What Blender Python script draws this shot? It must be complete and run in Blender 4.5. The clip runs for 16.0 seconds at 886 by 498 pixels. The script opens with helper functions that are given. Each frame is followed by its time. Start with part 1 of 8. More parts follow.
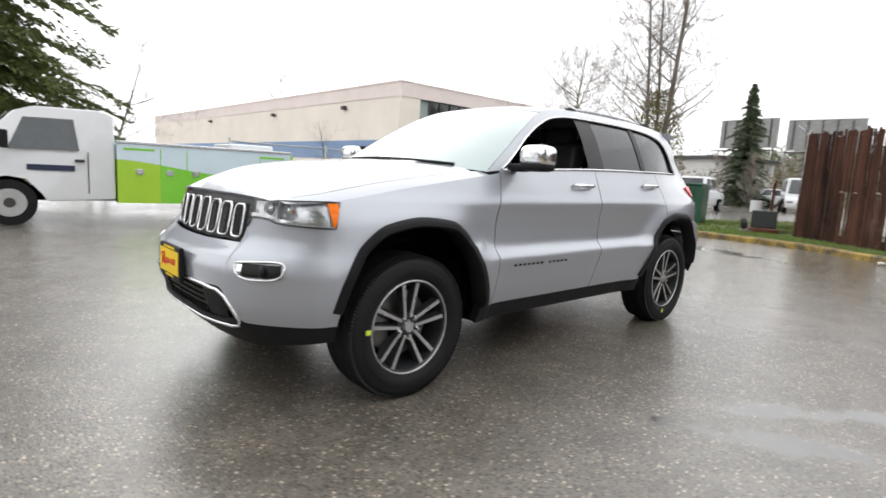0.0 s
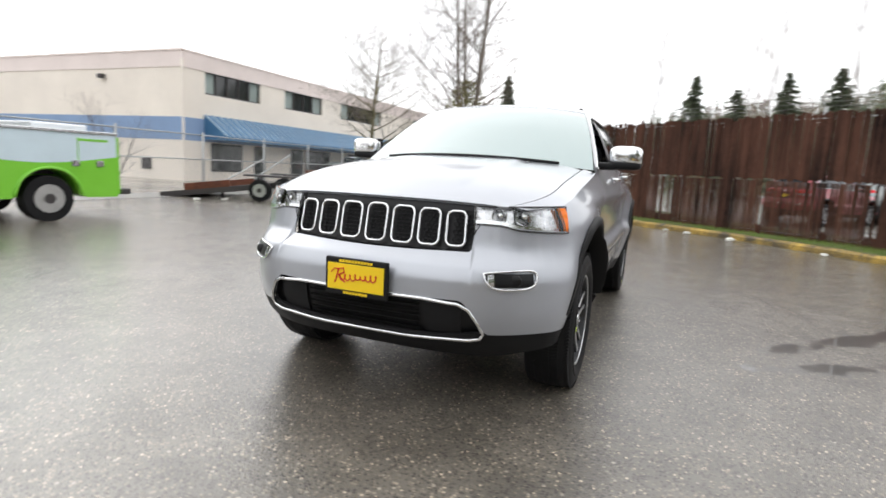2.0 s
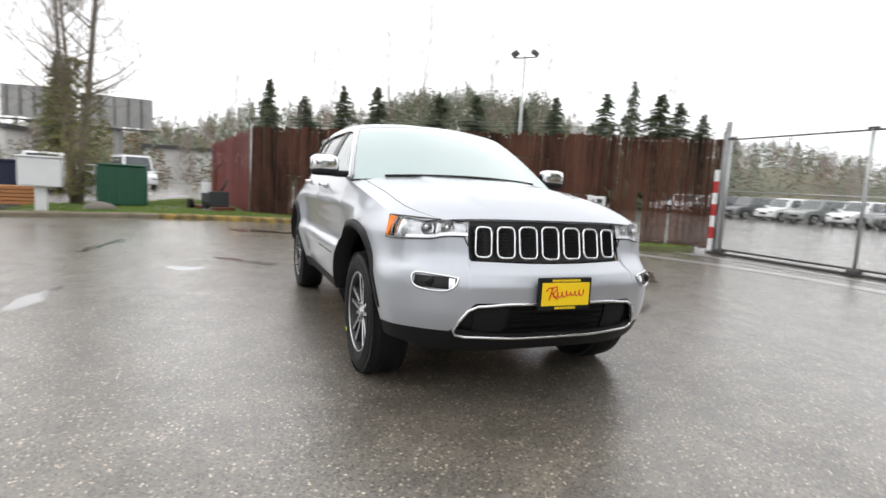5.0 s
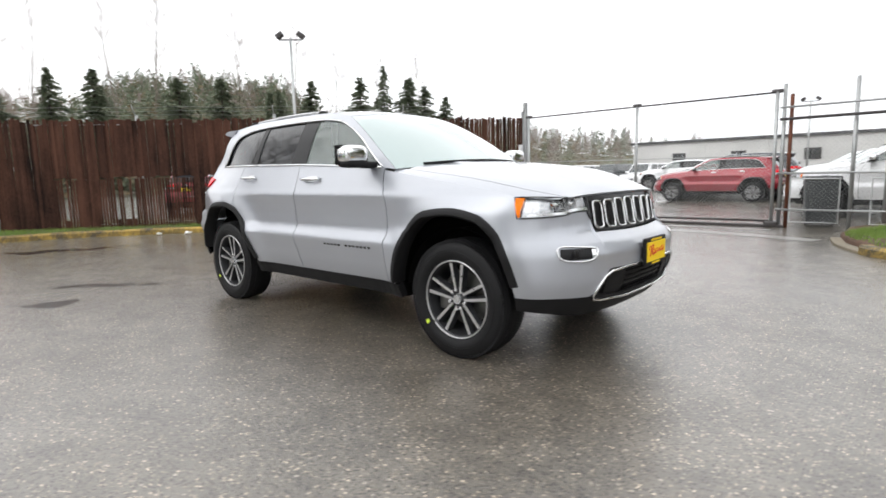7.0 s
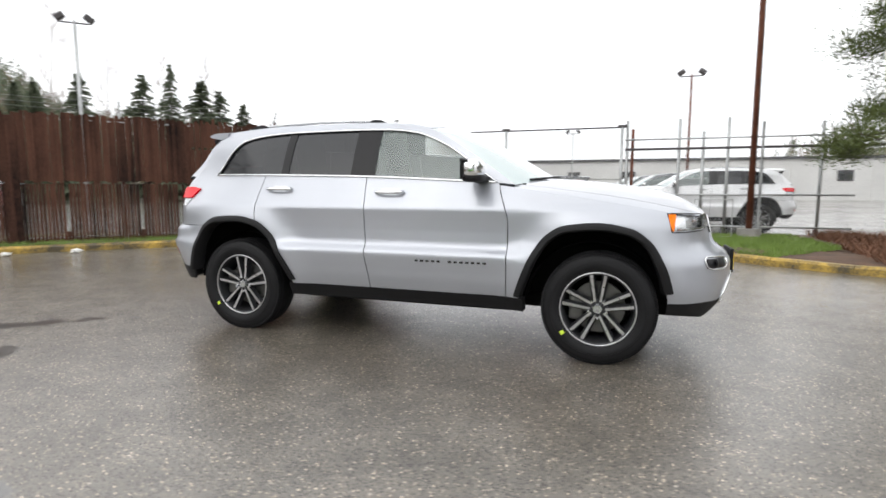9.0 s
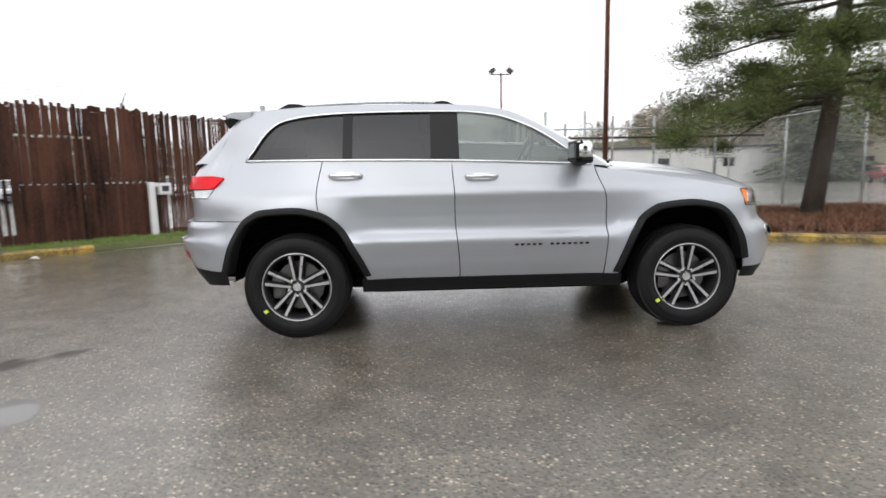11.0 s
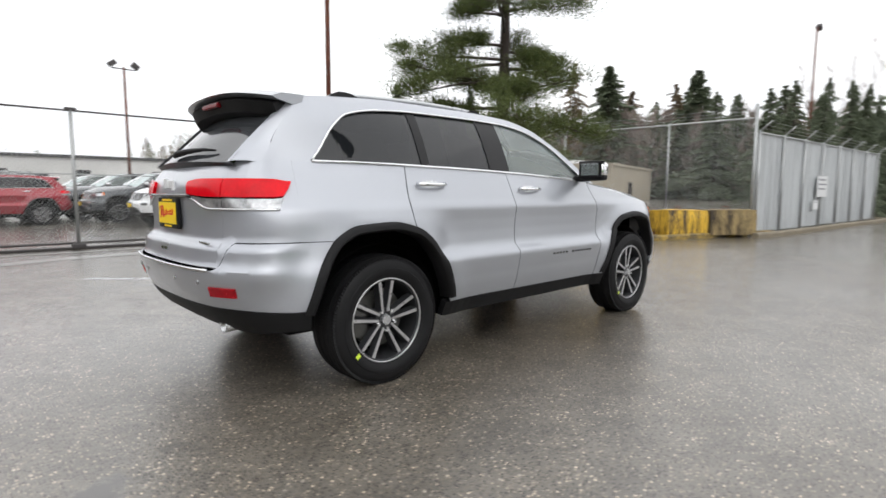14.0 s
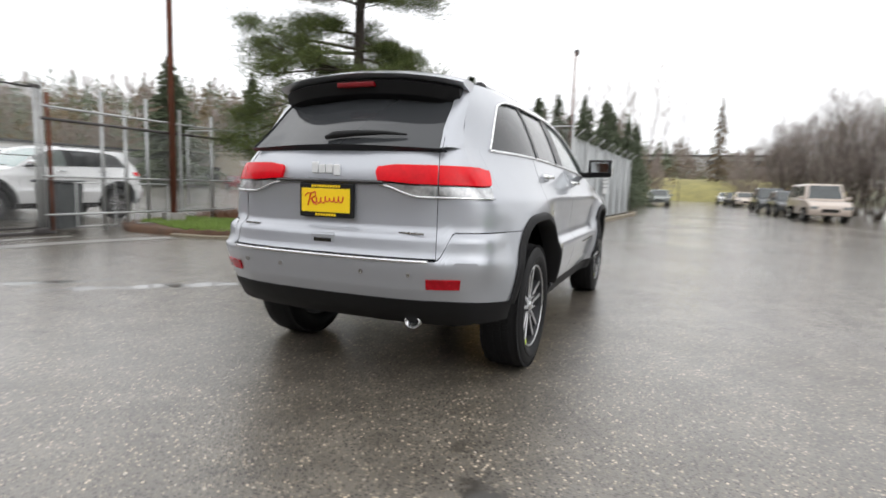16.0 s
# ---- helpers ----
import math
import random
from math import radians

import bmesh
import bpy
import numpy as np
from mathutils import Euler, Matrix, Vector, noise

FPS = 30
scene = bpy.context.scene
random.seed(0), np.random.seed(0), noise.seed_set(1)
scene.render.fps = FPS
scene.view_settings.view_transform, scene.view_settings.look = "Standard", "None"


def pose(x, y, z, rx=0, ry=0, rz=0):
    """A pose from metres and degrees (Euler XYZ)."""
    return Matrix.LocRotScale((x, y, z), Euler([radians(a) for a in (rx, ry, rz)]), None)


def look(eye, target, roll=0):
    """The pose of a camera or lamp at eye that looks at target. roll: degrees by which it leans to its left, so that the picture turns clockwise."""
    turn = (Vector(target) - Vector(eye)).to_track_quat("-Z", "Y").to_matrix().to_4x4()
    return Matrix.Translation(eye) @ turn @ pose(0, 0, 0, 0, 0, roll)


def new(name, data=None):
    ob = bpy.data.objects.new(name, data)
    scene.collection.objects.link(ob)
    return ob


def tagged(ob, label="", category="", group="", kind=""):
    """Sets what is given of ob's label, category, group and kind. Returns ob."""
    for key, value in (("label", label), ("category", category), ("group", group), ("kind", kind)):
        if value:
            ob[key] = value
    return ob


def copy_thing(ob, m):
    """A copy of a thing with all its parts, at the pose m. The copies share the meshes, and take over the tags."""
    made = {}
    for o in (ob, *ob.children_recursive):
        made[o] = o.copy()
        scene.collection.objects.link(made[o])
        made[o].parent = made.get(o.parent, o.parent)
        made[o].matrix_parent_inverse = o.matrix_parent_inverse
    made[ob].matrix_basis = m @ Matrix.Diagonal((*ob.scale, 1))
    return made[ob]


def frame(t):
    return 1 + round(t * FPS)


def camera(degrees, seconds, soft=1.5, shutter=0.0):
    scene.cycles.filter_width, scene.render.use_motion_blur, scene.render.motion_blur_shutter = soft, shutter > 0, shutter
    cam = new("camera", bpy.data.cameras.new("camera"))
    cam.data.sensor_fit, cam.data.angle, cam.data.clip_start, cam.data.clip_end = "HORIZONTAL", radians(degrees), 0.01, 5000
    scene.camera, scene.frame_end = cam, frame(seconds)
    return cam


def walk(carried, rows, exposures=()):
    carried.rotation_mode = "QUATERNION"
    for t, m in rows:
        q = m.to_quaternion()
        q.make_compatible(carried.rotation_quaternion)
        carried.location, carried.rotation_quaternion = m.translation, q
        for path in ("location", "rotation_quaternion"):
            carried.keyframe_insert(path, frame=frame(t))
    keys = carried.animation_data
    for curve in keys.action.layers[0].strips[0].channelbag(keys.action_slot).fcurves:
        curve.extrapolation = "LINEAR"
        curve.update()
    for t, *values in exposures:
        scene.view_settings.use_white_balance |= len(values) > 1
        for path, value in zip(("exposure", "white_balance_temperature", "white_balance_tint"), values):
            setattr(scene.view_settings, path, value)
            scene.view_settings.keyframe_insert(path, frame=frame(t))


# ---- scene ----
import itertools

# ---- camera ----
cam = camera(78.7, 16.0, soft=1.6, shutter=0.5)
PATH = [
    (0, (3.228, 3.044, 1.184), (1.883, 1.588, 0.914), 3.1),
    (0.5, (3.595, 2.625, 1.19), (2.114, 1.311, 0.91), 3.0),
    (1, (3.93, 2.213, 1.204), (2.329, 1.049, 0.921), 4.3),
    (1.5, (4.282, 1.793, 1.204), (2.549, 0.844, 0.896), 3.7),
    (2, (4.497, 1.3, 1.185), (2.667, 0.549, 0.889), 3.0),
    (2.5, (4.688, 0.798, 1.181), (2.742, 0.414, 0.931), 1.6),
    (3, (4.784, 0.28, 1.164), (2.814, 0.051, 0.903), 1.2),
    (3.5, (4.85, -0.197, 1.183), (2.859, -0.176, 1.0), 2.2),
    (4, (4.894, -0.698, 1.18), (2.922, -0.45, 0.954), 1.8),
    (4.5, (4.848, -1.209, 1.189), (2.915, -0.75, 0.96), 3.1),
    (5, (4.773, -1.71, 1.195), (2.935, -0.955, 0.968), 3.1),
    (7.5, (3.215, -3.825, 1.162), (2.018, -2.243, 0.908), -1.2),
    (8, (2.747, -4.145, 1.163), (1.686, -2.465, 0.939), -0.2),
    (10.5, (-0.032, -4.907, 1.248), (-0.094, -2.926, 0.98), -1.1),
    (11, (-0.524, -4.846, 1.152), (-0.451, -2.864, 0.893), -1.2),
    (11.5, (-1.071, -4.738, 1.164), (-0.661, -2.788, 0.989), -1.7),
    (12, (-1.6, -4.512, 1.17), (-0.91, -2.643, 1.0), -1.8),
    (12.5, (-2.075, -4.265, 1.164), (-1.235, -2.457, 1.014), -0.7),
    (13, (-2.54, -4.02, 1.156), (-1.532, -2.304, 0.956), -0.7),
    (13.5, (-2.95, -3.705, 1.143), (-1.832, -2.06, 0.926), 0.9),
    (14, (-3.384, -3.417, 1.146), (-2.017, -1.973, 0.932), 0.3),
    (14.5, (-3.774, -3.015, 1.125), (-2.297, -1.684, 0.908), -0.3),
    (15, (-4.172, -2.623, 1.128), (-2.57, -1.444, 0.917), 0.5),
    (15.5, (-4.494, -2.172, 1.087), (-2.829, -1.096, 0.823), 0.2),
    (16, (-4.74, -1.68, 1.102), (-2.911, -0.903, 0.872), 1.9),
]
walk(cam, [(t, look(eye, target, roll)) for t, eye, target, roll in PATH], [(0, 0.48), (8.2, 0.48), (10.5, 0.37), (12.5, 0.27), (16, 0.30)])

# ---- world and light: a bright overcast sky after rain ----
world = bpy.data.worlds.new("overcast")
scene.world = world
world.use_nodes = True
wn, wl = world.node_tree.nodes, world.node_tree.links
wn.clear()
sky = wn.new("ShaderNodeTexSky")
sky.sky_type, sky.sun_disc = "NISHITA", False
sky.sun_elevation, sky.sun_rotation = radians(38), radians(200)
sky.air_density, sky.dust_density, sky.ozone_density = 1.0, 6.0, 1.0
pale = wn.new("ShaderNodeHueSaturation")
pale.inputs["Saturation"].default_value, pale.inputs["Value"].default_value = 0.12, 0.10
cloud = wn.new("ShaderNodeTexNoise")
cloud.inputs["Scale"].default_value, cloud.inputs["Detail"].default_value = 2.2, 6
ramp = wn.new("ShaderNodeValToRGB")
ramp.color_ramp.elements[0].position, ramp.color_ramp.elements[0].color = 0.3, (0.86, 0.88, 0.92, 1)
ramp.color_ramp.elements[1].position, ramp.color_ramp.elements[1].color = 0.65, (1.06, 1.06, 1.07, 1)
mix = wn.new("ShaderNodeMix")
mix.data_type, mix.blend_type = "RGBA", "MIX"
mix.inputs["Factor"].default_value = 0.8
bg = wn.new("ShaderNodeBackground")
bg.inputs["Strength"].default_value = 1.3
wout = wn.new("ShaderNodeOutputWorld")
wl.new(sky.outputs[0], pale.inputs["Color"])
wl.new(cloud.outputs["Fac"], ramp.inputs["Fac"])
wl.new(pale.outputs[0], mix.inputs["A"])
wl.new(ramp.outputs[0], mix.inputs["B"])
wl.new(mix.outputs["Result"], bg.inputs["Color"])
wl.new(bg.outputs[0], wout.inputs["Surface"])
sun = new("sun", bpy.data.lights.new("sun", "SUN"))
sun.data.energy, sun.data.angle, sun.data.color = 0.6, radians(120), (1.0, 0.985, 0.96)
sun.matrix_world = look((0, 0, 30), (4, 3, 0))


# ---- materials ----
def shader(name):
    m = bpy.data.materials.new(name)
    m.use_nodes = True
    nt = m.node_tree
    return m, nt, nt.nodes["Principled BSDF"]


def node(nt, kind, **values):
    n = nt.nodes.new(kind)
    for key, value in values.items():
        n.inputs[key].default_value = value
    return n


def rgb(c, k=1.0):
    return (c[0] * k, c[1] * k, c[2] * k, 1)


def surface(name, base, rough=0.5, metal=0.0, var=0.2, scale=1.5, fine=40.0, bump=0.0, dist=0.004, coat=0.0, coat_rough=0.1,
            dark=None, each=0.0, stretch=(1, 1, 1), spec=0.5, ends=(0.42, 1.0), world=False):
    """A surface with two scales of variation: broad stains and fine grain; each: how far single pieces differ."""
    m, nt, b = shader(name)
    link = nt.links.new
    co = node(nt, "ShaderNodeTexCoord")
    mp = node(nt, "ShaderNodeMapping", Scale=stretch)
    where = node(nt, "ShaderNodeNewGeometry").outputs["Position"] if world else co.outputs["Object"]
    link(where, mp.inputs["Vector"])
    broad = node(nt, "ShaderNodeTexNoise", Scale=scale, Detail=5.0, Roughness=0.6)
    grain = node(nt, "ShaderNodeTexNoise", Scale=fine, Detail=3.0)
    link(mp.outputs[0], broad.inputs["Vector"])
    link(mp.outputs[0], grain.inputs["Vector"])
    add = node(nt, "ShaderNodeMath")
    add.operation = "MULTIPLY_ADD"
    add.inputs[1].default_value = 0.45
    link(grain.outputs["Fac"], add.inputs[0])
    link(broad.outputs["Fac"], add.inputs[2])
    fac = add.outputs[0]
    if each:
        info = node(nt, "ShaderNodeObjectInfo")
        geo = node(nt, "ShaderNodeNewGeometry")
        one = node(nt, "ShaderNodeMath")
        one.operation = "ADD"
        link(info.outputs["Random"], one.inputs[0])
        link(geo.outputs["Random Per Island"], one.inputs[1])
        two = node(nt, "ShaderNodeMath")
        two.operation = "FRACT"
        link(one.outputs[0], two.inputs[0])
        more = node(nt, "ShaderNodeMath")
        more.operation = "MULTIPLY_ADD"
        more.inputs[1].default_value = each
        link(two.outputs[0], more.inputs[0])
        link(fac, more.inputs[2])
        fac = more.outputs[0]
    cr = node(nt, "ShaderNodeValToRGB")
    cr.color_ramp.elements[0].position, cr.color_ramp.elements[1].position = ends[0], ends[1] + each * 0.8
    cr.color_ramp.elements[0].color = rgb(dark) if dark else rgb(base, 1 - var)
    cr.color_ramp.elements[1].color = rgb(base, 1 + var * 0.6)
    link(fac, cr.inputs["Fac"])
    link(cr.outputs[0], b.inputs["Base Color"])
    rr = node(nt, "ShaderNodeMapRange", **{"From Min": 0.3, "From Max": 1.0, "To Min": max(rough - 0.08, 0.02), "To Max": min(rough + 0.1, 1)})
    link(add.outputs[0], rr.inputs["Value"])
    link(rr.outputs[0], b.inputs["Roughness"])
    b.inputs["Metallic"].default_value = metal
    b.inputs["Specular IOR Level"].default_value = spec
    if coat:
        b.inputs["Coat Weight"].default_value, b.inputs["Coat Roughness"].default_value = coat, coat_rough
    if bump:
        bp = node(nt, "ShaderNodeBump", Strength=bump, Distance=dist)
        link(add.outputs[0], bp.inputs["Height"])
        link(bp.outputs[0], b.inputs["Normal"])
    return m


def plain(name, base, rough=0.4, metal=0.0, coat=0.0):
    return surface(name, base, rough, metal, var=0.06, scale=3, fine=120, coat=coat)


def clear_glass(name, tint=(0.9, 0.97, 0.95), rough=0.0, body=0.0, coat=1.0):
    """Thin glass: part mirror, part see-through; body: how much the pane shows its own colour."""
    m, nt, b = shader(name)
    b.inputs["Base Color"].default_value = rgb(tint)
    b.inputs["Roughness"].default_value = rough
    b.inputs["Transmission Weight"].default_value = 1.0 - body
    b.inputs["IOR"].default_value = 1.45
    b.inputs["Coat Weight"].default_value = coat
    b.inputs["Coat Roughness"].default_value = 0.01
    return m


def car_paint(name, base, flake=0.5):
    """Metallic paint under a clear coat, with fine flake and drying rain marks."""
    m, nt, b = shader(name)
    link = nt.links.new
    co = node(nt, "ShaderNodeTexCoord")
    fl = node(nt, "ShaderNodeTexNoise", Scale=900.0, Detail=1.0)
    dirt = node(nt, "ShaderNodeTexNoise", Scale=2.5, Detail=6.0)
    drops = node(nt, "ShaderNodeTexVoronoi", Scale=160.0)
    for n in (fl, dirt, drops):
        link(co.outputs["Object"], n.inputs["Vector"])
    cr = node(nt, "ShaderNodeValToRGB")
    cr.color_ramp.elements[0].position, cr.color_ramp.elements[1].position = 0.3, 0.7
    cr.color_ramp.elements[0].color, cr.color_ramp.elements[1].color = rgb(base, 0.9), rgb(base, 1.08)
    link(fl.outputs["Fac"], cr.inputs["Fac"])
    link(cr.outputs[0], b.inputs["Base Color"])
    b.inputs["Metallic"].default_value = flake
    rr = node(nt, "ShaderNodeMapRange", **{"From Min": 0.3, "From Max": 0.8, "To Min": 0.36, "To Max": 0.48})
    link(dirt.outputs["Fac"], rr.inputs["Value"])
    link(rr.outputs[0], b.inputs["Roughness"])
    b.inputs["Coat Weight"].default_value = 1.0
    cc = node(nt, "ShaderNodeMapRange", **{"From Min": 0.0, "From Max": 0.35, "To Min": 0.20, "To Max": 0.09})
    link(drops.outputs["Distance"], cc.inputs["Value"])
    link(cc.outputs[0], b.inputs["Coat Roughness"])
    return m


PUDDLES = ((-3.35, -1.45, 0.62, 0.12, 42), (-2.75, -2.2, 0.40, 0.14, 60), (-7.9, -0.9, 0.9, 0.28, 65),
           (-4.9, -3.5, 0.9, 0.11, 170), (-0.7, 2.9, 1.0, 0.11, 135), (-1.4, 4.2, 0.9, 0.09, 140), (0.3, 2.4, 0.5, 0.10, 120),
           (-1.0, -3.3, 0.8, 0.08, 175))


def wet_asphalt(name):
    """Worn tarmac with pale aggregate, wet all over, with patches of standing water."""
    m, nt, b = shader(name)
    link = nt.links.new
    co = node(nt, "ShaderNodeTexCoord")
    stones = node(nt, "ShaderNodeTexVoronoi", Scale=66.0)
    stones2 = node(nt, "ShaderNodeTexVoronoi", Scale=36.0)
    broad = node(nt, "ShaderNodeTexNoise", Scale=0.32, Detail=6.0, Roughness=0.55)
    mid = node(nt, "ShaderNodeTexNoise", Scale=3.0, Detail=6.0, Roughness=0.65)
    grain = node(nt, "ShaderNodeTexNoise", Scale=170.0, Detail=2.0)
    for n in (stones, stones2, broad, mid, grain):
        link(co.outputs["Object"], n.inputs["Vector"])
    base = node(nt, "ShaderNodeValToRGB")
    e = base.color_ramp.elements
    e[0].position, e[0].color = 0.32, (0.086, 0.076, 0.062, 1)
    e[1].position, e[1].color = 0.68, (0.160, 0.143, 0.119, 1)
    link(mid.outputs["Fac"], base.inputs["Fac"])
    # every stone has its own tone, from tar-dark through brown to pale
    sep = node(nt, "ShaderNodeSeparateColor")
    link(stones.outputs["Color"], sep.inputs[0])
    tone = node(nt, "ShaderNodeValToRGB")
    tr = tone.color_ramp
    tr.elements[0].position, tr.elements[0].color = 0.0, (0.22, 0.21, 0.20, 1)
    tr.elements[1].position, tr.elements[1].color = 1.0, (4.6, 4.3, 3.9, 1)
    for at, c in ((0.45, (0.62, 0.60, 0.57, 1)), (0.78, (1.35, 1.30, 1.2, 1)), (0.93, (2.3, 2.2, 2.0, 1))):
        el = tr.elements.new(at)
        el.color = c
    link(sep.outputs[0], tone.inputs["Fac"])
    each = node(nt, "ShaderNodeMix")
    each.data_type, each.blend_type = "RGBA", "MULTIPLY"
    rim = node(nt, "ShaderNodeMapRange", **{"From Min": 0.62, "From Max": 0.30})
    link(stones.outputs["Distance"], rim.inputs["Value"])
    link(rim.outputs[0], each.inputs["Factor"])
    link(base.outputs[0], each.inputs["A"])
    link(tone.outputs[0], each.inputs["B"])
    sep2 = node(nt, "ShaderNodeSeparateColor")
    link(stones2.outputs["Color"], sep2.inputs[0])
    pick2 = node(nt, "ShaderNodeMapRange", **{"From Min": 0.92, "From Max": 0.99})
    link(sep2.outputs[0], pick2.inputs["Value"])
    rim2 = node(nt, "ShaderNodeMapRange", **{"From Min": 0.40, "From Max": 0.2})
    link(stones2.outputs["Distance"], rim2.inputs["Value"])
    both2 = node(nt, "ShaderNodeMath")
    both2.operation = "MULTIPLY"
    link(pick2.outputs[0], both2.inputs[0])
    link(rim2.outputs[0], both2.inputs[1])
    mx = node(nt, "ShaderNodeMix")
    mx.data_type = "RGBA"
    mx.inputs["B"].default_value = (0.38, 0.34, 0.28, 1)
    link(both2.outputs[0], mx.inputs["Factor"])
    link(each.outputs["Result"], mx.inputs["A"])
    # puddles: centre, half length, half width, bearing; ragged by noise
    wob = node(nt, "ShaderNodeTexNoise", Scale=2.6, Detail=5.0, Roughness=0.6)
    link(co.outputs["Object"], wob.inputs["Vector"])
    pool = None
    for cx, cy, rx, ry, turn in PUDDLES:
        mp = node(nt, "ShaderNodeMapping", Location=(cx, cy, 0), Rotation=(0, 0, radians(turn)), Scale=(rx, ry, 1))
        mp.vector_type = "TEXTURE"
        link(co.outputs["Object"], mp.inputs["Vector"])
        ln = node(nt, "ShaderNodeVectorMath")
        ln.operation = "LENGTH"
        link(mp.outputs[0], ln.inputs[0])
        sh = node(nt, "ShaderNodeMath")
        sh.operation = "MULTIPLY_ADD"
        sh.inputs[1].default_value = 5.0
        link(wob.outputs["Fac"], sh.inputs[0])
        link(ln.outputs["Value"], sh.inputs[2])
        edge = node(nt, "ShaderNodeMapRange", **{"From Min": 3.60, "From Max": 3.10})
        link(sh.outputs[0], edge.inputs["Value"])
        if pool is None:
            pool = edge.outputs[0]
        else:
            big_ = node(nt, "ShaderNodeMath")
            big_.operation = "MAXIMUM"
            link(pool, big_.inputs[0])
            link(edge.outputs[0], big_.inputs[1])
            pool = big_.outputs[0]
    water = node(nt, "ShaderNodeMix")
    water.data_type = "RGBA"
    water.inputs["B"].default_value = (0.045, 0.040, 0.033, 1)
    link(pool, water.inputs["Factor"])
    link(mx.outputs["Result"], water.inputs["A"])
    link(water.outputs["Result"], b.inputs["Base Color"])
    # water: the low places hold it
    damp = node(nt, "ShaderNodeMapRange", **{"From Min": 0.40, "From Max": 0.66})
    link(broad.outputs["Fac"], damp.inputs["Value"])
    wet = node(nt, "ShaderNodeMath")
    wet.operation = "MULTIPLY_ADD"
    wet.inputs[1].default_value = 2.2
    link(pool, wet.inputs[0])
    link(damp.outputs[0], wet.inputs[2])
    less = node(nt, "ShaderNodeMapRange", **{"To Min": 1.0, "To Max": 0.03})
    link(pool, less.inputs["Value"])
    rough = node(nt, "ShaderNodeMapRange", **{"To Min": 0.50, "To Max": 0.36})
    link(wet.outputs[0], rough.inputs["Value"])
    link(rough.outputs[0], b.inputs["Roughness"])
    crough = node(nt, "ShaderNodeMapRange", **{"From Max": 2.0, "To Min": 0.15, "To Max": 0.02})
    link(wet.outputs[0], crough.inputs["Value"])
    link(crough.outputs[0], b.inputs["Coat Roughness"])
    cw = node(nt, "ShaderNodeMapRange", **{"To Min": 0.8, "To Max": 1.0})
    link(wet.outputs[0], cw.inputs["Value"])
    link(cw.outputs[0], b.inputs["Coat Weight"])
    b.inputs["Coat IOR"].default_value = 1.52
    high = node(nt, "ShaderNodeMath")
    high.operation = "MULTIPLY_ADD"
    high.inputs[1].default_value = -0.7
    link(stones.outputs["Distance"], high.inputs[0])
    link(grain.outputs["Fac"], high.inputs[2])
    flat_ = node(nt, "ShaderNodeMath")
    flat_.operation = "MULTIPLY"
    link(high.outputs[0], flat_.inputs[0])
    link(less.outputs[0], flat_.inputs[1])
    high = flat_
    bp = node(nt, "ShaderNodeBump", Strength=0.6, Distance=0.004)
    link(high.outputs[0], bp.inputs["Height"])
    link(bp.outputs[0], b.inputs["Normal"])
    bp2 = node(nt, "ShaderNodeBump", Strength=0.34, Distance=0.004)
    link(high.outputs[0], bp2.inputs["Height"])
    link(bp2.outputs[0], b.inputs["Coat Normal"])
    return m


ASPHALT = wet_asphalt("wet_asphalt")
CONCRETE = surface("wet_concrete", (0.30, 0.29, 0.27), 0.55, var=0.35, scale=1.2, fine=60, bump=0.3, coat=0.3, coat_rough=0.25)
KERB_YELLOW = surface("worn_yellow_kerb_paint", (0.46, 0.30, 0.05), 0.6, var=0.3, scale=2.6, fine=30, bump=0.3, dark=(0.070, 0.056, 0.03), coat=0.15, ends=(0.62, 0.98))
KERB_GREY = surface("dirty_kerb_concrete", (0.20, 0.17, 0.12), 0.6, var=0.4, scale=2.5, fine=30, bump=0.3)
BLOCK_YELLOW = surface("peeling_yellow_block_paint", (0.60, 0.37, 0.03), 0.55, var=0.2, scale=1.1, fine=9, bump=0.4, stretch=(5, 5, 0.8), dark=(0.045, 0.028, 0.014), ends=(0.58, 0.82))
BLOCK_MOSS = surface("mossy_block_concrete", (0.27, 0.20, 0.09), 0.75, var=0.5, scale=1.2, fine=15, bump=0.5, stretch=(4, 4, 0.8), dark=(0.035, 0.025, 0.014), ends=(0.56, 0.88))
GRASS_MAT = surface("wet_grass", (0.13, 0.20, 0.035), 0.55, var=0.5, scale=2.0, fine=30, each=0.5, dark=(0.05, 0.075, 0.015))
SOIL = surface("bark_mulch", (0.105, 0.058, 0.035), 0.8, var=0.5, scale=3, fine=40, bump=0.8, dist=0.02, dark=(0.035, 0.02, 0.012))
DRY_GRASS = surface("yellowed_winter_grass", (0.30, 0.27, 0.10), 0.85, var=0.4, scale=0.4, fine=6, dark=(0.15, 0.14, 0.06))
EARTH = surface("grassy_earth", (0.10, 0.115, 0.04), 0.8, var=0.5, scale=1.2, fine=30, bump=0.6, dist=0.02, dark=(0.05, 0.045, 0.02))
GALV = surface("galvanised_steel", (0.42, 0.43, 0.43), 0.42, 0.8, var=0.25, scale=4, fine=60)
RUST = surface("rusty_steel", (0.16, 0.055, 0.028), 0.7, 0.3, var=0.4, scale=5, fine=70, bump=0.3, dark=(0.06, 0.022, 0.015))
SLAT = surface("weathered_brown_slat", (0.080, 0.037, 0.025), 0.8, var=0.5, scale=0.9, fine=26, each=0.22, stretch=(2, 2, 0.6), dark=(0.009, 0.005, 0.004), bump=0.2, spec=0.15, ends=(0.56, 1.05), world=True)
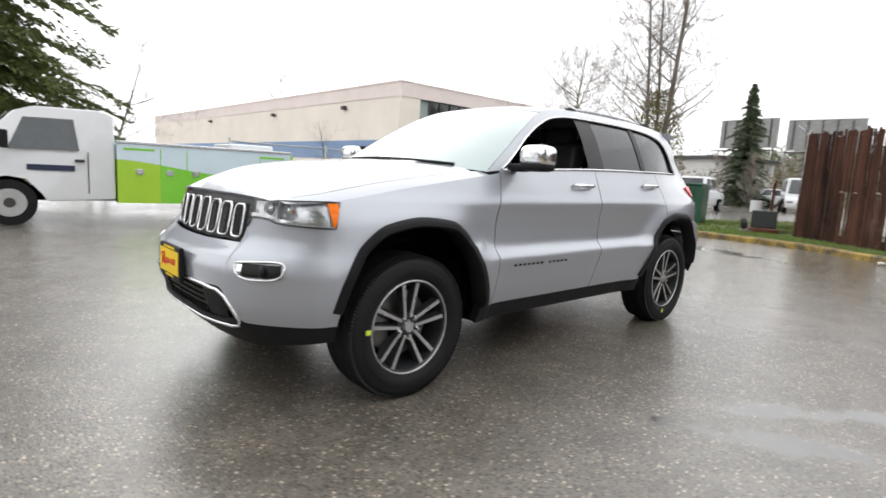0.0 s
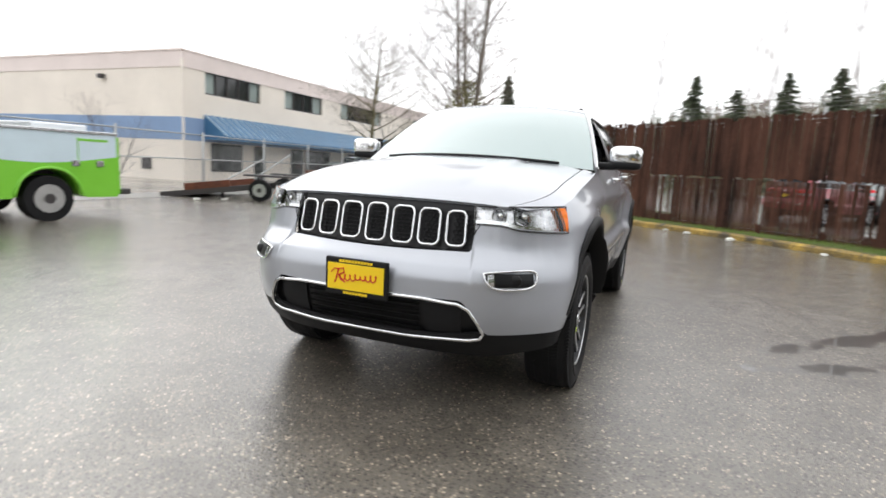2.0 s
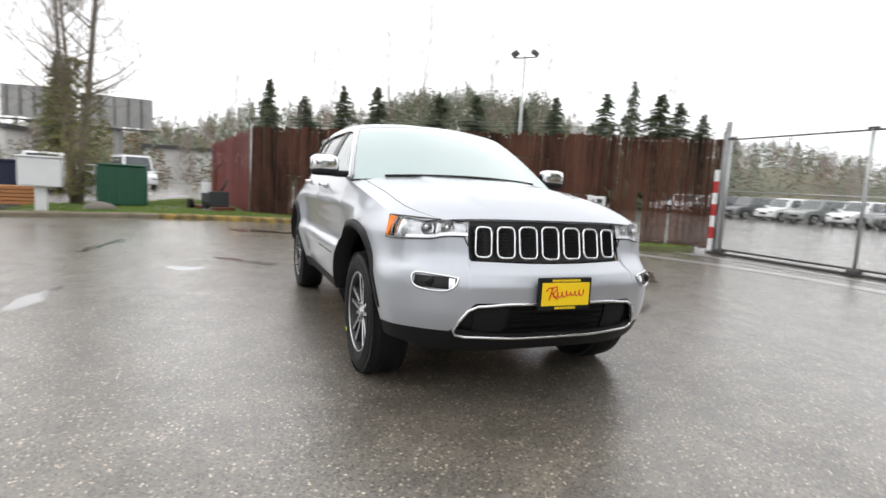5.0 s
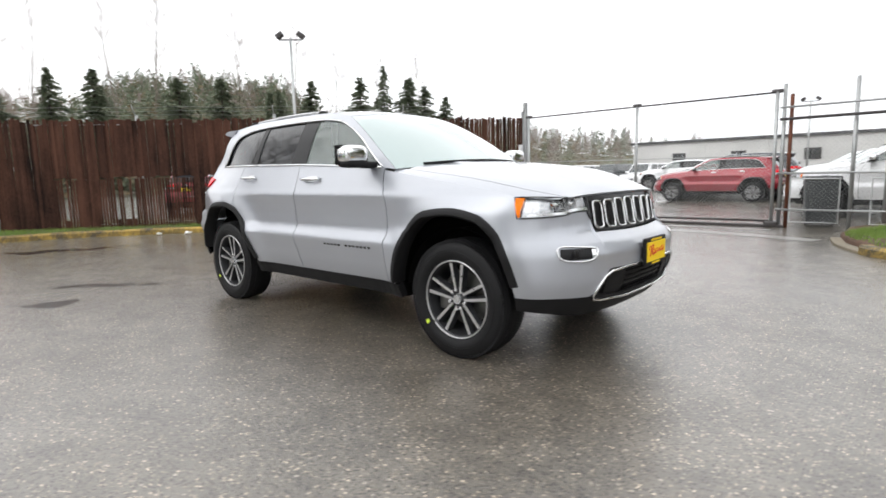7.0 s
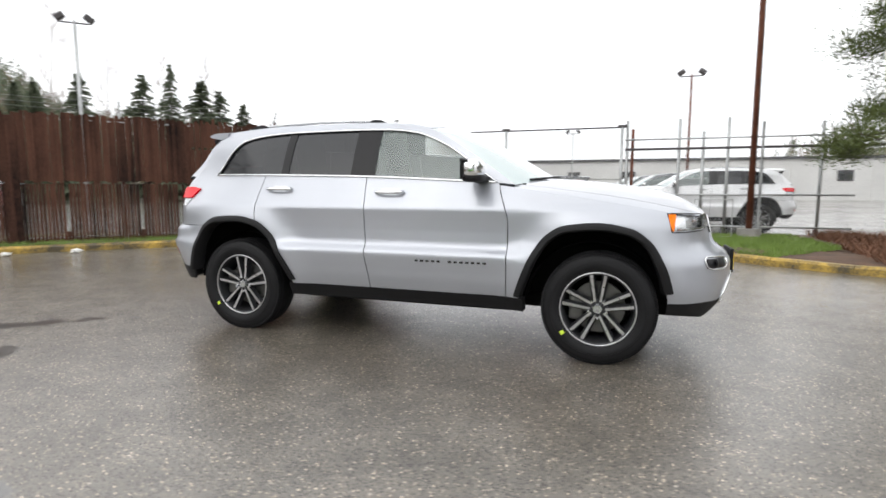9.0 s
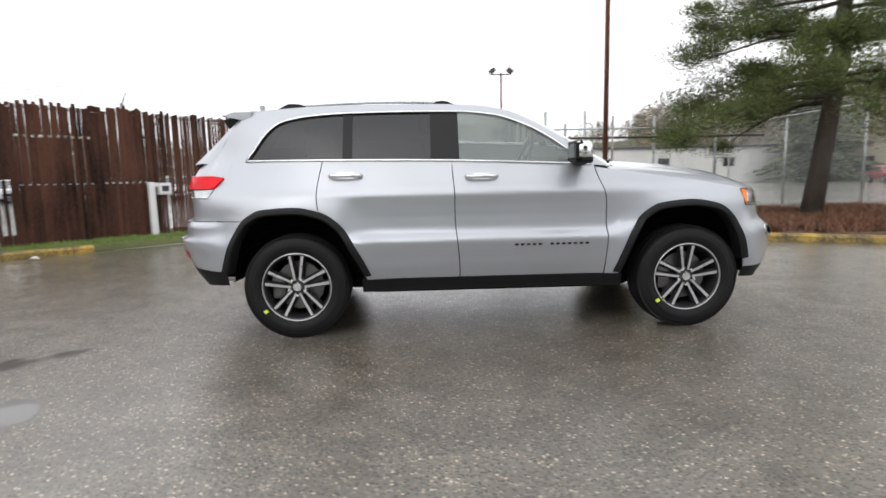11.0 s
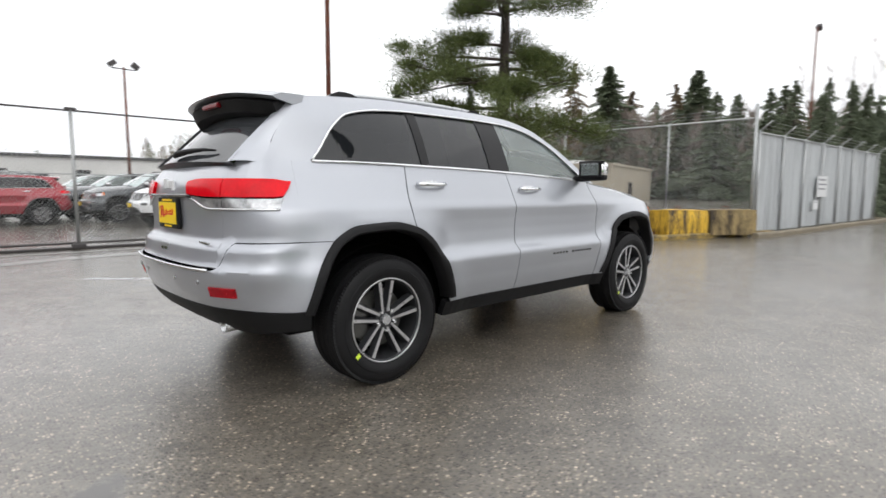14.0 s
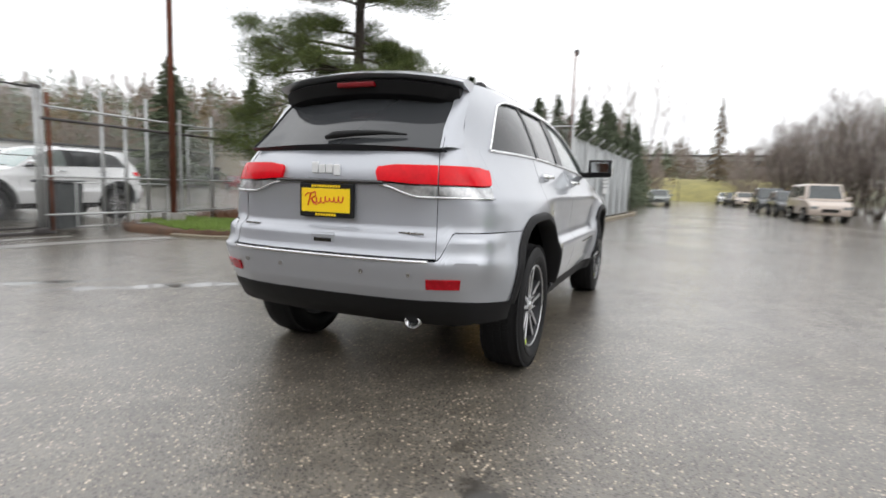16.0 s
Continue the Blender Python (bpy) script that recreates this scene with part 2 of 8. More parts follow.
SLAT_RED = surface("faded_red_slat", (0.13, 0.030, 0.026), 0.6, var=0.5, scale=1.0, fine=30, each=0.5, stretch=(2, 2, 0.6), spec=0.25, world=True)
SLAT_GREY = surface("grey_privacy_slat", (0.40, 0.42, 0.43), 0.5, var=0.3, scale=0.8, fine=30, each=0.25, stretch=(2, 2, 0.5), world=True)
STUCCO = surface("cream_stucco", (0.88, 0.81, 0.72), 0.85, var=0.1, scale=0.5, fine=25, bump=0.2)
STUCCO_PINK = surface("pinkish_parapet", (0.84, 0.74, 0.70), 0.85, var=0.1, scale=0.6, fine=25, bump=0.2)
STUCCO_BLUE = surface("blue_painted_band", (0.24, 0.35, 0.54), 0.8, var=0.12, scale=0.6, fine=25, bump=0.2)
AWNING_BLUE = surface("blue_sheet_metal", (0.055, 0.17, 0.32), 0.4, 0.1, var=0.15, scale=1.0, fine=30, coat=0.3)
# the seams' highlights are painted: a paler blue than the sheets
AWNING_SEAM = surface("highlit_blue_seam", (0.42, 0.55, 0.66), 0.35, 0.1, var=0.2, scale=1.0, fine=30, coat=0.3)
WAREHOUSE = surface("pale_warehouse_wall", (0.60, 0.60, 0.585), 0.8, var=0.22, scale=0.15, fine=6)
BEIGE = surface("beige_block_wall", (0.36, 0.32, 0.25), 0.85, var=0.15, scale=0.3, fine=10)
DARK_ROOF = surface("dark_roof_edge", (0.06, 0.06, 0.062), 0.6, var=0.2)
WINDOW_DARK = surface("dark_window_glass", (0.025, 0.03, 0.032), 0.05, var=0.5, scale=0.8, fine=4, coat=1, coat_rough=0.02)
CURTAIN = surface("pale_green_blind", (0.32, 0.38, 0.36), 0.6, var=0.2, scale=2)
FRAME_DARK = plain("dark_window_frame", (0.045, 0.04, 0.04), 0.45)
BARK = surface("wet_bark", (0.060, 0.046, 0.036), 0.8, var=0.5, scale=3, fine=25, bump=0.6, dist=0.01, stretch=(2, 2, 0.5), dark=(0.025, 0.02, 0.016))
BARK_PALE = surface("pale_bare_bark", (0.20, 0.17, 0.14), 0.8, var=0.4, scale=3, fine=25, stretch=(2, 2, 0.6))
BARK_MOSS = surface("mossy_bark", (0.17, 0.155, 0.075), 0.85, var=0.4, scale=3, fine=25, stretch=(2, 2, 0.6), dark=(0.07, 0.06, 0.035))
MOSS = surface("moss_and_ivy", (0.16, 0.15, 0.06), 0.8, var=0.5, scale=4, fine=40, each=0.6, dark=(0.06, 0.06, 0.025))
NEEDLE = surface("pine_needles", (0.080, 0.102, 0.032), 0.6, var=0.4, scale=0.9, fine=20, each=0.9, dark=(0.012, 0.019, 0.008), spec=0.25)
# paler and greyer than the near needles: distance haze is put into the colour
NEEDLE_HAZED = surface("hazed_fir_needles", (0.105, 0.128, 0.078), 0.6, var=0.4, scale=0.5, fine=10, each=0.7, dark=(0.040, 0.052, 0.036))
NEEDLE_BROWN = surface("browning_needles", (0.15, 0.11, 0.065), 0.7, var=0.3, scale=0.5, fine=10, each=0.6, dark=(0.07, 0.055, 0.035))
# one pale tone for all twigs; haze on the far trees is in it
TWIG = surface("bare_twigs", (0.235, 0.195, 0.172), 0.8, var=0.3, scale=2, fine=20, each=0.5)
BRUSH = surface("winter_brush", (0.150, 0.112, 0.062), 0.8, var=0.4, scale=0.2, fine=2, each=0.6, dark=(0.065, 0.058, 0.036))
DEAD_STEMS = surface("red_brown_stems", (0.13, 0.062, 0.034), 0.8, var=0.5, scale=1.5, fine=12, each=0.8, dark=(0.03, 0.018, 0.010))
HILL = surface("wooded_hillside", (0.13, 0.12, 0.075), 0.9, var=0.5, scale=0.09, fine=0.5, dark=(0.055, 0.065, 0.042))
WHITE_PAINT = plain("white_paint", (0.74, 0.75, 0.76), 0.4, coat=0.4)
RED_PAINT = plain("red_paint", (0.42, 0.02, 0.02), 0.45)
GREEN_BIN = plain("dark_green_plastic", (0.012, 0.085, 0.045), 0.4, coat=0.2)
DARK_BIN = plain("dark_grey_plastic", (0.035, 0.04, 0.042), 0.5)
NAVY = plain("navy_container_paint", (0.015, 0.022, 0.06), 0.5)
PLANKS_MAT = surface("orange_brown_lumber", (0.32, 0.14, 0.055), 0.7, var=0.4, scale=2, fine=25, each=0.5)
ROCK = surface("grey_boulder", (0.16, 0.145, 0.125), 0.85, var=0.4, scale=4, fine=30, bump=0.6, dist=0.02)
CONCRETE_PATCH = surface("concrete_gutter", (0.24, 0.235, 0.22), 0.5, var=0.25, scale=0.8, fine=50, bump=0.2, coat=0.6, coat_rough=0.2)
BILLBOARD_MAT = surface("grey_billboard_back", (0.32, 0.32, 0.315), 0.7, var=0.3, scale=0.3, fine=3)
FENCE_INK = plain("faded_grey_ink", (0.25, 0.26, 0.28), 0.6)
LITTER = plain("white_litter", (0.7, 0.7, 0.66), 0.6)


# ---- builders ----
def mesh_object(name, bm, mat, parent=None, label="", smooth=False, angle=None):
    bmesh.ops.recalc_face_normals(bm, faces=bm.faces)
    return raw_object(name, bm, mat, parent, label, smooth, angle)


def raw_object(name, bm, mat, parent=None, label="", smooth=False, angle=None):
    me = bpy.data.meshes.new(name)
    bm.to_mesh(me)
    bm.free()
    if smooth or angle:
        me.polygons.foreach_set("use_smooth", [True] * len(me.polygons))
        if angle:
            me.set_sharp_from_angle(angle=radians(angle))
    me.materials.append(mat)
    ob = new(name, me)
    if parent:
        ob.parent = parent
    if label:
        ob["label"] = label
    return ob


def part(name, bm, material, parent, label="", smooth=False, angle=None):
    return mesh_object(name, bm, material, parent, label, smooth, angle)


def thing(name, at=(0, 0, 0), rz=0.0, label="", category="", group="", kind=""):
    e = new(name)
    e.empty_display_size = 0.2
    e.matrix_basis = pose(*at, 0, 0, rz)
    return tagged(e, label, category, group, kind)


def box(bm, x0, x1, y0, y1, z0, z1, bevel=0.0, m=None):
    r = bmesh.ops.create_cube(bm, size=1)
    vs = r["verts"]
    for v in vs:
        v.co = ((x0 + x1) / 2 + v.co.x * (x1 - x0), (y0 + y1) / 2 + v.co.y * (y1 - y0), (z0 + z1) / 2 + v.co.z * (z1 - z0))
    if bevel:
        es = list({e for v in vs for e in v.link_edges})
        out = bmesh.ops.bevel(bm, geom=es, offset=bevel, segments=2, profile=0.5, affect="EDGES")
        vs = list({v for f in out["faces"] for v in f.verts} | {v for v in vs if v.is_valid})
    if m is not None:
        bmesh.ops.transform(bm, matrix=m, verts=vs)
    return vs


def boxm(x0, x1, y0, y1, z0, z1, bevel=0.0):
    bm = bmesh.new()
    box(bm, x0, x1, y0, y1, z0, z1, bevel)
    return bm


def tube(bm, path, r, sides=6, closed=False, taper=None):
    """A round bar along a path; taper: the radius at each point, in parts of r."""
    path = [Vector(p) for p in path]
    n = len(path)
    rings = []
    side = None
    for i, p in enumerate(path):
        a = path[(i - 1) % n] if closed or i else path[0]
        b = path[(i + 1) % n] if closed or i < n - 1 else path[-1]
        d = (b - a).normalized()
        if side is None:
            side = d.orthogonal().normalized()
        side = (side - d * side.dot(d)).normalized()
        up = d.cross(side)
        k = r * (taper[i] if taper else 1)
        rings.append([bm.verts.new(p + k * (math.cos(q) * side + math.sin(q) * up)) for q in (2 * math.pi * j / sides for j in range(sides))])
    for i in range(n if closed else n - 1):
        a, b = rings[i], rings[(i + 1) % n]
        off = 0
        if closed and i == n - 1:
            off = min(range(sides), key=lambda o: sum((a[j].co - b[(j + o) % sides].co).length for j in range(sides)))
        for j in range(sides):
            bm.faces.new((a[j], a[(j + 1) % sides], b[(j + 1 + off) % sides], b[(j + off) % sides]))
    if not closed:
        bm.faces.new(rings[0][::-1])
        bm.faces.new(rings[-1])
    return bm


def tubem(path, r, sides=8, closed=False):
    return tube(bmesh.new(), path, r, sides, closed)


def prism(bm, outline, z0, z1):
    """An upright solid over a flat outline of (x, y); z0, z1 may be functions of (x, y)."""
    f0 = z0 if callable(z0) else (lambda x, y: z0)
    f1 = z1 if callable(z1) else (lambda x, y: z1)
    a = [bm.verts.new((x, y, f0(x, y))) for x, y in outline]
    b = [bm.verts.new((x, y, f1(x, y))) for x, y in outline]
    n = len(outline)
    bm.faces.new(a[::-1])
    bm.faces.new(b)
    for i in range(n):
        bm.faces.new((a[i], a[(i + 1) % n], b[(i + 1) % n], b[i]))
    return bm


def spline(points, n):
    """n + 1 points on a smooth curve through the given ones."""
    p = [Vector(q) for q in points]
    p = [2 * p[0] - p[1]] + p + [2 * p[-1] - p[-2]]
    out, k = [], len(points) - 1
    for i in range(n + 1):
        s = i / n * k
        j = min(int(s), k - 1)
        t = s - j
        a, b, c, d = p[j : j + 4]
        out.append(0.5 * (2 * b + (c - a) * t + (2 * a - 5 * b + 4 * c - d) * t * t + (3 * b - a - 3 * c + d) * t ** 3))
    return out


def offset_line(line, d):
    """A flat line shifted sideways by d, to its left."""
    out = []
    for i, p in enumerate(line):
        t = (line[min(i + 1, len(line) - 1)] - line[max(i - 1, 0)]).to_2d().normalized()
        out.append(Vector((p.x - t.y * d, p.y + t.x * d, 0)))
    return out

# ---- the ground ----
def ground_sheet():
    bm = bmesh.new()
    bmesh.ops.create_grid(bm, x_segments=24, y_segments=24, size=700)
    return tagged(mesh_object("ground", bm, ASPHALT), "wet dark grey asphalt yard with pale aggregate", "asphalt", kind="structure")


ground_sheet()

KERB_W = spline([(-9.7, -9.6, 0), (-9.9, -8.0, 0), (-10.2, -6.4, 0), (-10.7, -4.5, 0), (-10.75, -2.5, 0), (-10.45, -0.4, 0), (-9.35, 1.4, 0), (-8.0, 3.0, 0), (-6.2, 4.65, 0)], 64)
KERB_E = spline([(2.55, 7.0, 0), (2.75, 6.1, 0), (3.2, 5.25, 0), (4.0, 4.6, 0), (5.2, 3.92, 0), (6.4, 3.3, 0), (8.1, 2.62, 0), (9.8, 2.05, 0), (11.3, 1.7, 0), (13.2, 1.0, 0)], 64)
KERB_E2 = spline([(11.6, 0.95, 0), (13.5, 0.72, 0), (18, 0.5, 0), (24.5, 0.1, 0), (25.6, 0.7, 0), (26.0, 2.0, 0)], 48)


def kerb_stones(name, line, side, mat, label, height=0.13, width=0.15, stone=0.9):
    """A kerb of rounded stones laid end to end along a line; side: where its back lies."""
    back = offset_line(line, side * width)
    root = thing(name, label=label, category="kerb", kind="structure")
    run, start = 0.0, 0
    for i in range(1, len(line)):
        run += (line[i] - line[i - 1]).length
        if run >= stone or i == len(line) - 1:
            bm = bmesh.new()
            rows = []
            for j in range(start, i + 1):
                a, b = line[j].copy(), back[j].copy()
                k = 0.004 if j == start else (-0.004 if j == i else 0)
                t = (line[min(j + 1, len(line) - 1)] - line[max(j - 1, 0)]).normalized() * k
                h = height + 0.012 * noise.noise(line[j] * 2.1)
                c = a.lerp(b, 0.18)
                rows.append([bm.verts.new(v + t) for v in (Vector((a.x, a.y, -0.05)), Vector((a.x, a.y, h * 0.72)), Vector((c.x, c.y, h)), Vector((b.x, b.y, h)), Vector((b.x, b.y, -0.05)))])
            for p, q in zip(rows, rows[1:]):
                for j in range(4):
                    bm.faces.new((p[j], p[j + 1], q[j + 1], q[j]))
            bm.faces.new(rows[0])
            bm.faces.new(rows[-1][::-1])
            mesh_object("kerb_stone", bm, mat, root)
            run, start = 0.0, i
    return root


kerb_stones("kerb", KERB_W[:30], 1, KERB_GREY, "dirty grey concrete kerb with worn yellow paint")
kerb_stones("kerb", KERB_W[29:], 1, KERB_YELLOW, "worn yellow painted concrete kerb beside grass")
kerb_stones("kerb", KERB_E[:13], 1, KERB_GREY, "low grey concrete kerb below grass", height=0.05)
kerb_stones("kerb", KERB_E[12:], 1, KERB_YELLOW, "worn yellow painted concrete kerb beside mulch")
kerb_stones("kerb", KERB_E2, 1, KERB_GREY, "grey concrete kerb below a chain-link fence")


def bed(name, outline, z, mat, label, category, amp=0.03, step=0.35):
    """Raised ground filling an outline, uneven on top."""
    bm = bmesh.new()
    xs, ys = [p[0] for p in outline], [p[1] for p in outline]
    vs = [bm.verts.new((x, y, z)) for x, y in outline]
    f = bm.faces.new(vs)
    bmesh.ops.triangulate(bm, faces=[f])
    for axis, lo, hi in ((0, min(xs), max(xs)), (1, min(ys), max(ys))):
        v = lo + step
        while v < hi:
            co, no = [0, 0, 0], [0, 0, 0]
            co[axis], no[axis] = v, 1
            bmesh.ops.bisect_plane(bm, geom=bm.verts[:] + bm.edges[:] + bm.faces[:], plane_co=co, plane_no=no)
            v += step
    rim = {v for e in bm.edges if e.is_boundary for v in e.verts}
    for v in bm.verts:
        if v not in rim:
            v.co.z += amp * (0.6 + noise.noise(v.co * 0.9) + 0.5 * noise.noise(v.co * 3.1))
    skirt = bmesh.ops.extrude_edge_only(bm, edges=[e for e in bm.edges if e.is_boundary])
    for v in skirt["geom"]:
        if isinstance(v, bmesh.types.BMVert):
            v.co.z = -0.05
    return tagged(mesh_object(name, bm, mat, smooth=True), label, category, kind="structure")


def blades(name, outline, z, count, tall, mat, label, category, spread=0.5, seed=1):
    """Many thin blades standing over an outline, as one piece of stuff."""
    rnd = random.Random(seed)
    xs, ys = [p[0] for p in outline], [p[1] for p in outline]
    n = len(outline)

    def inside(x, y):
        odd = False
        for i in range(n):
            (x1, y1), (x2, y2) = outline[i], outline[(i + 1) % n]
            if (y1 > y) != (y2 > y) and x < (x2 - x1) * (y - y1) / (y2 - y1) + x1:
                odd = not odd
        return odd

    verts, faces, made = [], [], 0
    while made < count:
        x, y = rnd.uniform(min(xs), max(xs)), rnd.uniform(min(ys), max(ys))
        if not inside(x, y) or noise.noise(Vector((x, y, 0)) * 0.8) < rnd.uniform(-0.7, 0.1):
            continue
        made += 1
        a, h, w = rnd.uniform(0, 6.3), tall * rnd.uniform(0.4, 1.1), 0.004 + tall * 0.05
        dx, dy, lx, ly = math.cos(a) * w, math.sin(a) * w, rnd.uniform(-1, 1) * h * spread, rnd.uniform(-1, 1) * h * spread
        k = len(verts)
        verts += [(x - dx, y - dy, z), (x + dx, y + dy, z), (x + lx, y + ly, z + h)]
        faces.append((k, k + 1, k + 2))
    me = bpy.data.meshes.new(name)
    me.from_pydata(verts, [], faces)
    me.materials.append(mat)
    return tagged(new(name, me), label, category, kind="stuff")


FENCE_A, FENCE_B = Vector((-12.4, -0.95, 0)), Vector((-4.4, 8.8, 0))
verge = [(p.x, p.y) for p in offset_line(KERB_W[16:], 0.14)] + [(-5.2, 6.0), (-4.6, 8.3), (-5.0, 8.9), (-12.9, -0.6), (-17.5, -2.2), (-21, -3.0), (-16, -5.2), (-13.5, -6.6)]
bed("verge", verge, 0.10, EARTH, "uneven grassy verge below a brown slatted fence", "grass verge")
blades("grass", verge, 0.10, 26000, 0.09, GRASS_MAT, "short wet green grass on the verge", "grass")
mulch = [(p.x, p.y) for p in offset_line(KERB_E, 0.14)] + [(12.4, 1.5), (12.3, 10.0), (4.6, 10.2), (3.2, 9.2), (2.7, 8.4)]
bed("mulch_bed", mulch, 0.10, SOIL, "dark red-brown bark mulch bed behind a yellow kerb", "planting bed", amp=0.05)
corner = [(p.x, p.y) for p in offset_line(KERB_E[2:20], 0.16)] + [(5.2, 6.6), (5.0, 9.3), (3.4, 8.9)]
blades("grass", corner, 0.12, 12000, 0.10, GRASS_MAT, "tufts of wet green grass round a pole", "grass", seed=4)
blades("dead_leaves", [(5.0, 4.2), (8.2, 3.0), (9.8, 2.6), (11.5, 2.4), (11.5, 9.5), (5.4, 9.5)], 0.13, 17000, 0.22, DEAD_STEMS, "low tangle of red-brown dead stems on the mulch", "undergrowth", spread=1.2, seed=5)


# ---- gutters ----
def strip(name, line, width, mat, label, category, z=0.004):
    l, r = offset_line(line, width / 2), offset_line(line, -width / 2)
    bm = bmesh.new()
    rows = [(bm.verts.new((a.x, a.y, z)), bm.verts.new((b.x, b.y, z))) for a, b in zip(l, r)]
    for p, q in zip(rows, rows[1:]):
        bm.faces.new((p[0], p[1], q[1], q[0]))
    return tagged(mesh_object(name, bm, mat), label, category, kind="structure")


strip("gutter", spline([(-6.4, 4.9, 0), (-4.6, 6.2, 0), (-2.0, 7.2, 0), (0.6, 7.3, 0), (2.4, 6.8, 0)], 40), 0.38, CONCRETE_PATCH, "pale concrete gutter strip before the gate", "gutter")
strip("gutter", spline([(-5.2, 7.9, 0), (-2.0, 8.25, 0), (1.5, 8.2, 0)], 20), 0.22, CONCRETE_PATCH, "pale concrete strip along the gate track", "gutter")
strip("pavement", [Vector((-3.4, -12.2, 0)), Vector((-9.6, -12.4, 0)), Vector((-40, -13.0, 0))], 1.6, CONCRETE_PATCH, "wet concrete pavement before the building", "pavement")


# ---- the office building: cream walls, blue band, blue metal awning ----
def office():
    root = thing("office_building", (0, 0, 0), label="two-storey cream stucco building with blue band and awning", category="building")
    x0, x1, yf, yb, top = -13.7, -42.0, -19.0, -62.0, 5.35

    def walls(z0, z1, mat, name, out=0.0):
        bm = bmesh.new()
        box(bm, x1 - out, x0 + out, yf - 0.3, yf + out, z0, z1)
        part(name, bm, mat, root)
        bm = bmesh.new()
        box(bm, x0 - 0.3, x0 + out, yb, yf - 0.3, z0, z1)
        part(name, bm, mat, root)

    walls(-0.2, 1.83, STUCCO, "wall")
    walls(1.83, 2.85, STUCCO_BLUE, "wall_band", 0.012)
    # upper wall with openings
    wins = [(-15.0, -18.7, 5), (-20.65, -24.2, 4), (-26.2, -31.6, 5), (-37.0, -40.2, 3)]
    bm = bmesh.new()
    box(bm, x1, x0, yf - 0.3, yf, 2.85, 4.0)
    box(bm, x1, x0, yf - 0.3, yf, 5.06, top)
    edge = x0
    for a, b, _ in wins:
        box(bm, a, edge, yf - 0.3, yf, 4.0, 5.06)
        edge = b
    box(bm, x1, edge, yf - 0.3, yf, 4.0, 5.06)
    part("wall", bm, STUCCO, root)
    part("wall", boxm(x0 - 0.3, x0, yb, yf - 0.3, 2.85, top), STUCCO, root)
    walls(top - 0.35, top + 0.34, STUCCO_PINK, "parapet", 0.03)
    bm = bmesh.new()
    box(bm, x1, x0 + 0.06, yf - 0.4, yf + 0.06, top + 0.34, top + 0.42)
    box(bm, x0 - 0.4, x0 + 0.06, yb, yf - 0.4, top + 0.34, top + 0.42)
    part("coping", bm, STUCCO_PINK, root)
    part("roof", boxm(x1, x0 - 0.31, yb, yf - 0.31, top - 0.1, top + 0.05), DARK_ROOF, root)
    part("wall", boxm(x1 - 0.3, x1, yb, yf, -0.2, top), STUCCO, root)
    for a, b, n in wins:
        w = part("window", boxm(b + 0.02, a - 0.02, yf - 0.24, yf - 0.2, 4.02, 5.04), FRAME_DARK, root)
        step = (a - b) / n
        for i in range(n):
            p0, p1 = a - step * (i + 1) + 0.05, a - step * i - 0.05
            part("pane", boxm(p0, p1, yf - 0.2, yf - 0.185, 4.08, 4.98), CURTAIN if i in (0, n - 1) and n > 3 else WINDOW_DARK, w)
        bm = bmesh.new()
        for z in (4.0, 5.0):
            box(bm, b, a, yf - 0.2, yf - 0.12, z, z + 0.06)
        for i in range(n + 1):
            box(bm, b + i * step - 0.035, b + i * step + 0.035, yf - 0.2, yf - 0.12, 4.06, 5.0)
        part("window_frame", bm, FRAME_DARK, w)
    # ground floor openings under the awning, set a little proud of the wall
    for a, b, kind in [(-15.3, -17.3, 0), (-18.2, -19.0, 1), (-21.2, -22.3, 1), (-22.5, -25.0, 0), (-27.0, -29.8, 0), (-32.0, -33.0, 1), (-34.5, -38.0, 0)]:
        z0 = 0.0 if kind else 0.45
        w = part("door" if kind else "shop_window", boxm(b, a, yf + 0.003, yf + 0.05, z0, 1.78), FRAME_DARK, root)
        n = 1 if kind else 3
        step = (a - b - 0.1) / n
        for i in range(n):
            part("pane", boxm(b + 0.05 + i * step + 0.03, b + 0.05 + (i + 1) * step - 0.03, yf + 0.05, yf + 0.056, z0 + 0.08, 1.72), WINDOW_DARK, w)
    # awning: sloping standing-seam sheets
    bm = bmesh.new()
    a0, a1 = -14.9, -41.6
    for x in (a0, a1):
        vs = [bm.verts.new(p) for p in ((x, yf, 3.05), (x, yf + 1.35, 2.1), (x, yf + 1.35, 1.92), (x, yf, 1.92))]
        bm.faces.new(vs)
    bm.verts.ensure_lookup_table()
    v = bm.verts[:]
    for i in range(4):
        bm.faces.new((v[i], v[(i + 1) % 4], v[4 + (i + 1) % 4], v[4 + i]))
    aw = part("awning", bm, AWNING_BLUE, root, "blue standing-seam metal awning")
    bm = bmesh.new()
    x = a0 - 0.05
    while x > a1:
        tube(bm, [(x, yf + 0.02, 3.07), (x, yf + 1.36, 2.125)], 0.034, 4)
        x -= 0.42
    part("seam", bm, AWNING_SEAM, aw)
    bm = tubem([(x0 + 0.06, yf + 0.1, 0), (x0 + 0.06, yf + 0.1, top)], 0.05)
    part("downpipe", bm, STUCCO, root)
    for y in (-24, -33, -45):
        part("floodlight", boxm(x0 + 0.01, x0 + 0.28, y - 0.14, y + 0.14, 4.55, 4.75, 0.03), FRAME_DARK, root)
    part("vent", boxm(x0 + 0.003, x0 + 0.05, -21.6, -21.0, 0.45, 0.95), FRAME_DARK, root)
    return root


office()


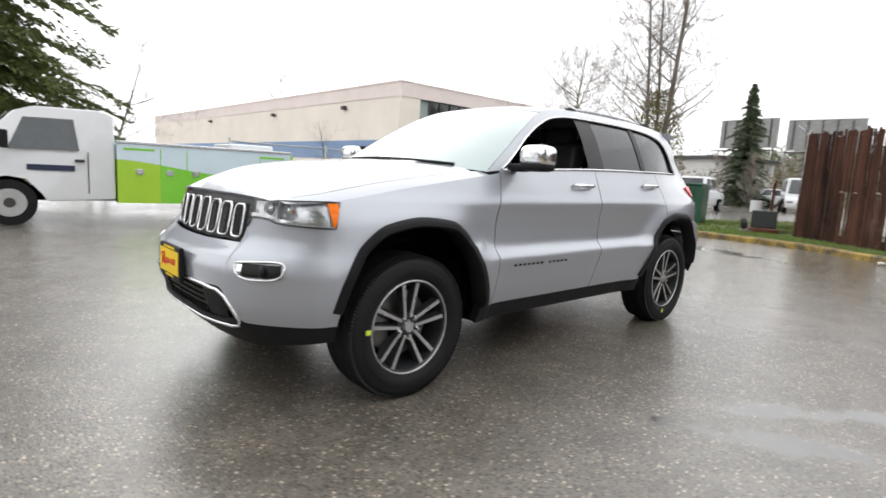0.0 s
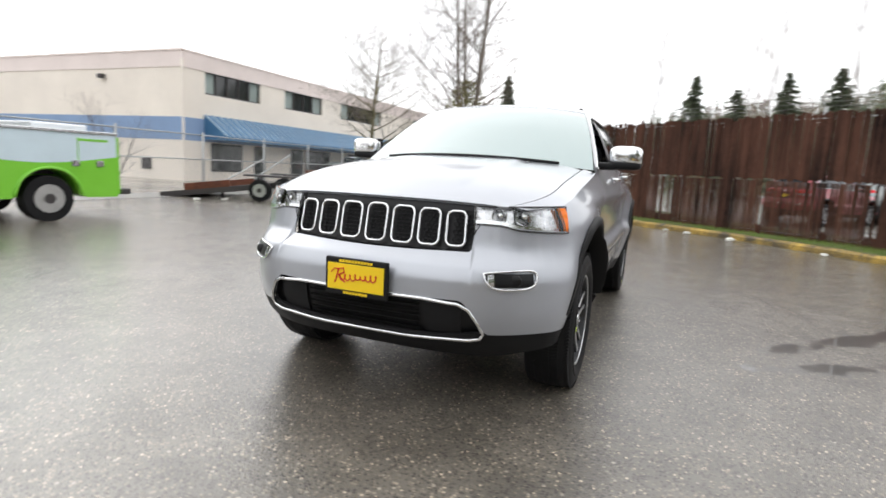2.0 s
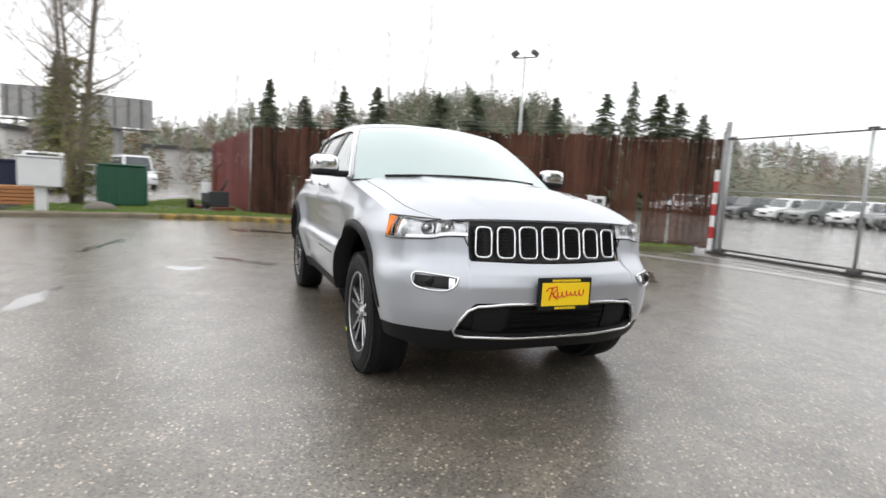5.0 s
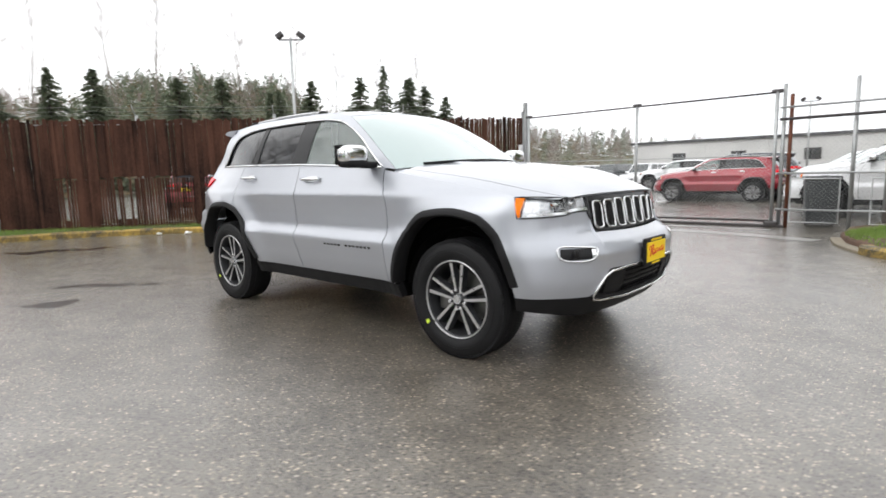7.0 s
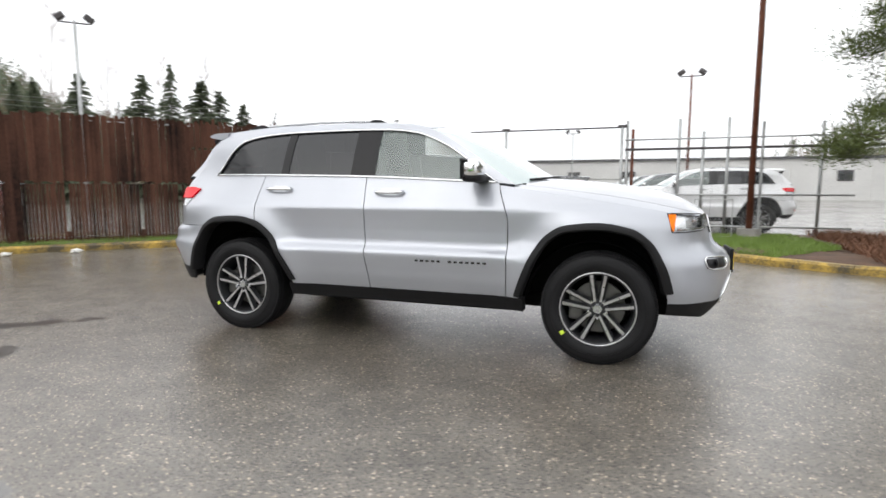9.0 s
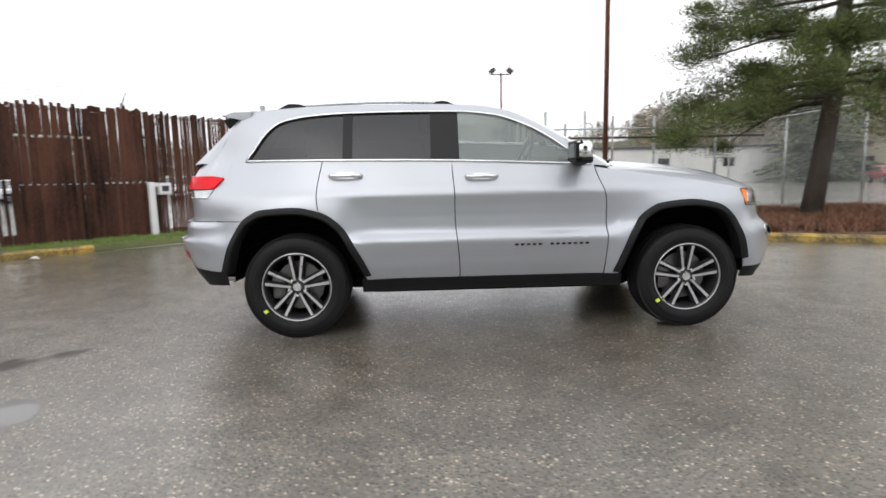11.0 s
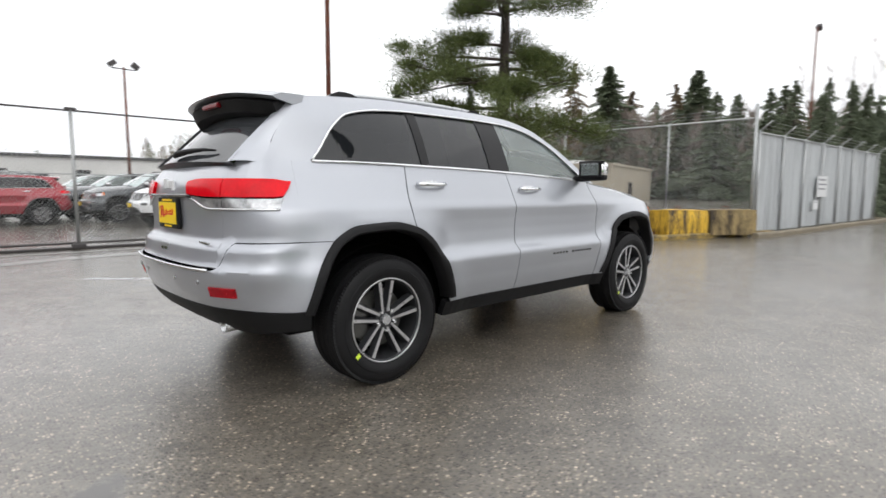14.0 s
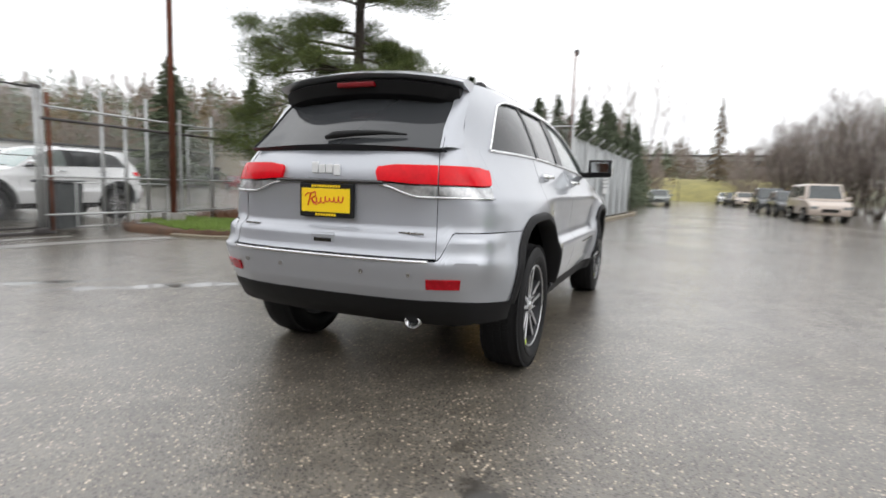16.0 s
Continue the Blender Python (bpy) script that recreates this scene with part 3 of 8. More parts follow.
# ---- the far white warehouse and the beige building ----
def warehouse():
    root = thing("warehouse", (0, 60, 0), label="long low pale warehouse with small dark windows", category="building")
    part("wall", boxm(-22.5, 75, 0, 14, -0.3, 4.15), WAREHOUSE, root)
    part("roof", boxm(-22.8, 75.3, -0.25, 14.3, 4.15, 4.42), DARK_ROOF, root)
    for x in (-18, -12, -5.5, 0.5, 7, 14, 21, 28, 36):
        w = part("window", boxm(x, x + 1.4, -0.06, 0, 1.9, 3.0), FRAME_DARK, root)
        part("pane", boxm(x + 0.1, x + 0.65, -0.075, -0.06, 2.0, 2.9), WINDOW_DARK, w)
        part("pane", boxm(x + 0.75, x + 1.3, -0.075, -0.06, 2.0, 2.9), WINDOW_DARK, w)
        part("pilaster", boxm(x + 3.0, x + 3.35, -0.1, 0, 0, 4.1), WAREHOUSE, root)
    return root


warehouse()


def beige_building():
    root = thing("beige_building", (54.5, 29.2, 0), 14.5, "low beige commercial building behind a fence", "building")
    part("wall", boxm(0, 22, 0, 40, -0.3, 4.2), BEIGE, root)
    part("parapet", boxm(-0.15, 22.15, -0.15, 40.15, 4.2, 4.5), BEIGE, root)
    for y in (3.0, 10.5, 24.0):
        w = part("window", boxm(-0.06, 0, y, y + 3.8, 0.9, 2.6), FRAME_DARK, root)
        for i in range(2):
            part("pane", boxm(-0.075, -0.06, y + 0.1 + i * 1.85, y + 1.85 + i * 1.85, 1.0, 2.5), WINDOW_DARK, w)
    d = part("door", boxm(-0.06, 0, 8.0, 9.0, 0, 2.1), FRAME_DARK, root)
    part("pane", boxm(-0.075, -0.06, 8.1, 8.9, 0.9, 2.0), WINDOW_DARK, d)
    part("rooftop_unit", boxm(4, 7, 5, 8, 4.5, 5.1, 0.05), WHITE_PAINT, root)
    sign = part("sign_board", boxm(-0.14, -0.06, 17.0, 21.0, 2.9, 3.5), WHITE_PAINT, root, "white sign board")
    part("sign_bar", boxm(-0.155, -0.14, 17.4, 20.6, 3.12, 3.3), FRAME_DARK, sign)
    part("side_door", boxm(8.0, 10.0, -0.06, 0.0, 0, 2.4), FRAME_DARK, root)
    return root


beige_building()

# ---- the vehicle materials ----
SILVER = car_paint("silver_metallic_paint", (0.41, 0.427, 0.465), 0.56)
BLACK_PLASTIC = surface("black_moulded_plastic", (0.010, 0.010, 0.011), 0.55, var=0.3, scale=6, fine=200, bump=0.05, spec=0.22)
GLOSS_BLACK = plain("gloss_black_trim", (0.008, 0.008, 0.009), 0.12, coat=0.6)
CHROME = surface("chrome", (0.78, 0.79, 0.80), 0.07, 1.0, var=0.04)
SATIN = surface("satin_silver_trim", (0.55, 0.56, 0.57), 0.25, 0.9, var=0.06)
RUBBER = surface("tyre_rubber", (0.011, 0.011, 0.012), 0.55, var=0.4, scale=8, fine=90, bump=0.1, spec=0.2)
MIRROR = surface("mirror_glass", (0.45, 0.47, 0.48), 0.04, 1.0, var=0.05)
PILLAR = surface("satin_black_pillar", (0.008, 0.008, 0.009), 0.3, var=0.2, scale=6, spec=0.25)
ALLOY = surface("machined_alloy", (0.58, 0.58, 0.59), 0.28, 0.95, var=0.06, scale=8)
ALLOY_DARK = surface("dark_grey_wheel_paint", (0.035, 0.036, 0.039), 0.4, 0.4, var=0.15, scale=8)
DISC = surface("brake_disc_steel", (0.15, 0.148, 0.142), 0.42, 0.8, var=0.2, scale=12)
UNDER = surface("black_underbody", (0.006, 0.006, 0.006), 0.9, var=0.1, spec=0.08)
CABIN = surface("dark_cabin_trim", (0.022, 0.022, 0.024), 0.7, var=0.2)
SEAT_MAT = surface("black_seat_leather", (0.028, 0.027, 0.027), 0.5, var=0.2, scale=4)
# pale body colour holds both mist and the sky's reflection in the windscreen
GLASS = clear_glass("misted_sky_sheen_glass", (0.43, 0.54, 0.53), rough=0.12, body=0.72)
GLASS_SIDE = clear_glass("door_window_glass", (0.42, 0.49, 0.47), rough=0.03, body=0.28, coat=0.3)
GLASS_DARK = clear_glass("privacy_glass", (0.018, 0.020, 0.023), body=0.7, coat=0.15)
GLASS_REAR = clear_glass("tinted_rear_glass", (0.045, 0.048, 0.052), rough=0.05, body=0.85, coat=0.1)
LENS = clear_glass("clear_lamp_lens", (0.97, 0.98, 0.98), coat=0.0)
LAMP_BOWL = surface("bright_lamp_bowl", (0.70, 0.71, 0.73), 0.18, 0.9, var=0.6, scale=13, fine=50)
AMBER = surface("amber_lens", (0.95, 0.20, 0.0), 0.25, var=0.12, scale=20, spec=0.25)
RED_LENS = surface("red_lamp_lens", (0.66, 0.002, 0.010), 0.14, var=0.22, scale=9, fine=60, spec=0.22)
RED_REFLEX = surface("red_reflex_lens", (0.36, 0.002, 0.010), 0.2, var=0.5, scale=30, fine=120, spec=0.3)
RED_DEEP = surface("deep_red_lens", (0.16, 0.003, 0.006), 0.2, var=0.2, scale=25, spec=0.25)
CLEAR_LENS = surface("silver_reverse_lens", (0.50, 0.51, 0.52), 0.16, 0.6, var=0.7, scale=14, fine=60, coat=0.6)
PLATE_YELLOW = plain("yellow_plate", (0.93, 0.64, 0.008), 0.5)
PLATE_RED = plain("red_plate_mark", (0.60, 0.02, 0.01), 0.4)
STICKER = plain("yellow_green_sticker", (0.62, 0.80, 0.06), 0.5)


# ---- body shape: one plan curve, drawn in by an amount that changes with height ----
def curve(points):
    """A smooth function through (a, b) pairs."""
    xs = [p[0] for p in points]
    ys = [p[1] for p in points]
    n = len(points)
    d = [(ys[i + 1] - ys[i]) / (xs[i + 1] - xs[i]) for i in range(n - 1)]
    m = [d[0]] + [0.0 if d[i - 1] * d[i] <= 0 else 2 * d[i - 1] * d[i] / (d[i - 1] + d[i]) for i in range(1, n - 1)] + [d[-1]]

    def at(x):
        if x <= xs[0]:
            return ys[0]
        if x >= xs[-1]:
            return ys[-1]
        i = next(k for k in range(n - 1) if x <= xs[k + 1])
        h = xs[i + 1] - xs[i]
        t = (x - xs[i]) / h
        return (2 * t**3 - 3 * t**2 + 1) * ys[i] + (t**3 - 2 * t**2 + t) * h * m[i] + (3 * t**2 - 2 * t**3) * ys[i + 1] + (t**3 - t**2) * h * m[i + 1]

    return at


def step(a, b, x):
    t = min(max((x - a) / (b - a), 0), 1)
    return t * t * (3 - 2 * t)


PLAN = spline([(2.345, 0, 0), (2.335, 0.3, 0), (2.285, 0.55, 0), (2.16, 0.76, 0), (1.95, 0.895, 0), (1.6, 0.95, 0), (0.9, 0.955, 0), (0.0, 0.957, 0), (-0.9, 0.957, 0), (-1.6, 0.95, 0), (-2.0, 0.90, 0), (-2.22, 0.80, 0), (-2.345, 0.60, 0), (-2.395, 0.32, 0), (-2.405, 0, 0)], 420)
SIDE_IN = curve([(0.30, 0.075), (0.42, 0.045), (0.55, 0.022), (0.68, 0.016), (0.80, 0.032), (0.95, 0.034), (1.03, 0.036), (1.10, 0.062), (1.25, 0.125), (1.40, 0.185), (1.55, 0.255), (1.68, 0.34), (1.76, 0.42)])
FRONT_IN = curve([(0.28, 0.17), (0.36, 0.09), (0.45, 0.03), (0.56, 0.004), (0.68, 0.0), (0.75, 0.03), (0.80, 0.095), (0.84, 0.135), (0.93, 0.155), (1.01, 0.175), (1.05, 0.23), (1.2, 0.5)])
REAR_IN = curve([(0.36, 0.20), (0.45, 0.085), (0.53, 0.03), (0.60, 0.0), (0.73, 0.0), (0.755, 0.035), (0.86, 0.05), (0.97, 0.055), (1.10, 0.045), (1.16, 0.05), (1.24, 0.09), (1.30, 0.14), (1.5, 0.30)])


def arch_out(x, z):
    """How far the body swells round a wheel."""
    best = 0.0
    for cx in (1.4575, -1.4575):
        r = math.hypot((x - cx) * 0.98, (z - 0.36) * 0.93)
        best = max(best, math.exp(-(((r - 0.53) / 0.12) ** 2)))
    return 0.030 * best * step(1.15, 0.95, z)


def body(i, z, out=0.0):
    """The body's left skin at place i along the plan curve (fractions allowed) and height z."""
    i = min(max(i, 0), len(PLAN) - 1.001)
    j = int(i)
    p = PLAN[j].lerp(PLAN[j + 1], i - j)
    t = (PLAN[min(j + 2, len(PLAN) - 1)] - PLAN[max(j - 1, 0)]).normalized()
    n = Vector((-t.y, t.x, 0)) * -1
    if n.dot(p) < 0:
        n = -n
    f, s, r = max(n.x, 0) ** 2, n.y**2, max(-n.x, 0) ** 2
    x = p.x
    draw = f * FRONT_IN(z) + s * SIDE_IN(z) + r * REAR_IN(z)
    door = step(-1.16, -0.92, x) * (step(1.02, 0.80, x) if z < 0.80 else step(1.45, 0.85, x))
    ridge = curve_ridge(z)
    draw += s * (door * ridge - arch_out(x, z))
    draw += s * (0.085 - 0.05 * step(1.32, 1.62, z)) * step(-1.1, -2.05, x) * step(0.95, 1.32, z)
    draw += s * 0.05 * step(0.6, 1.9, x) * step(0.92, 1.12, z)
    # bulge of the rear bumper's corner
    draw -= 0.042 * step(-1.95, -2.2, x) * step(0.887, 0.835, z) * step(0.56, 0.74, z)
    q = p - n * (draw - out)
    return Vector((q.x, max(q.y, 0.0), z))


RIDGE_Z = (0.42, 0.58, 0.700, 0.722, 0.765, 0.80, 0.88, 0.96, 1.022, 1.032)
RIDGE_IN = (0.034, 0.010, -0.017, -0.014, 0.017, 0.022, 0.021, 0.013, 0.002, 0.0)


def curve_ridge(z):
    """The doors' two creases: a bright shelf low down, a hollow, and a sharp shoulder fold above it."""
    return float(np.interp(z, RIDGE_Z, RIDGE_IN))


PLAN_X = [p.x for p in PLAN]


def at_x(x):
    """The place on the plan curve with this x."""
    lo, hi = 0, len(PLAN_X) - 1
    while hi - lo > 1:
        mid = (lo + hi) // 2
        if PLAN_X[mid] > x:
            lo = mid
        else:
            hi = mid
    return lo + (PLAN_X[lo] - x) / max(PLAN_X[lo] - PLAN_X[hi], 1e-9)


def at_y_front(y):
    j = next(k for k in range(len(PLAN)) if PLAN[k].y >= y)
    return max(j - 1, 0) + (y - PLAN[max(j - 1, 0)].y) / max(PLAN[j].y - PLAN[max(j - 1, 0)].y, 1e-9) if j else 0.0


def at_y_rear(y):
    k = len(PLAN) - 1
    while PLAN[k].y < y:
        k -= 1
    return k + (PLAN[k].y - y) / max(PLAN[k].y - PLAN[k + 1].y, 1e-9)


def sheet(points, thick=0.012, side=1, closed_mirror=False):
    """A panel from rows of points, with turned-in edges. side=-1 mirrors it to the right."""
    bm = bmesh.new()
    rows = [[bm.verts.new((p.x, p.y * side, p.z)) for p in row] for row in points]
    for a, b in zip(rows, rows[1:]):
        for i in range(len(a) - 1):
            quad = (a[i], a[i + 1], b[i + 1], b[i])
            if len({tuple(round(c, 5) for c in v.co) for v in quad}) > 2:
                bm.faces.new(quad)
    bmesh.ops.remove_doubles(bm, verts=bm.verts[:], dist=0.0004)
    bmesh.ops.recalc_face_normals(bm, faces=bm.faces)
    mid = sum((v.co for v in bm.verts), Vector()) / len(bm.verts)
    vote = sum(f.normal.dot(f.calc_center_median() - Vector((mid.x * 0.6, 0, 0.7))) * f.calc_area() for f in bm.faces)
    if vote < 0:
        bmesh.ops.reverse_faces(bm, faces=bm.faces)
    if thick:
        bm.normal_update()
        inner = {}
        rim = [e for e in bm.edges if e.is_boundary]
        normals = {tuple(v.co): v.normal.copy() for e in rim for v in e.verts}
        out = bmesh.ops.extrude_edge_only(bm, edges=rim)
        fresh = [g for g in out["geom"] if isinstance(g, bmesh.types.BMVert)]
        for v in fresh:
            inner[v] = normals[tuple(v.co)]
        for v, n in inner.items():
            v.co -= n * thick
    return bm


def panel(name, x0, x1, z0, z1, mat, parent, side, label="", nx=36, nz=24, out=0.0, thick=0.014, warp=None):
    """A side panel between x0 and x1 (numbers or functions of z) and z0 and z1 (numbers or functions of x)."""
    fx0, fx1 = (x0 if callable(x0) else lambda z: x0), (x1 if callable(x1) else lambda z: x1)
    fz0, fz1 = (z0 if callable(z0) else lambda x: z0), (z1 if callable(z1) else lambda x: z1)
    rows = []
    for i in range(nx + 1):
        s = i / nx
        row = []
        for j in range(nz + 1):
            t = j / nz
            z = 0.8
            for _ in range(4):
                x = fx0(z) * (1 - s) + fx1(z) * s
                z = fz0(x) * (1 - t) + fz1(x) * t
            row.append(body(at_x(x), z, out))
        rows.append(row)
    return raw_object(name, sheet(rows, thick, side), mat, parent, label, angle=42)


def wrap(name, i0, i1, z0, z1, mat, parent, side, label="", ni=40, nz=16, out=0.0, thick=0.014):
    """A panel round a corner, between places i0 and i1 on the plan curve; z0, z1 may be functions of i."""
    fz0, fz1 = (z0 if callable(z0) else lambda i: z0), (z1 if callable(z1) else lambda i: z1)
    rows = []
    for k in range(ni + 1):
        i = i0 + (i1 - i0) * k / ni
        rows.append([body(i, fz0(i) + (fz1(i) - fz0(i)) * j / nz, out) for j in range(nz + 1)])
    return raw_object(name, sheet(rows, thick, side), mat, parent, label, angle=42)


def slanted(name, i0, i1, z0, z1, mat, parent, side, label="", ni=16, nz=8, out=0.0, thick=0.014):
    """Like wrap, but its two ends lean: i0 and i1 are functions of the height within the piece, 0 to 1."""
    rows = []
    for k in range(ni + 1):
        row = []
        for j in range(nz + 1):
            v = j / nz
            i = i0(v) + (i1(v) - i0(v)) * k / ni
            row.append(body(i, z0(i) + (z1(i) - z0(i)) * v, out))
        rows.append(row)
    return raw_object(name, sheet(rows, thick, side), mat, parent, label, angle=42)


def both_wrap(name, i_end, z0, z1, mat, parent, label="", ni=48, nz=16, out=0.0, rear=False, thick=0.014):
    """A panel across the car's nose or tail, from i_end on one side to i_end on the other."""
    mid = len(PLAN) - 1.001 if rear else 0.0
    fz0, fz1 = (z0 if callable(z0) else lambda i: z0), (z1 if callable(z1) else lambda i: z1)
    rows = []
    for k in range(-ni, ni + 1):
        i = mid + (i_end - mid) * abs(k) / ni
        row = []
        for j in range(nz + 1):
            p = body(i, fz0(i) + (fz1(i) - fz0(i)) * j / nz, out)
            row.append(Vector((p.x, p.y if k >= 0 else -p.y, p.z)))
        rows.append(row)
    return raw_object(name, sheet(rows, thick), mat, parent, label, angle=42)


ARCH_F = curve([(0.90, 0.36), (0.955, 0.52), (1.03, 0.70), (1.12, 0.835), (1.24, 0.905), (1.45, 0.925), (1.64, 0.895), (1.76, 0.81), (1.84, 0.66), (1.89, 0.50), (1.91, 0.42)])
ARCH_R = curve([(-1.99, 0.40), (-1.945, 0.52), (-1.87, 0.73), (-1.78, 0.86), (-1.66, 0.915), (-1.45, 0.925), (-1.27, 0.89), (-1.14, 0.80), (-1.03, 0.62), (-0.97, 0.50), (-0.93, 0.40)])
BELT = curve([(-2.2, 1.30), (-1.84, 1.305), (-1.0, 1.295), (-0.3, 1.28), (0.4, 1.25), (0.75, 1.232), (1.0, 1.20)])
SHOULDER = curve([(0.70, 1.225), (0.9, 1.195), (1.2, 1.150), (1.5, 1.105), (1.8, 1.055), (1.95, 1.03), (2.1, 1.015)])
GLASS_TOP = curve([(-1.86, 1.303), (-1.80, 1.37), (-1.70, 1.50), (-1.58, 1.588), (-1.35, 1.632), (-1.05, 1.650), (-0.6, 1.655), (-0.2, 1.648), (0.05, 1.618), (0.25, 1.548), (0.42, 1.455), (0.60, 1.325), (0.73, 1.236)])
ROOF_EDGE = curve([(-2.24, 1.29), (-2.12, 1.42), (-1.98, 1.575), (-1.88, 1.665), (-1.6, 1.70), (-1.1, 1.722), (-0.5, 1.722), (-0.1, 1.705), (0.15, 1.655), (0.40, 1.530), (0.65, 1.370), (0.90, 1.20)])


def roof_crown(x):
    return curve_crown(x)


curve_crown = curve([(-1.95, 1.70), (-1.5, 1.745), (-1.0, 1.762), (-0.5, 1.762), (-0.1, 1.745), (0.16, 1.69), (0.2, 1.68)])
HOOD_MID = curve([(0.85, 1.275), (1.05, 1.262), (1.4, 1.235), (1.75, 1.190), (1.95, 1.140), (2.08, 1.085), (2.155, 1.035)])


def hood_point(x, t):
    """A point on the bonnet: t from -1 at the right shoulder to 1 at the left."""
    a = abs(t)
    edge = body(at_x(x), SHOULDER(x))
    z = HOOD_MID(x) - (HOOD_MID(x) - edge.z) * (0.30 * a**2 + 0.70 * a**5)
    dome = 0.011 * step(0.50, 0.42, a) * step(2.1, 1.9, x)
    return Vector((x - 0.055 * a**2 * step(1.4, 2.15, x), edge.y * t, z + dome))


def wheel(name_root, x, y, side, detail=True):
    """A wheel with its tyre, ten-spoke alloy rim, nuts and brake disc; built facing +y, then turned."""
    w = thing("wheel")
    R = 0.385
    prof = [(0.252, -0.105), (0.272, -0.118), (0.30, -0.128), (0.345, -0.122), (0.372, -0.105), (0.383, -0.08), (R, -0.03), (R, 0.03), (0.383, 0.08), (0.372, 0.105), (0.345, 0.122), (0.315, 0.126), (0.312, 0.130), (0.300, 0.1305), (0.285, 0.127), (0.270, 0.119), (0.252, 0.107)]
    seg = 64 if detail else 28
    bm = bmesh.new()
    rings = [[bm.verts.new((r * math.cos(a), q, r * math.sin(a))) for r, q in prof] for a in (2 * math.pi * k / seg for k in range(seg))]
    for k in range(seg):
        a, b = rings[k], rings[(k + 1) % seg]
        for j in range(len(prof) - 1):
            bm.faces.new((a[j], a[j + 1], b[j + 1], b[j]))
    if detail:
        for k in range(seg * 2):  # shoulder tread blocks
            a = 2 * math.pi * k / (seg * 2)
            for q, lean in ((0.098, 0.1), (-0.098, -0.1), (0.045, 0.05), (-0.045, -0.05), (0.0, 0.0)):
                m = Matrix.Rotation(-a, 4, "Y") @ Matrix.Translation((R - 0.004 - (0.008 if abs(q) > 0.09 else 0), q, 0)) @ Matrix.Rotation(lean * 6, 4, "X")
                box(bm, -0.007, 0.007, -0.017, 0.017, -0.0062, 0.0062, m=m)
    mesh_object("tyre", bm, RUBBER, w, "black rubber tyre", angle=35)
    # rim barrel and lip
    bm = bmesh.new()
    bar = [(0.232, -0.10), (0.225, 0.02), (0.228, 0.085), (0.246, 0.098), (0.247, 0.108), (0.240, 0.112), (0.222, 0.10), (0.214, 0.06), (0.205, -0.02), (0.20, -0.10)]
    rings = [[bm.verts.new((r * math.cos(a), q, r * math.sin(a))) for r, q in bar] for a in (2 * math.pi * k / seg for k in range(seg))]
    for k in range(seg):
        a, b = rings[k], rings[(k + 1) % seg]
        for j in range(len(bar)):
            bm.faces.new((a[j], a[(j + 1) % len(bar)], b[(j + 1) % len(bar)], b[j]))
    rim = mesh_object("rim", bm, ALLOY_DARK, w, "grey alloy rim with machined spokes", angle=35)
    bm = bmesh.new()
    tube(bm, [(0.2345 * math.cos(a), 0.1095, 0.2345 * math.sin(a)) for a in (2 * math.pi * k / 48 for k in range(48))], 0.0055, 5, closed=True)
    mesh_object("rim_lip", bm, ALLOY, rim, smooth=True)
    for k in range(5):
        base = radians(90 + 72 * k)
        for sgn in (-1, 1):
            def arm(inner, width, y0, y1, lift=0.0):
                bm = bmesh.new()
                rows = []
                for s in range(8):
                    t = s / 7
                    r = 0.045 + (0.226 - 0.045) * t
                    off = sgn * (0.017 + 0.028 * t)
                    wd = width * (0.85 + 0.35 * t)
                    depth = y0 + (y1 - y0) * (t ** 1.2) + lift
                    tan = Vector((-math.sin(base), 0, math.cos(base)))
                    c = Vector((r * math.cos(base), depth, r * math.sin(base))) + tan * off
                    rows.append([bm.verts.new(c + tan * wd), bm.verts.new(c - tan * wd), bm.verts.new(c - tan * (wd + inner * 0.3) - Vector((0, inner, 0))), bm.verts.new(c + tan * (wd + inner * 0.3) - Vector((0, inner, 0)))])
                for p, q in zip(rows, rows[1:]):
                    for j in range(4):
                        bm.faces.new((p[j], p[(j + 1) % 4], q[(j + 1) % 4], q[j]))
                bm.faces.new(rows[0])
                bm.faces.new(rows[-1][::-1])
                return bm
            mesh_object("spoke", arm(0.035, 0.0108, 0.082, 0.094), ALLOY_DARK, rim)
            mesh_object("spoke_face", arm(0.004, 0.0080, 0.082, 0.094, 0.0045), ALLOY, rim)
    bm = bmesh.new()
    bmesh.ops.create_cone(bm, cap_ends=True, segments=32, radius1=0.075, radius2=0.066, depth=0.06, matrix=Matrix.Translation((0, 0.052, 0)) @ Matrix.Rotation(radians(-90), 4, "X"))
    mesh_object("hub", bm, ALLOY_DARK, rim, angle=35)
    bm = bmesh.new()
    bmesh.ops.create_cone(bm, cap_ends=True, segments=28, radius1=0.034, radius2=0.028, depth=0.022, matrix=Matrix.Translation((0, 0.09, 0)) @ Matrix.Rotation(radians(-90), 4, "X"))
    mesh_object("centre_cap", bm, SATIN, rim, angle=35)
    if detail:
        for k in range(5):
            a = radians(54 + 72 * k)
            bm = bmesh.new()
            bmesh.ops.create_cone(bm, cap_ends=True, segments=6, radius1=0.0115, radius2=0.009, depth=0.03, matrix=Matrix.Translation((0.058 * math.cos(a), 0.088, 0.058 * math.sin(a))) @ Matrix.Rotation(radians(-90), 4, "X"))
            mesh_object("wheel_nut", bm, CHROME, rim)
    bm = bmesh.new()
    bmesh.ops.create_cone(bm, cap_ends=True, segments=40, radius1=0.168, radius2=0.168, depth=0.028, matrix=Matrix.Translation((0, -0.005, 0)) @ Matrix.Rotation(radians(90), 4, "X"))
    mesh_object("brake_disc", bm, DISC, w, angle=35)
    bm = bmesh.new()
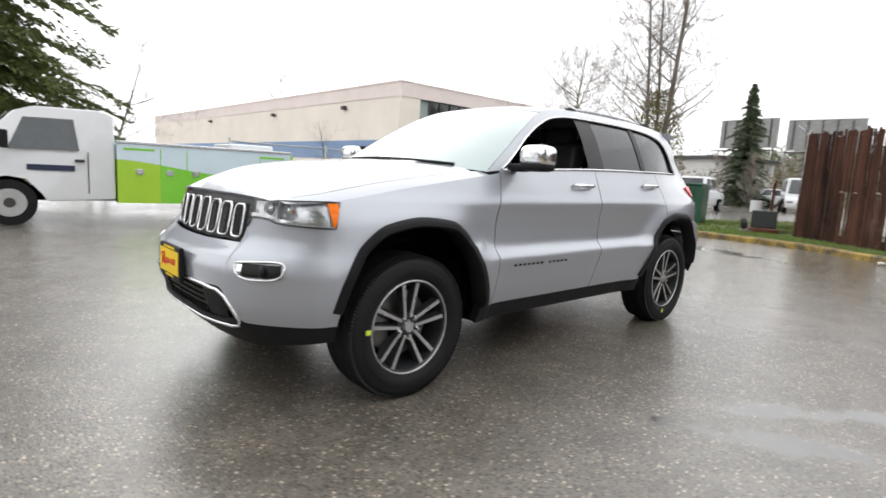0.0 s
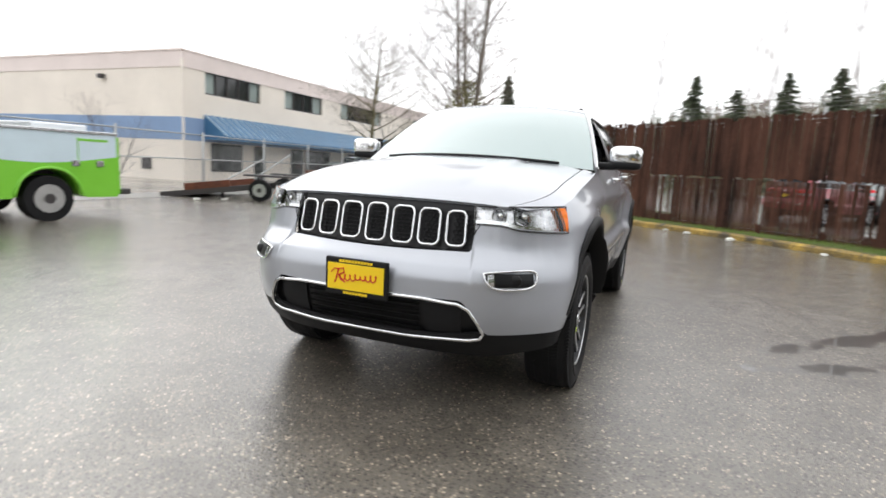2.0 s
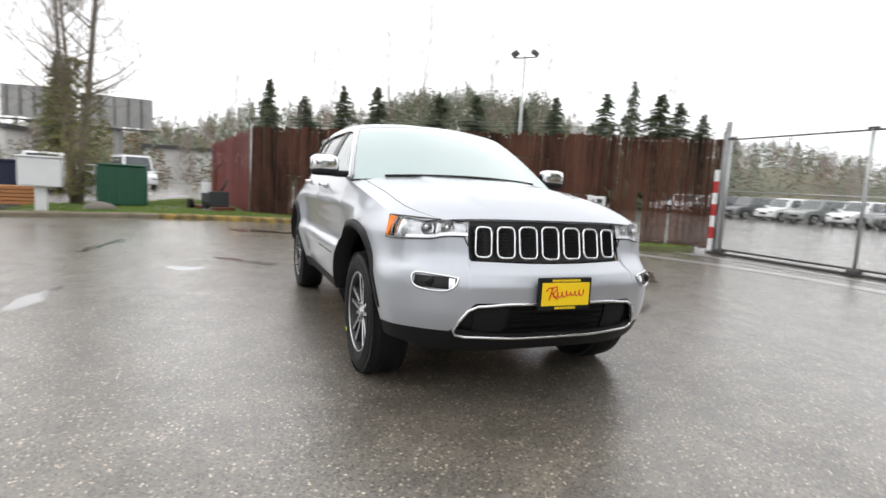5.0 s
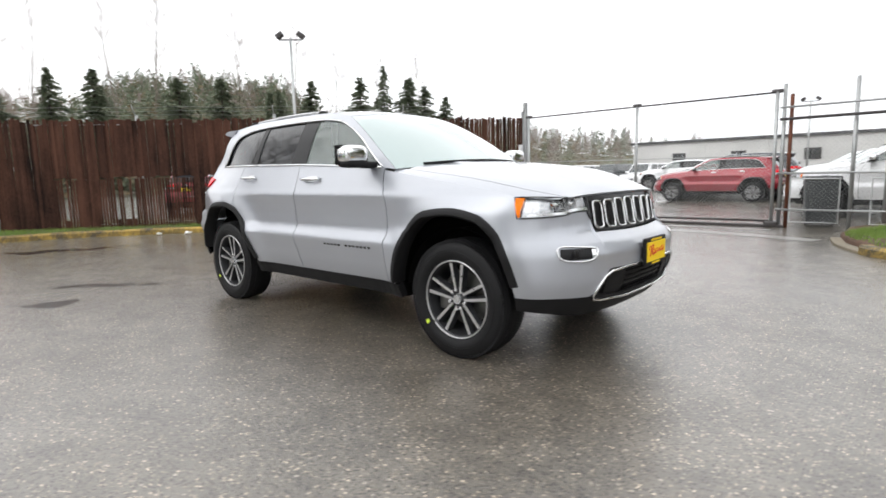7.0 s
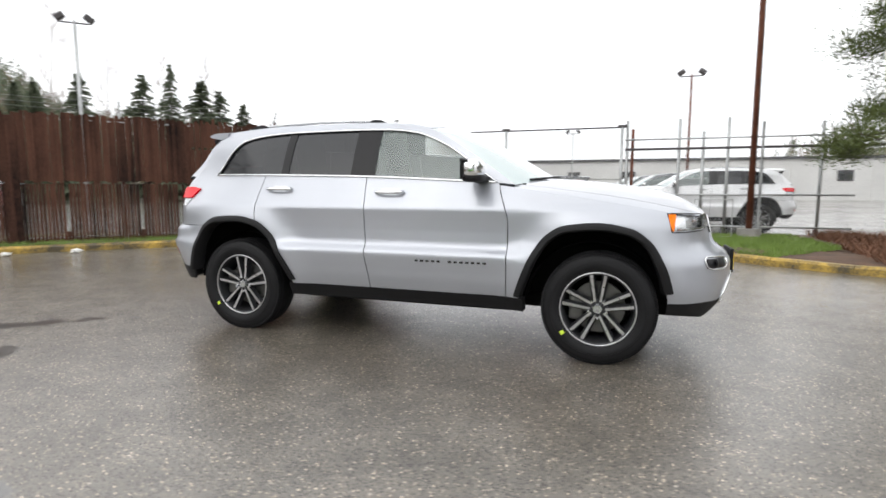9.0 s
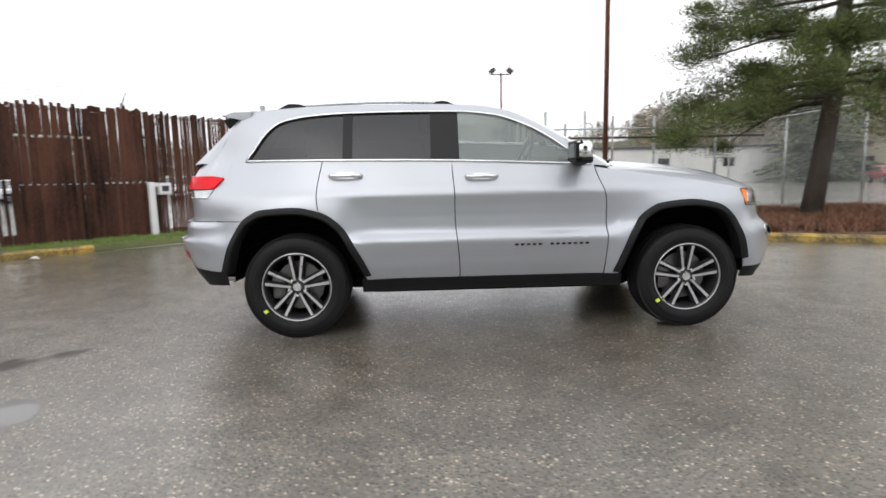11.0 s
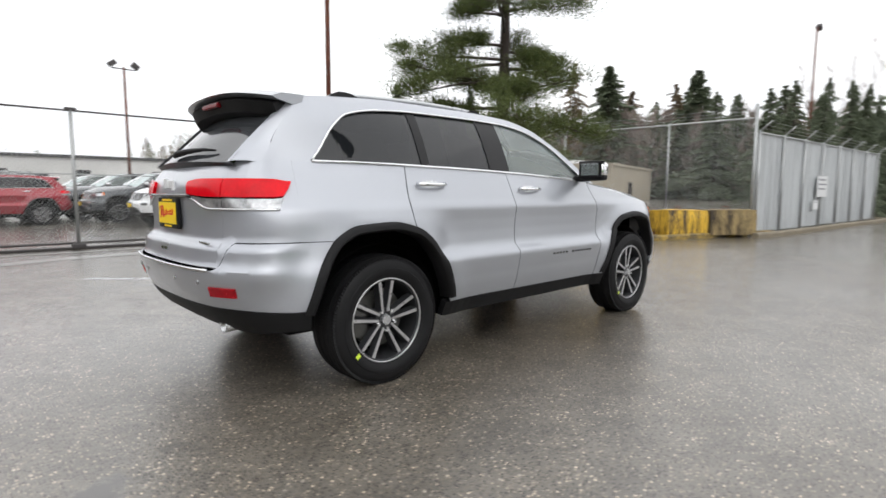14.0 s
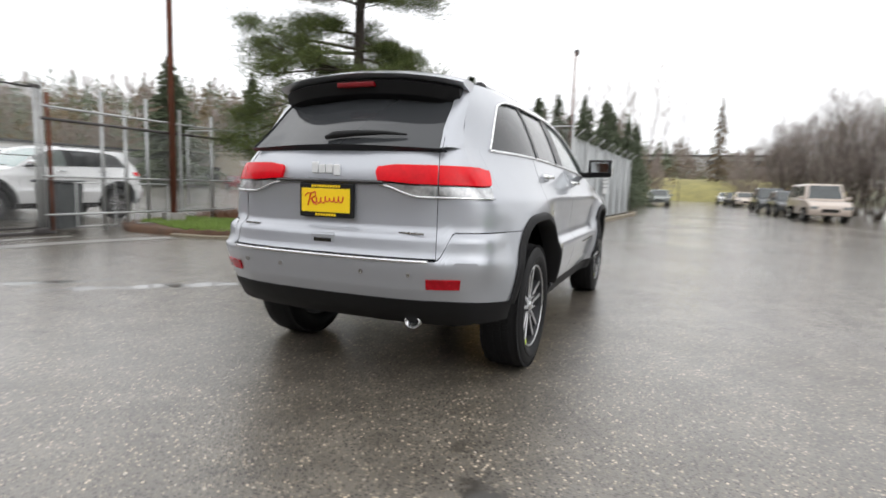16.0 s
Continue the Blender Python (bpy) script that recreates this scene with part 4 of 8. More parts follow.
    box(bm, 0.09, 0.185, -0.05, 0.045, -0.09, 0.09, 0.015)
    mesh_object("brake_caliper", bm, DISC, w, angle=35)
    bm = bmesh.new()
    bmesh.ops.create_cone(bm, cap_ends=True, segments=32, radius1=0.20, radius2=0.20, depth=0.02, matrix=Matrix.Translation((0, -0.09, 0)) @ Matrix.Rotation(radians(90), 4, "X"))
    mesh_object("brake_shield", bm, UNDER, w)
    grow = Matrix.Diagonal((1.065, 1.0, 1.065, 1))
    for o in w.children_recursive:
        if o.name.split(".")[0] != "tyre":
            o.data.transform(grow)
    w.matrix_basis = pose(x, y, R - 0.004, 0, 0, 0 if side > 0 else 180)
    return w


def rounded(cx, cy, w, h, r, n=5):
    """Outline of a rectangle with round corners."""
    out = []
    for sx, sy, a0 in ((1, 1, 0), (-1, 1, 90), (-1, -1, 180), (1, -1, 270)):
        for k in range(n + 1):
            a = radians(a0 + 90 * k / n)
            out.append((cx + sx * (w / 2 - r) + r * math.cos(a), cy + sy * (h / 2 - r) + r * math.sin(a)))
    return out


def suv(label, paint, hero=True, group=""):
    """A mid-size five-door off-roader."""
    car = thing("suv", label=label, category="car", group=group)
    fine = 1.0 if hero else 0.5

    def k(n):
        return max(int(n * fine), 4)

    last = len(PLAN) - 1.001
    iF = at_x(1.90)  # front bumper ends at the arch
    iR = at_x(-1.96)
    gap = 0.0035

    # nose
    iGr, iHL = at_y_front(0.53), at_x(1.90)
    top_f = lambda i: 0.802 + 0.010 * step(0, iGr, i) + 0.122 * step(iGr - 0.6, iGr + 2.2, i) - 0.016 * step(iGr + 4, iHL, i)
    low_f = lambda i: 0.607 - 0.16 * step(at_y_front(0.48), at_y_front(0.63), i)
    both_wrap("front_bumper", iF, low_f, top_f, paint, car, ni=k(70), nz=k(26))
    both_wrap("front_lip", iF, lambda i: 0.315 + 0.05 * step(iF - 60, iF, i), lambda i: 0.425 + 0.03 * step(at_y_front(0.35), at_y_front(0.62), i), BLACK_PLASTIC, car, "black plastic lower lip", ni=k(60), nz=k(8), out=-0.004)
    lg = both_wrap("lower_grille", at_y_front(0.61), 0.41, 0.62, PILLAR, car, "black lower grille with chrome surround", ni=k(24), nz=k(8), out=-0.035, thick=0)
    if hero:
        for z in (0.445, 0.475, 0.505, 0.535, 0.565):
            path = [body(at_y_front(abs(y)), z, -0.02) for y in np.linspace(-0.30, 0.30, 13)]
            path = [Vector((p.x, abs(p.y) * (1 if y > 0 else -1), p.z)) for p, y in zip(path, np.linspace(-0.30, 0.30, 13))]
            part("slat", tubem(path, 0.006, 4), UNDER, lg)
        for s in (1, -1):
            rows = [[body(at_y_front(y), z, -0.022) for z in np.linspace(0.44, 0.58, 4)] for y in np.linspace(0.33, 0.50, 6)]
            raw_object("sensor_panel", sheet(rows, 0.02, s), BLACK_PLASTIC, lg)
    loop = [(y, 0.602 - 0.012 * step(0.3, 0.48, abs(y))) for y in np.linspace(-0.48, 0.48, 25)]
    loop += [(0.53, 0.565), (0.575, 0.50), (0.60, 0.452), (0.59, 0.424)]
    loop += [(y, 0.402 + 0.012 * step(0.2, 0.5, abs(y))) for y in np.linspace(0.54, -0.54, 25)]
    loop += [(-0.59, 0.424), (-0.60, 0.452), (-0.575, 0.50), (-0.53, 0.565)]
    pts = []
    for y, z in loop:
        p = body(at_y_front(abs(y)), z, 0.004)
        pts.append(Vector((p.x, math.copysign(p.y, y), z)))
    part("chrome_surround", tube(bmesh.new(), pts, 0.0088, 6, closed=True), CHROME, car, smooth=True)

    # grille: dark panel, seven chrome-ringed slots with honeycomb
    gr = both_wrap("grille", iGr, lambda i: 0.806 + 0.01 * step(0, iGr, i), lambda i: 1.022, PILLAR, car, "seven-slot grille with chrome rings", ni=k(30), nz=k(10), out=-0.022, thick=0.02)
    for s in range(7):
        cy = (s - 3) * 0.1455
        wid = 0.112 if abs(s - 3) < 3 else 0.104
        slot = rounded(cy, 0.912, wid, 0.176 - 0.006 * abs(s - 3), 0.03)
        pts = []
        for y, z in slot:
            p = body(at_y_front(abs(y)), z, 0.004)
            pts.append(Vector((p.x, math.copysign(p.y, y), z)))
        ring = part("slot_ring", tube(bmesh.new(), pts, 0.0066, 6, closed=True), CHROME, gr, "chrome slot ring", smooth=True)
        if hero:
            bm = bmesh.new()
            rows_z = 9
            for rz in range(rows_z):
                for cx_ in range(5):
                    y = cy + (cx_ - 2 + (0.5 if rz % 2 else 0)) * 0.0225
                    z = 0.912 + (rz - 4) * 0.0185
                    if abs(y - cy) > wid / 2 - 0.014:
                        continue
                    hexa = []
                    for a in range(6):
                        q = radians(60 * a + 30)
                        p = body(at_y_front(abs(y)), z, -0.012)
                        hexa.append(Vector((p.x, y + 0.0125 * math.cos(q), z + 0.0112 * math.sin(q))))
                    tube(bm, hexa, 0.0021, 3, closed=True)
            mesh_object("honeycomb", bm, PILLAR, ring)

    # headlamps
    for s in (1, -1):
        i0, i1 = iGr + 1.0, at_x(1.885)
        lo = lambda i: top_f(i) + 0.004
        hi = lambda i: 1.020 + 0.012 * step(i0, i1, i)
        lamp = thing("headlight")
        lamp.parent = car
        lamp["label"] = "clear headlamp with amber marker"
        cut0, cut1 = (lambda v: i1 - 4.2 - 2.6 * v), (lambda v: i1 - 3.0 + 2.6 * v)
        kink = lambda i: lo(i) - 0.012 * step(i0 + (i1 - i0) * 0.25, i0 + (i1 - i0) * 0.45, i)
        slanted("housing", lambda v: i0, cut0, kink, hi, LAMP_BOWL, lamp, s, ni=k(24), nz=k(8), out=-0.050, thick=0)
        slanted("lens", lambda v: i0, cut0, kink, hi, LENS, lamp, s, ni=k(30), nz=k(10), out=0.003, thick=0.008)
        slanted("amber_marker", cut0, cut1, lambda i: kink(i) + 0.006, lambda i: hi(i) - 0.006, AMBER, lamp, s, "amber side marker", ni=k(8), nz=k(6), out=0.004, thick=0.03)
        wrap("bezel", i0 + 1, i1 - 9, lambda i: kink(i) + 0.004, lambda i: kink(i) + 0.020, CHROME, lamp, s, ni=k(20), nz=2, out=-0.010, thick=0.03)
        rim = [(i, kink(i)) for i in np.linspace(i0, cut1(0), 18)] + [(i, hi(i)) for i in np.linspace(cut1(1), i0, 18)]
        pts = [body(i, z, 0.004) for i, z in rim]
        part("black_rim", tube(bmesh.new(), [(p.x, p.y * s, p.z) for p in pts], 0.0045, 5, closed=True), GLOSS_BLACK, lamp, smooth=True)
        wrap("divider", i0 + (i1 - i0) * 0.40, i0 + (i1 - i0) * 0.43, lambda i: kink(i) + 0.01, lambda i: hi(i) - 0.01, GLOSS_BLACK, lamp, s, ni=2, nz=4, out=-0.02, thick=0.03)
        if hero:
            for i, r in ((i0 + (i1 - i0) * 0.28, 0.026), (i0 + (i1 - i0) * 0.55, 0.031)):
                c = body(i, (lo(i) + hi(i)) / 2 - 0.004, -0.052)
                bm = bmesh.new()
                bmesh.ops.create_uvsphere(bm, u_segments=20, v_segments=12, radius=r)
                bmesh.ops.translate(bm, verts=bm.verts, vec=(c.x, c.y * s, c.z))
                mesh_object("projector", bm, CHROME, lamp, smooth=True)
                bm = bmesh.new()
                tube(bm, [(c.x + 0.02, c.y * s + (r + 0.006) * math.cos(a), c.z + (r + 0.004) * math.sin(a)) for a in np.linspace(0, 2 * math.pi, 20, endpoint=False)], 0.006, 5, closed=True)
                mesh_object("projector_ring", bm, CHROME, lamp, smooth=True)

    # fog lamps
    for s in (1, -1):
        f = thing("fog_lamp")
        f.parent = car
        cen = at_y_front(0.70)
        rows = [[body(at_y_front(y), z, 0.0025) for z in np.linspace(0.674 + 0.025 * step(0.64, 0.59, y), 0.735, 5)] for y in np.linspace(0.595, 0.785, 10)]
        raw_object("recess", sheet(rows, 0.02, s), PILLAR, f)
        outline = [(0.585, 0.733), (0.64, 0.740), (0.71, 0.746), (0.775, 0.748), (0.795, 0.732), (0.790, 0.695), (0.765, 0.672), (0.70, 0.664), (0.64, 0.668), (0.602, 0.690)]
        ring = spline([(y, z, 0) for y, z in outline + outline[:1]], 40)[:-1]
        pts = [body(at_y_front(q.x), q.y, 0.007) for q in ring]
        part("chrome_ring", tube(bmesh.new(), [(p.x, p.y * s, p.z) for p in pts], 0.0056, 6, closed=True), CHROME, f, smooth=True)
        rows = [[body(at_y_front(y), z, 0.010) for z in np.linspace(0.682, 0.730, 4)] for y in np.linspace(0.602, 0.630, 4)]
        raw_object("chrome_flare", sheet(rows, 0.012, s), CHROME, f)
        c = body(at_y_front(0.715), 0.704, 0.002)
        bm = bmesh.new()
        bmesh.ops.create_uvsphere(bm, u_segments=16, v_segments=10, radius=0.03)
        bmesh.ops.scale(bm, verts=bm.verts, vec=(0.4, 1, 0.9))
        bmesh.ops.translate(bm, verts=bm.verts, vec=(c.x, c.y * s, c.z))
        mesh_object("bulb", bm, PILLAR, f, smooth=True)

    # bonnet, and the strip of each wing beside it
    def hood_rows(t0, t1, nt, xa=0.93, xb=2.15):
        return [[hood_point(x, t) for t in np.linspace(t0, t1, nt)] for x in np.linspace(xa, xb, k(36))]
    raw_object("hood", sheet(hood_rows(-0.90, 0.90, k(60)), 0.016), paint, car, angle=50)
    for s in (1, -1):
        raw_object("wing_top", sheet(hood_rows(0.905, 1.0, 5, 0.86, 2.13), 0.0, s), paint, car, angle=50)

    # sides
    x_front = lambda z: 0.835 - 0.075 * step(0.95, 1.24, z) - 0.01 * step(0.7, 0.4, z)
    x_mid = lambda z: -0.285 + 0.03 * step(0.9, 0.45, z) - 0.015 * step(1.0, 1.3, z)
    x_back = curve([(0.40, -0.93), (0.55, -1.005), (0.75, -1.115), (0.86, -1.21), (0.92, -1.265), (1.05, -1.283), (1.30, -1.245)])
    SILL = 0.425
    for s in (1, -1):
        panel("front_wing", lambda z: x_front(z) + gap, lambda z: 1.905, lambda x: max(ARCH_F(x), SILL) if x > 0.90 else SILL, lambda x: min(SHOULDER(x), 5), paint, car, s, nx=k(80), nz=k(26))
        fd = panel("front_door", lambda z: x_mid(z) + gap, lambda z: x_front(z) - gap, SILL, BELT, paint, car, s, nx=k(50), nz=k(60))
        rd = panel("rear_door", lambda z: x_back(z) + gap, lambda z: x_mid(z) - gap, SILL, BELT, paint, car, s, nx=k(50), nz=k(60))
        panel("quarter_panel", lambda z: -1.99 + 0 * z, lambda z: x_back(z) - gap, lambda x: max(ARCH_R(x), 0.875 if x < -1.80 else 0), BELT, paint, car, s, nx=k(60), nz=k(26))
        # sill and arch trims
        rows = [[body(at_x(x), z, -0.012 * step(0.42, 0.34, z)) for z in np.linspace(0.325, SILL - 0.004, 5)] for x in np.linspace(-0.98, 0.95, k(30))]
        raw_object("sill", sheet(rows, 0.05, s), BLACK_PLASTIC, car, "black plastic sill")
        for arch, a, b, nm in ((ARCH_F, 0.925, 1.888, "front_arch_trim"), (ARCH_R, -1.957, -0.95, "rear_arch_trim")):
            cx = 1.42 if a > 0 else -1.46
            rows = []
            for q in range(k(60) + 1):
                x = a + (b - a) * (0.5 - 0.5 * math.cos(math.pi * q / k(60)))
                z = arch(x)
                d = Vector((x - cx, 0, z - 0.40)).normalized()
                row = []
                for off, o in ((0.042, 0.003), (0.038, 0.015), (0.018, 0.021), (0.0, 0.022), (-0.012, 0.008), (-0.012, -0.09)):
                    row.append(body(at_x(x + d.x * off), max(z + d.z * off, 0.34), o * (1 - 0.8 * step(1.68, 1.84, x)) if o > 0 else o))
                rows.append(row)
            raw_object(nm, sheet(rows, 0, s), BLACK_PLASTIC, car, "black plastic wheel-arch trim", angle=50)
            # dark liner
            rows = [[Vector((cx + 0.475 * math.cos(u), y, 0.36 + 0.47 * math.sin(u))) for y in (0.35, 0.83)] for u in np.linspace(0.12, math.pi - 0.12, 24)]
            raw_object("wheel_well", sheet(rows, 0, s), UNDER, car)
        # belt chrome and window line
        path = [body(at_x(x), BELT(x) + 0.002, 0.004) for x in np.linspace(-1.86, 0.73, k(50))]
        path2 = [body(at_x(x), GLASS_TOP(x) + 0.006, 0.004) for x in np.linspace(0.74, -1.86, k(80))]
        bm = tube(bmesh.new(), [(p.x, p.y * s, p.z) for p in path], 0.009, 5)
        tube(bm, [(p.x, p.y * s, p.z) for p in path2], 0.008, 5)
        part("window_chrome", bm, CHROME, car, "bright trim round the side windows", smooth=True)
        # frame above the glass, with the pillars at both ends
        nx = k(110)
        rows = []
        for q in range(nx + 1):
            x = 0.895 + (-2.235 - 0.895) * q / nx
            lo = GLASS_TOP(x) if -1.86 < x < 0.73 else BELT(x)
            hi = max(ROOF_EDGE(x), lo + 0.001)
            rows.append([body(at_x(x), lo + (hi - lo) * j / 8) for j in range(9)])
        raw_object("roof_rail_panel", sheet(rows, 0.0, s), paint, car, angle=50)
        # glass
        def pane(name, xa, xb, mat, parent, out=-0.012, n=26):
            rows = []
            for q in range(k(n) + 1):
                x = xa + (xb - xa) * q / k(n)
                lo, hi = BELT(x), max(GLASS_TOP(x), BELT(x) + 0.001)
                rows.append([body(at_x(x), lo + (hi - lo) * j / 8, out) for j in range(9)])
            ob = raw_object(name, sheet(rows, 0.0, s), mat, parent, smooth=True)
            ob.visible_shadow = mat != GLASS_SIDE
            return ob
        if s < 0 or not hero:
            pane("window", -0.25, 0.73, GLASS_SIDE, fd)
        pane("window", -1.04, -0.44, GLASS_DARK, rd)
        pane("quarter_window", -1.86, -1.09, GLASS_DARK, car)
        for xa, xb, nm in ((-0.45, -0.24, "b_pillar"), (-1.10, -1.03, "c_pillar")):
            ob = pane(nm, xa, xb, PILLAR, car, -0.006, 8)
            ob["label"] = "gloss black window pillar"
        # handles
        for x, dr in ((-0.085, fd), (-1.075, rd)):
            z = 1.163 if x > -0.5 else 1.186
            h = part("handle", tube(bmesh.new(), [(p.x, p.y * s, p.z) for p in (body(at_x(x + d), z, o) for d, o in ((-0.115, 0.004), (-0.10, 0.03), (-0.05, 0.042), (0.05, 0.042), (0.10, 0.03), (0.115, 0.004)))], 0.0135, 8), CHROME, dr, "chrome door handle", smooth=True)
            rows = [[body(at_x(x + d), z + e, 0.0015) for e in (-0.025, 0, 0.025)] for d in (-0.06, -0.03, 0, 0.03, 0.06)]
            raw_object("handle_cup", sheet(rows, 0, s), SATIN, h)
        # raised name on the door: plain bars
        if hero:
            for n_, x in enumerate(np.linspace(0.16, 0.68, 13)):
                if n_ == 5:
                    continue
                rows = [[body(at_x(x + d), z, 0.004) for z in (0.655, 0.669)] for d in (-0.0125, 0.0125)]
                raw_object("badge_bar", sheet(rows, 0.004, s), GLOSS_BLACK, fd)
        # door mirror
        mir = thing("door_mirror")
        mir.parent = car
        base = body(at_x(0.62), 1.255)
        def blob(name, size, cen, mat, seg=16):
            bm = bmesh.new()
            bmesh.ops.create_cube(bm, size=1)
            bmesh.ops.bevel(bm, geom=bm.edges[:], offset=0.30, segments=4, profile=0.5, affect="EDGES")
            for v in bm.verts:
                v.co = Vector((cen[0] + v.co.x * size[0], (cen[1] + v.co.y * size[1]) * s, cen[2] + v.co.z * size[2]))
            return mesh_object(name, bm, mat, mir, smooth=True)
        blob("shell", (0.13, 0.215, 0.135), (0.615, 1.005, 1.325), CHROME)
        blob("lower_shell", (0.135, 0.21, 0.06), (0.615, 1.0, 1.265), BLACK_PLASTIC)
        blob("arm", (0.09, 0.16, 0.05), (0.635, 0.885, 1.255), BLACK_PLASTIC)
        bm = bmesh.new()
        box(bm, 0.538, 0.548, 0.930 * s, 1.080 * s, 1.282, 1.368, 0.004)
        mesh_object("mirror_glass", bm, MIRROR, mir)
        bm = bmesh.new()
        box(bm, 0.5485, 0.585, 0.915 * s, 1.095 * s, 1.270, 1.380, 0.014)
        mesh_object("mirror_rim", bm, BLACK_PLASTIC, mir, angle=40)
        # roof bar
        rail = [(-1.62, 1.690), (-1.55, 1.716), (-1.40, 1.732), (-0.9, 1.748), (-0.45, 1.742), (-0.30, 1.724), (-0.22, 1.70)]
        yy = lambda x: body(at_x(x), ROOF_EDGE(x)).y - 0.055
        bar = part("roof_bar", tube(bmesh.new(), [(x, yy(x) * s, z) for x, z in ((p.x, p.y) for p in spline([(a, b, 0) for a, b in rail], 24))], 0.013, 8), SATIN, car, "satin roof bar", smooth=True)
        for xa, xb in ((-1.62, -1.40), (-0.44, -0.22)):
            rows = [[Vector((x, yy(x) + o, z)) for o, z in ((-0.02, 1.70), (-0.012, zt), (0.012, zt), (0.02, 1.70))] for x, zt in zip(np.linspace(xa, xb, 6), (1.695, 1.726, 1.744, 1.745, 1.74, 1.725) if xa < -1 else (1.72, 1.746, 1.752, 1.745, 1.724, 1.70))]
            raw_object("bar_foot", sheet(rows, 0, s), BLACK_PLASTIC, bar)

    # roof and screens
    rows = []
    for x in np.linspace(0.16, -1.90, k(48)):
        e = body(at_x(x), ROOF_EDGE(x))
        rows.append([Vector((x + 0.10 * (1 - t * t) * step(-0.2, 0.16, x), e.y * t, e.z + (roof_crown(x) - e.z) * (1 - abs(t) ** 2.6))) for t in np.linspace(-1, 1, k(36))])
    raw_object("roof", sheet(rows, 0.01), paint, car, smooth=True)
    rows = []
    for v in np.linspace(0, 1, k(16)):
        x = 0.87 + (0.17 - 0.87) * v
        e = body(at_x(x), ROOF_EDGE(x))
        row = []
        for t in np.linspace(-1, 1, k(30)):
            bow = (1 - t * t)
            row.append(Vector((x + (0.20 * (1 - v) + 0.10 * v) * bow, e.y * t * 0.995, e.z + 0.035 * bow * (1 - v) + v * (roof_crown(0.16) - ROOF_EDGE(0.16)) * (1 - abs(t) ** 2.6))))
        rows.append(row)
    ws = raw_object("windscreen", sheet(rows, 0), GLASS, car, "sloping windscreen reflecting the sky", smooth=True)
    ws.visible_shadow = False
    for t0, t1 in ((-0.80, 0.05), (-0.05, 0.80)):
        pts = []
        for t in np.linspace(t0, t1, 8):
            bow = 1 - t * t
            pts.append((0.845 + 0.20 * bow + 0.02, 0.775 * t, 1.243 + 0.036 * bow))
        part("wiper", tubem(pts, 0.010, 5), BLACK_PLASTIC, car)
    bm = bmesh.new()
    box(bm, 0.30, 0.36, -0.09, 0.09, 1.585, 1.64, 0.015)
    part("sensor_pod", bm, CABIN, car)

    # tail
    iTG = at_y_rear(0.62)
    bump_top = lambda i: 0.735 + 0.135 * step(iTG, iTG - 12, i)
    rb = both_wrap("rear_bumper", iR, lambda i: 0.53 - 0.02 * step(iTG, iR, i), bump_top, paint, car, ni=k(60), nz=k(20), rear=True)
    for s in (1, -1):
        panel("bumper_side", -1.962, -1.795, lambda x: max(ARCH_R(x), 0.51), 0.871, paint, rb, s, nx=k(16), nz=k(12), thick=0)
    both_wrap("rear_lip", iR, lambda i: 0.375 + 0.03 * step(iTG, iR, i), lambda i: 0.527 - 0.02 * step(iTG, iR, i), BLACK_PLASTIC, car, "black plastic lower bumper", ni=k(50), nz=k(10), rear=True, out=0.004)
    path = []
    for y in np.linspace(-0.60, 0.60, 31):
        p = body(at_y_rear(max(abs(y), 0.004)), 0.734, 0.003)
        path.append((p.x, y, p.z))
    part("bumper_strip", tubem(path, 0.0085, 6), CHROME, car, "bright strip on the rear bumper", smooth=True)
    path = []
    for y in np.linspace(-0.86, 0.86, 41):
        p = body(at_y_rear(max(abs(y), 0.004)) if abs(y) < 0.8 else at_x(-2.1), 0.527 + 0.015 * step(0.45, 0.2, abs(y)), 0.006)
        path.append((p.x, math.copysign(p.y, y), p.z))
    part("lip_strip", tubem(path, 0.007, 6), SATIN, car, smooth=True)
    for s in (1, -1):
        wrap("tail_corner", at_x(-1.9895), iTG - 0.4, lambda i: bump_top(i) + 0.006, lambda i: 1.315 - 0.015 * step(at_x(-2.0), iTG, i), paint, car, s, ni=k(24), nz=k(22), thick=0)
    tg = both_wrap("tailgate", iTG, lambda i: 0.748, lambda i: 1.28 + 0.0 * i, paint, car, ni=k(40), nz=k(34), rear=True, out=-0.002)
    # tailgate glass and its dark surround
    def gate_point(t, v, lift=0.0):
        lo = body(at_y_rear(0.62), 1.28)
        x = -2.245 + (-1.86 + 2.245) * v
        e = body(at_x(x + 0.004), ROOF_EDGE(x))
        bow = (1 - t * t) ** 1.6
        y = e.y * t * 0.985
        return Vector((x - 0.075 * bow * (1 - 0.4 * v) - lift, y, 1.285 + (1.665 - 1.285) * v + 0.018 * bow + lift * 0.8))
    rows = [[gate_point(t, v) for t in np.linspace(-0.93, 0.93, k(30))] for v in np.linspace(0, 1, k(14))]
    ob = raw_object("rear_window", sheet(rows, 0), GLASS_REAR, tg, "dark tinted rear window", smooth=True)
    rows = []
    for t in np.linspace(-0.95, 0.95, k(30)):
        g = gate_point(t, 0.0, 0.002)
        low = body(at_y_rear(min(max(abs(g.y), 0.004), 0.66)), 1.272, -0.004)
        low.y = g.y
        rows.append([low, low.lerp(g, 0.5) + Vector((-0.004, 0, 0.006)), g])
    raw_object("window_ledge", sheet(rows, 0), PILLAR, tg, angle=50)
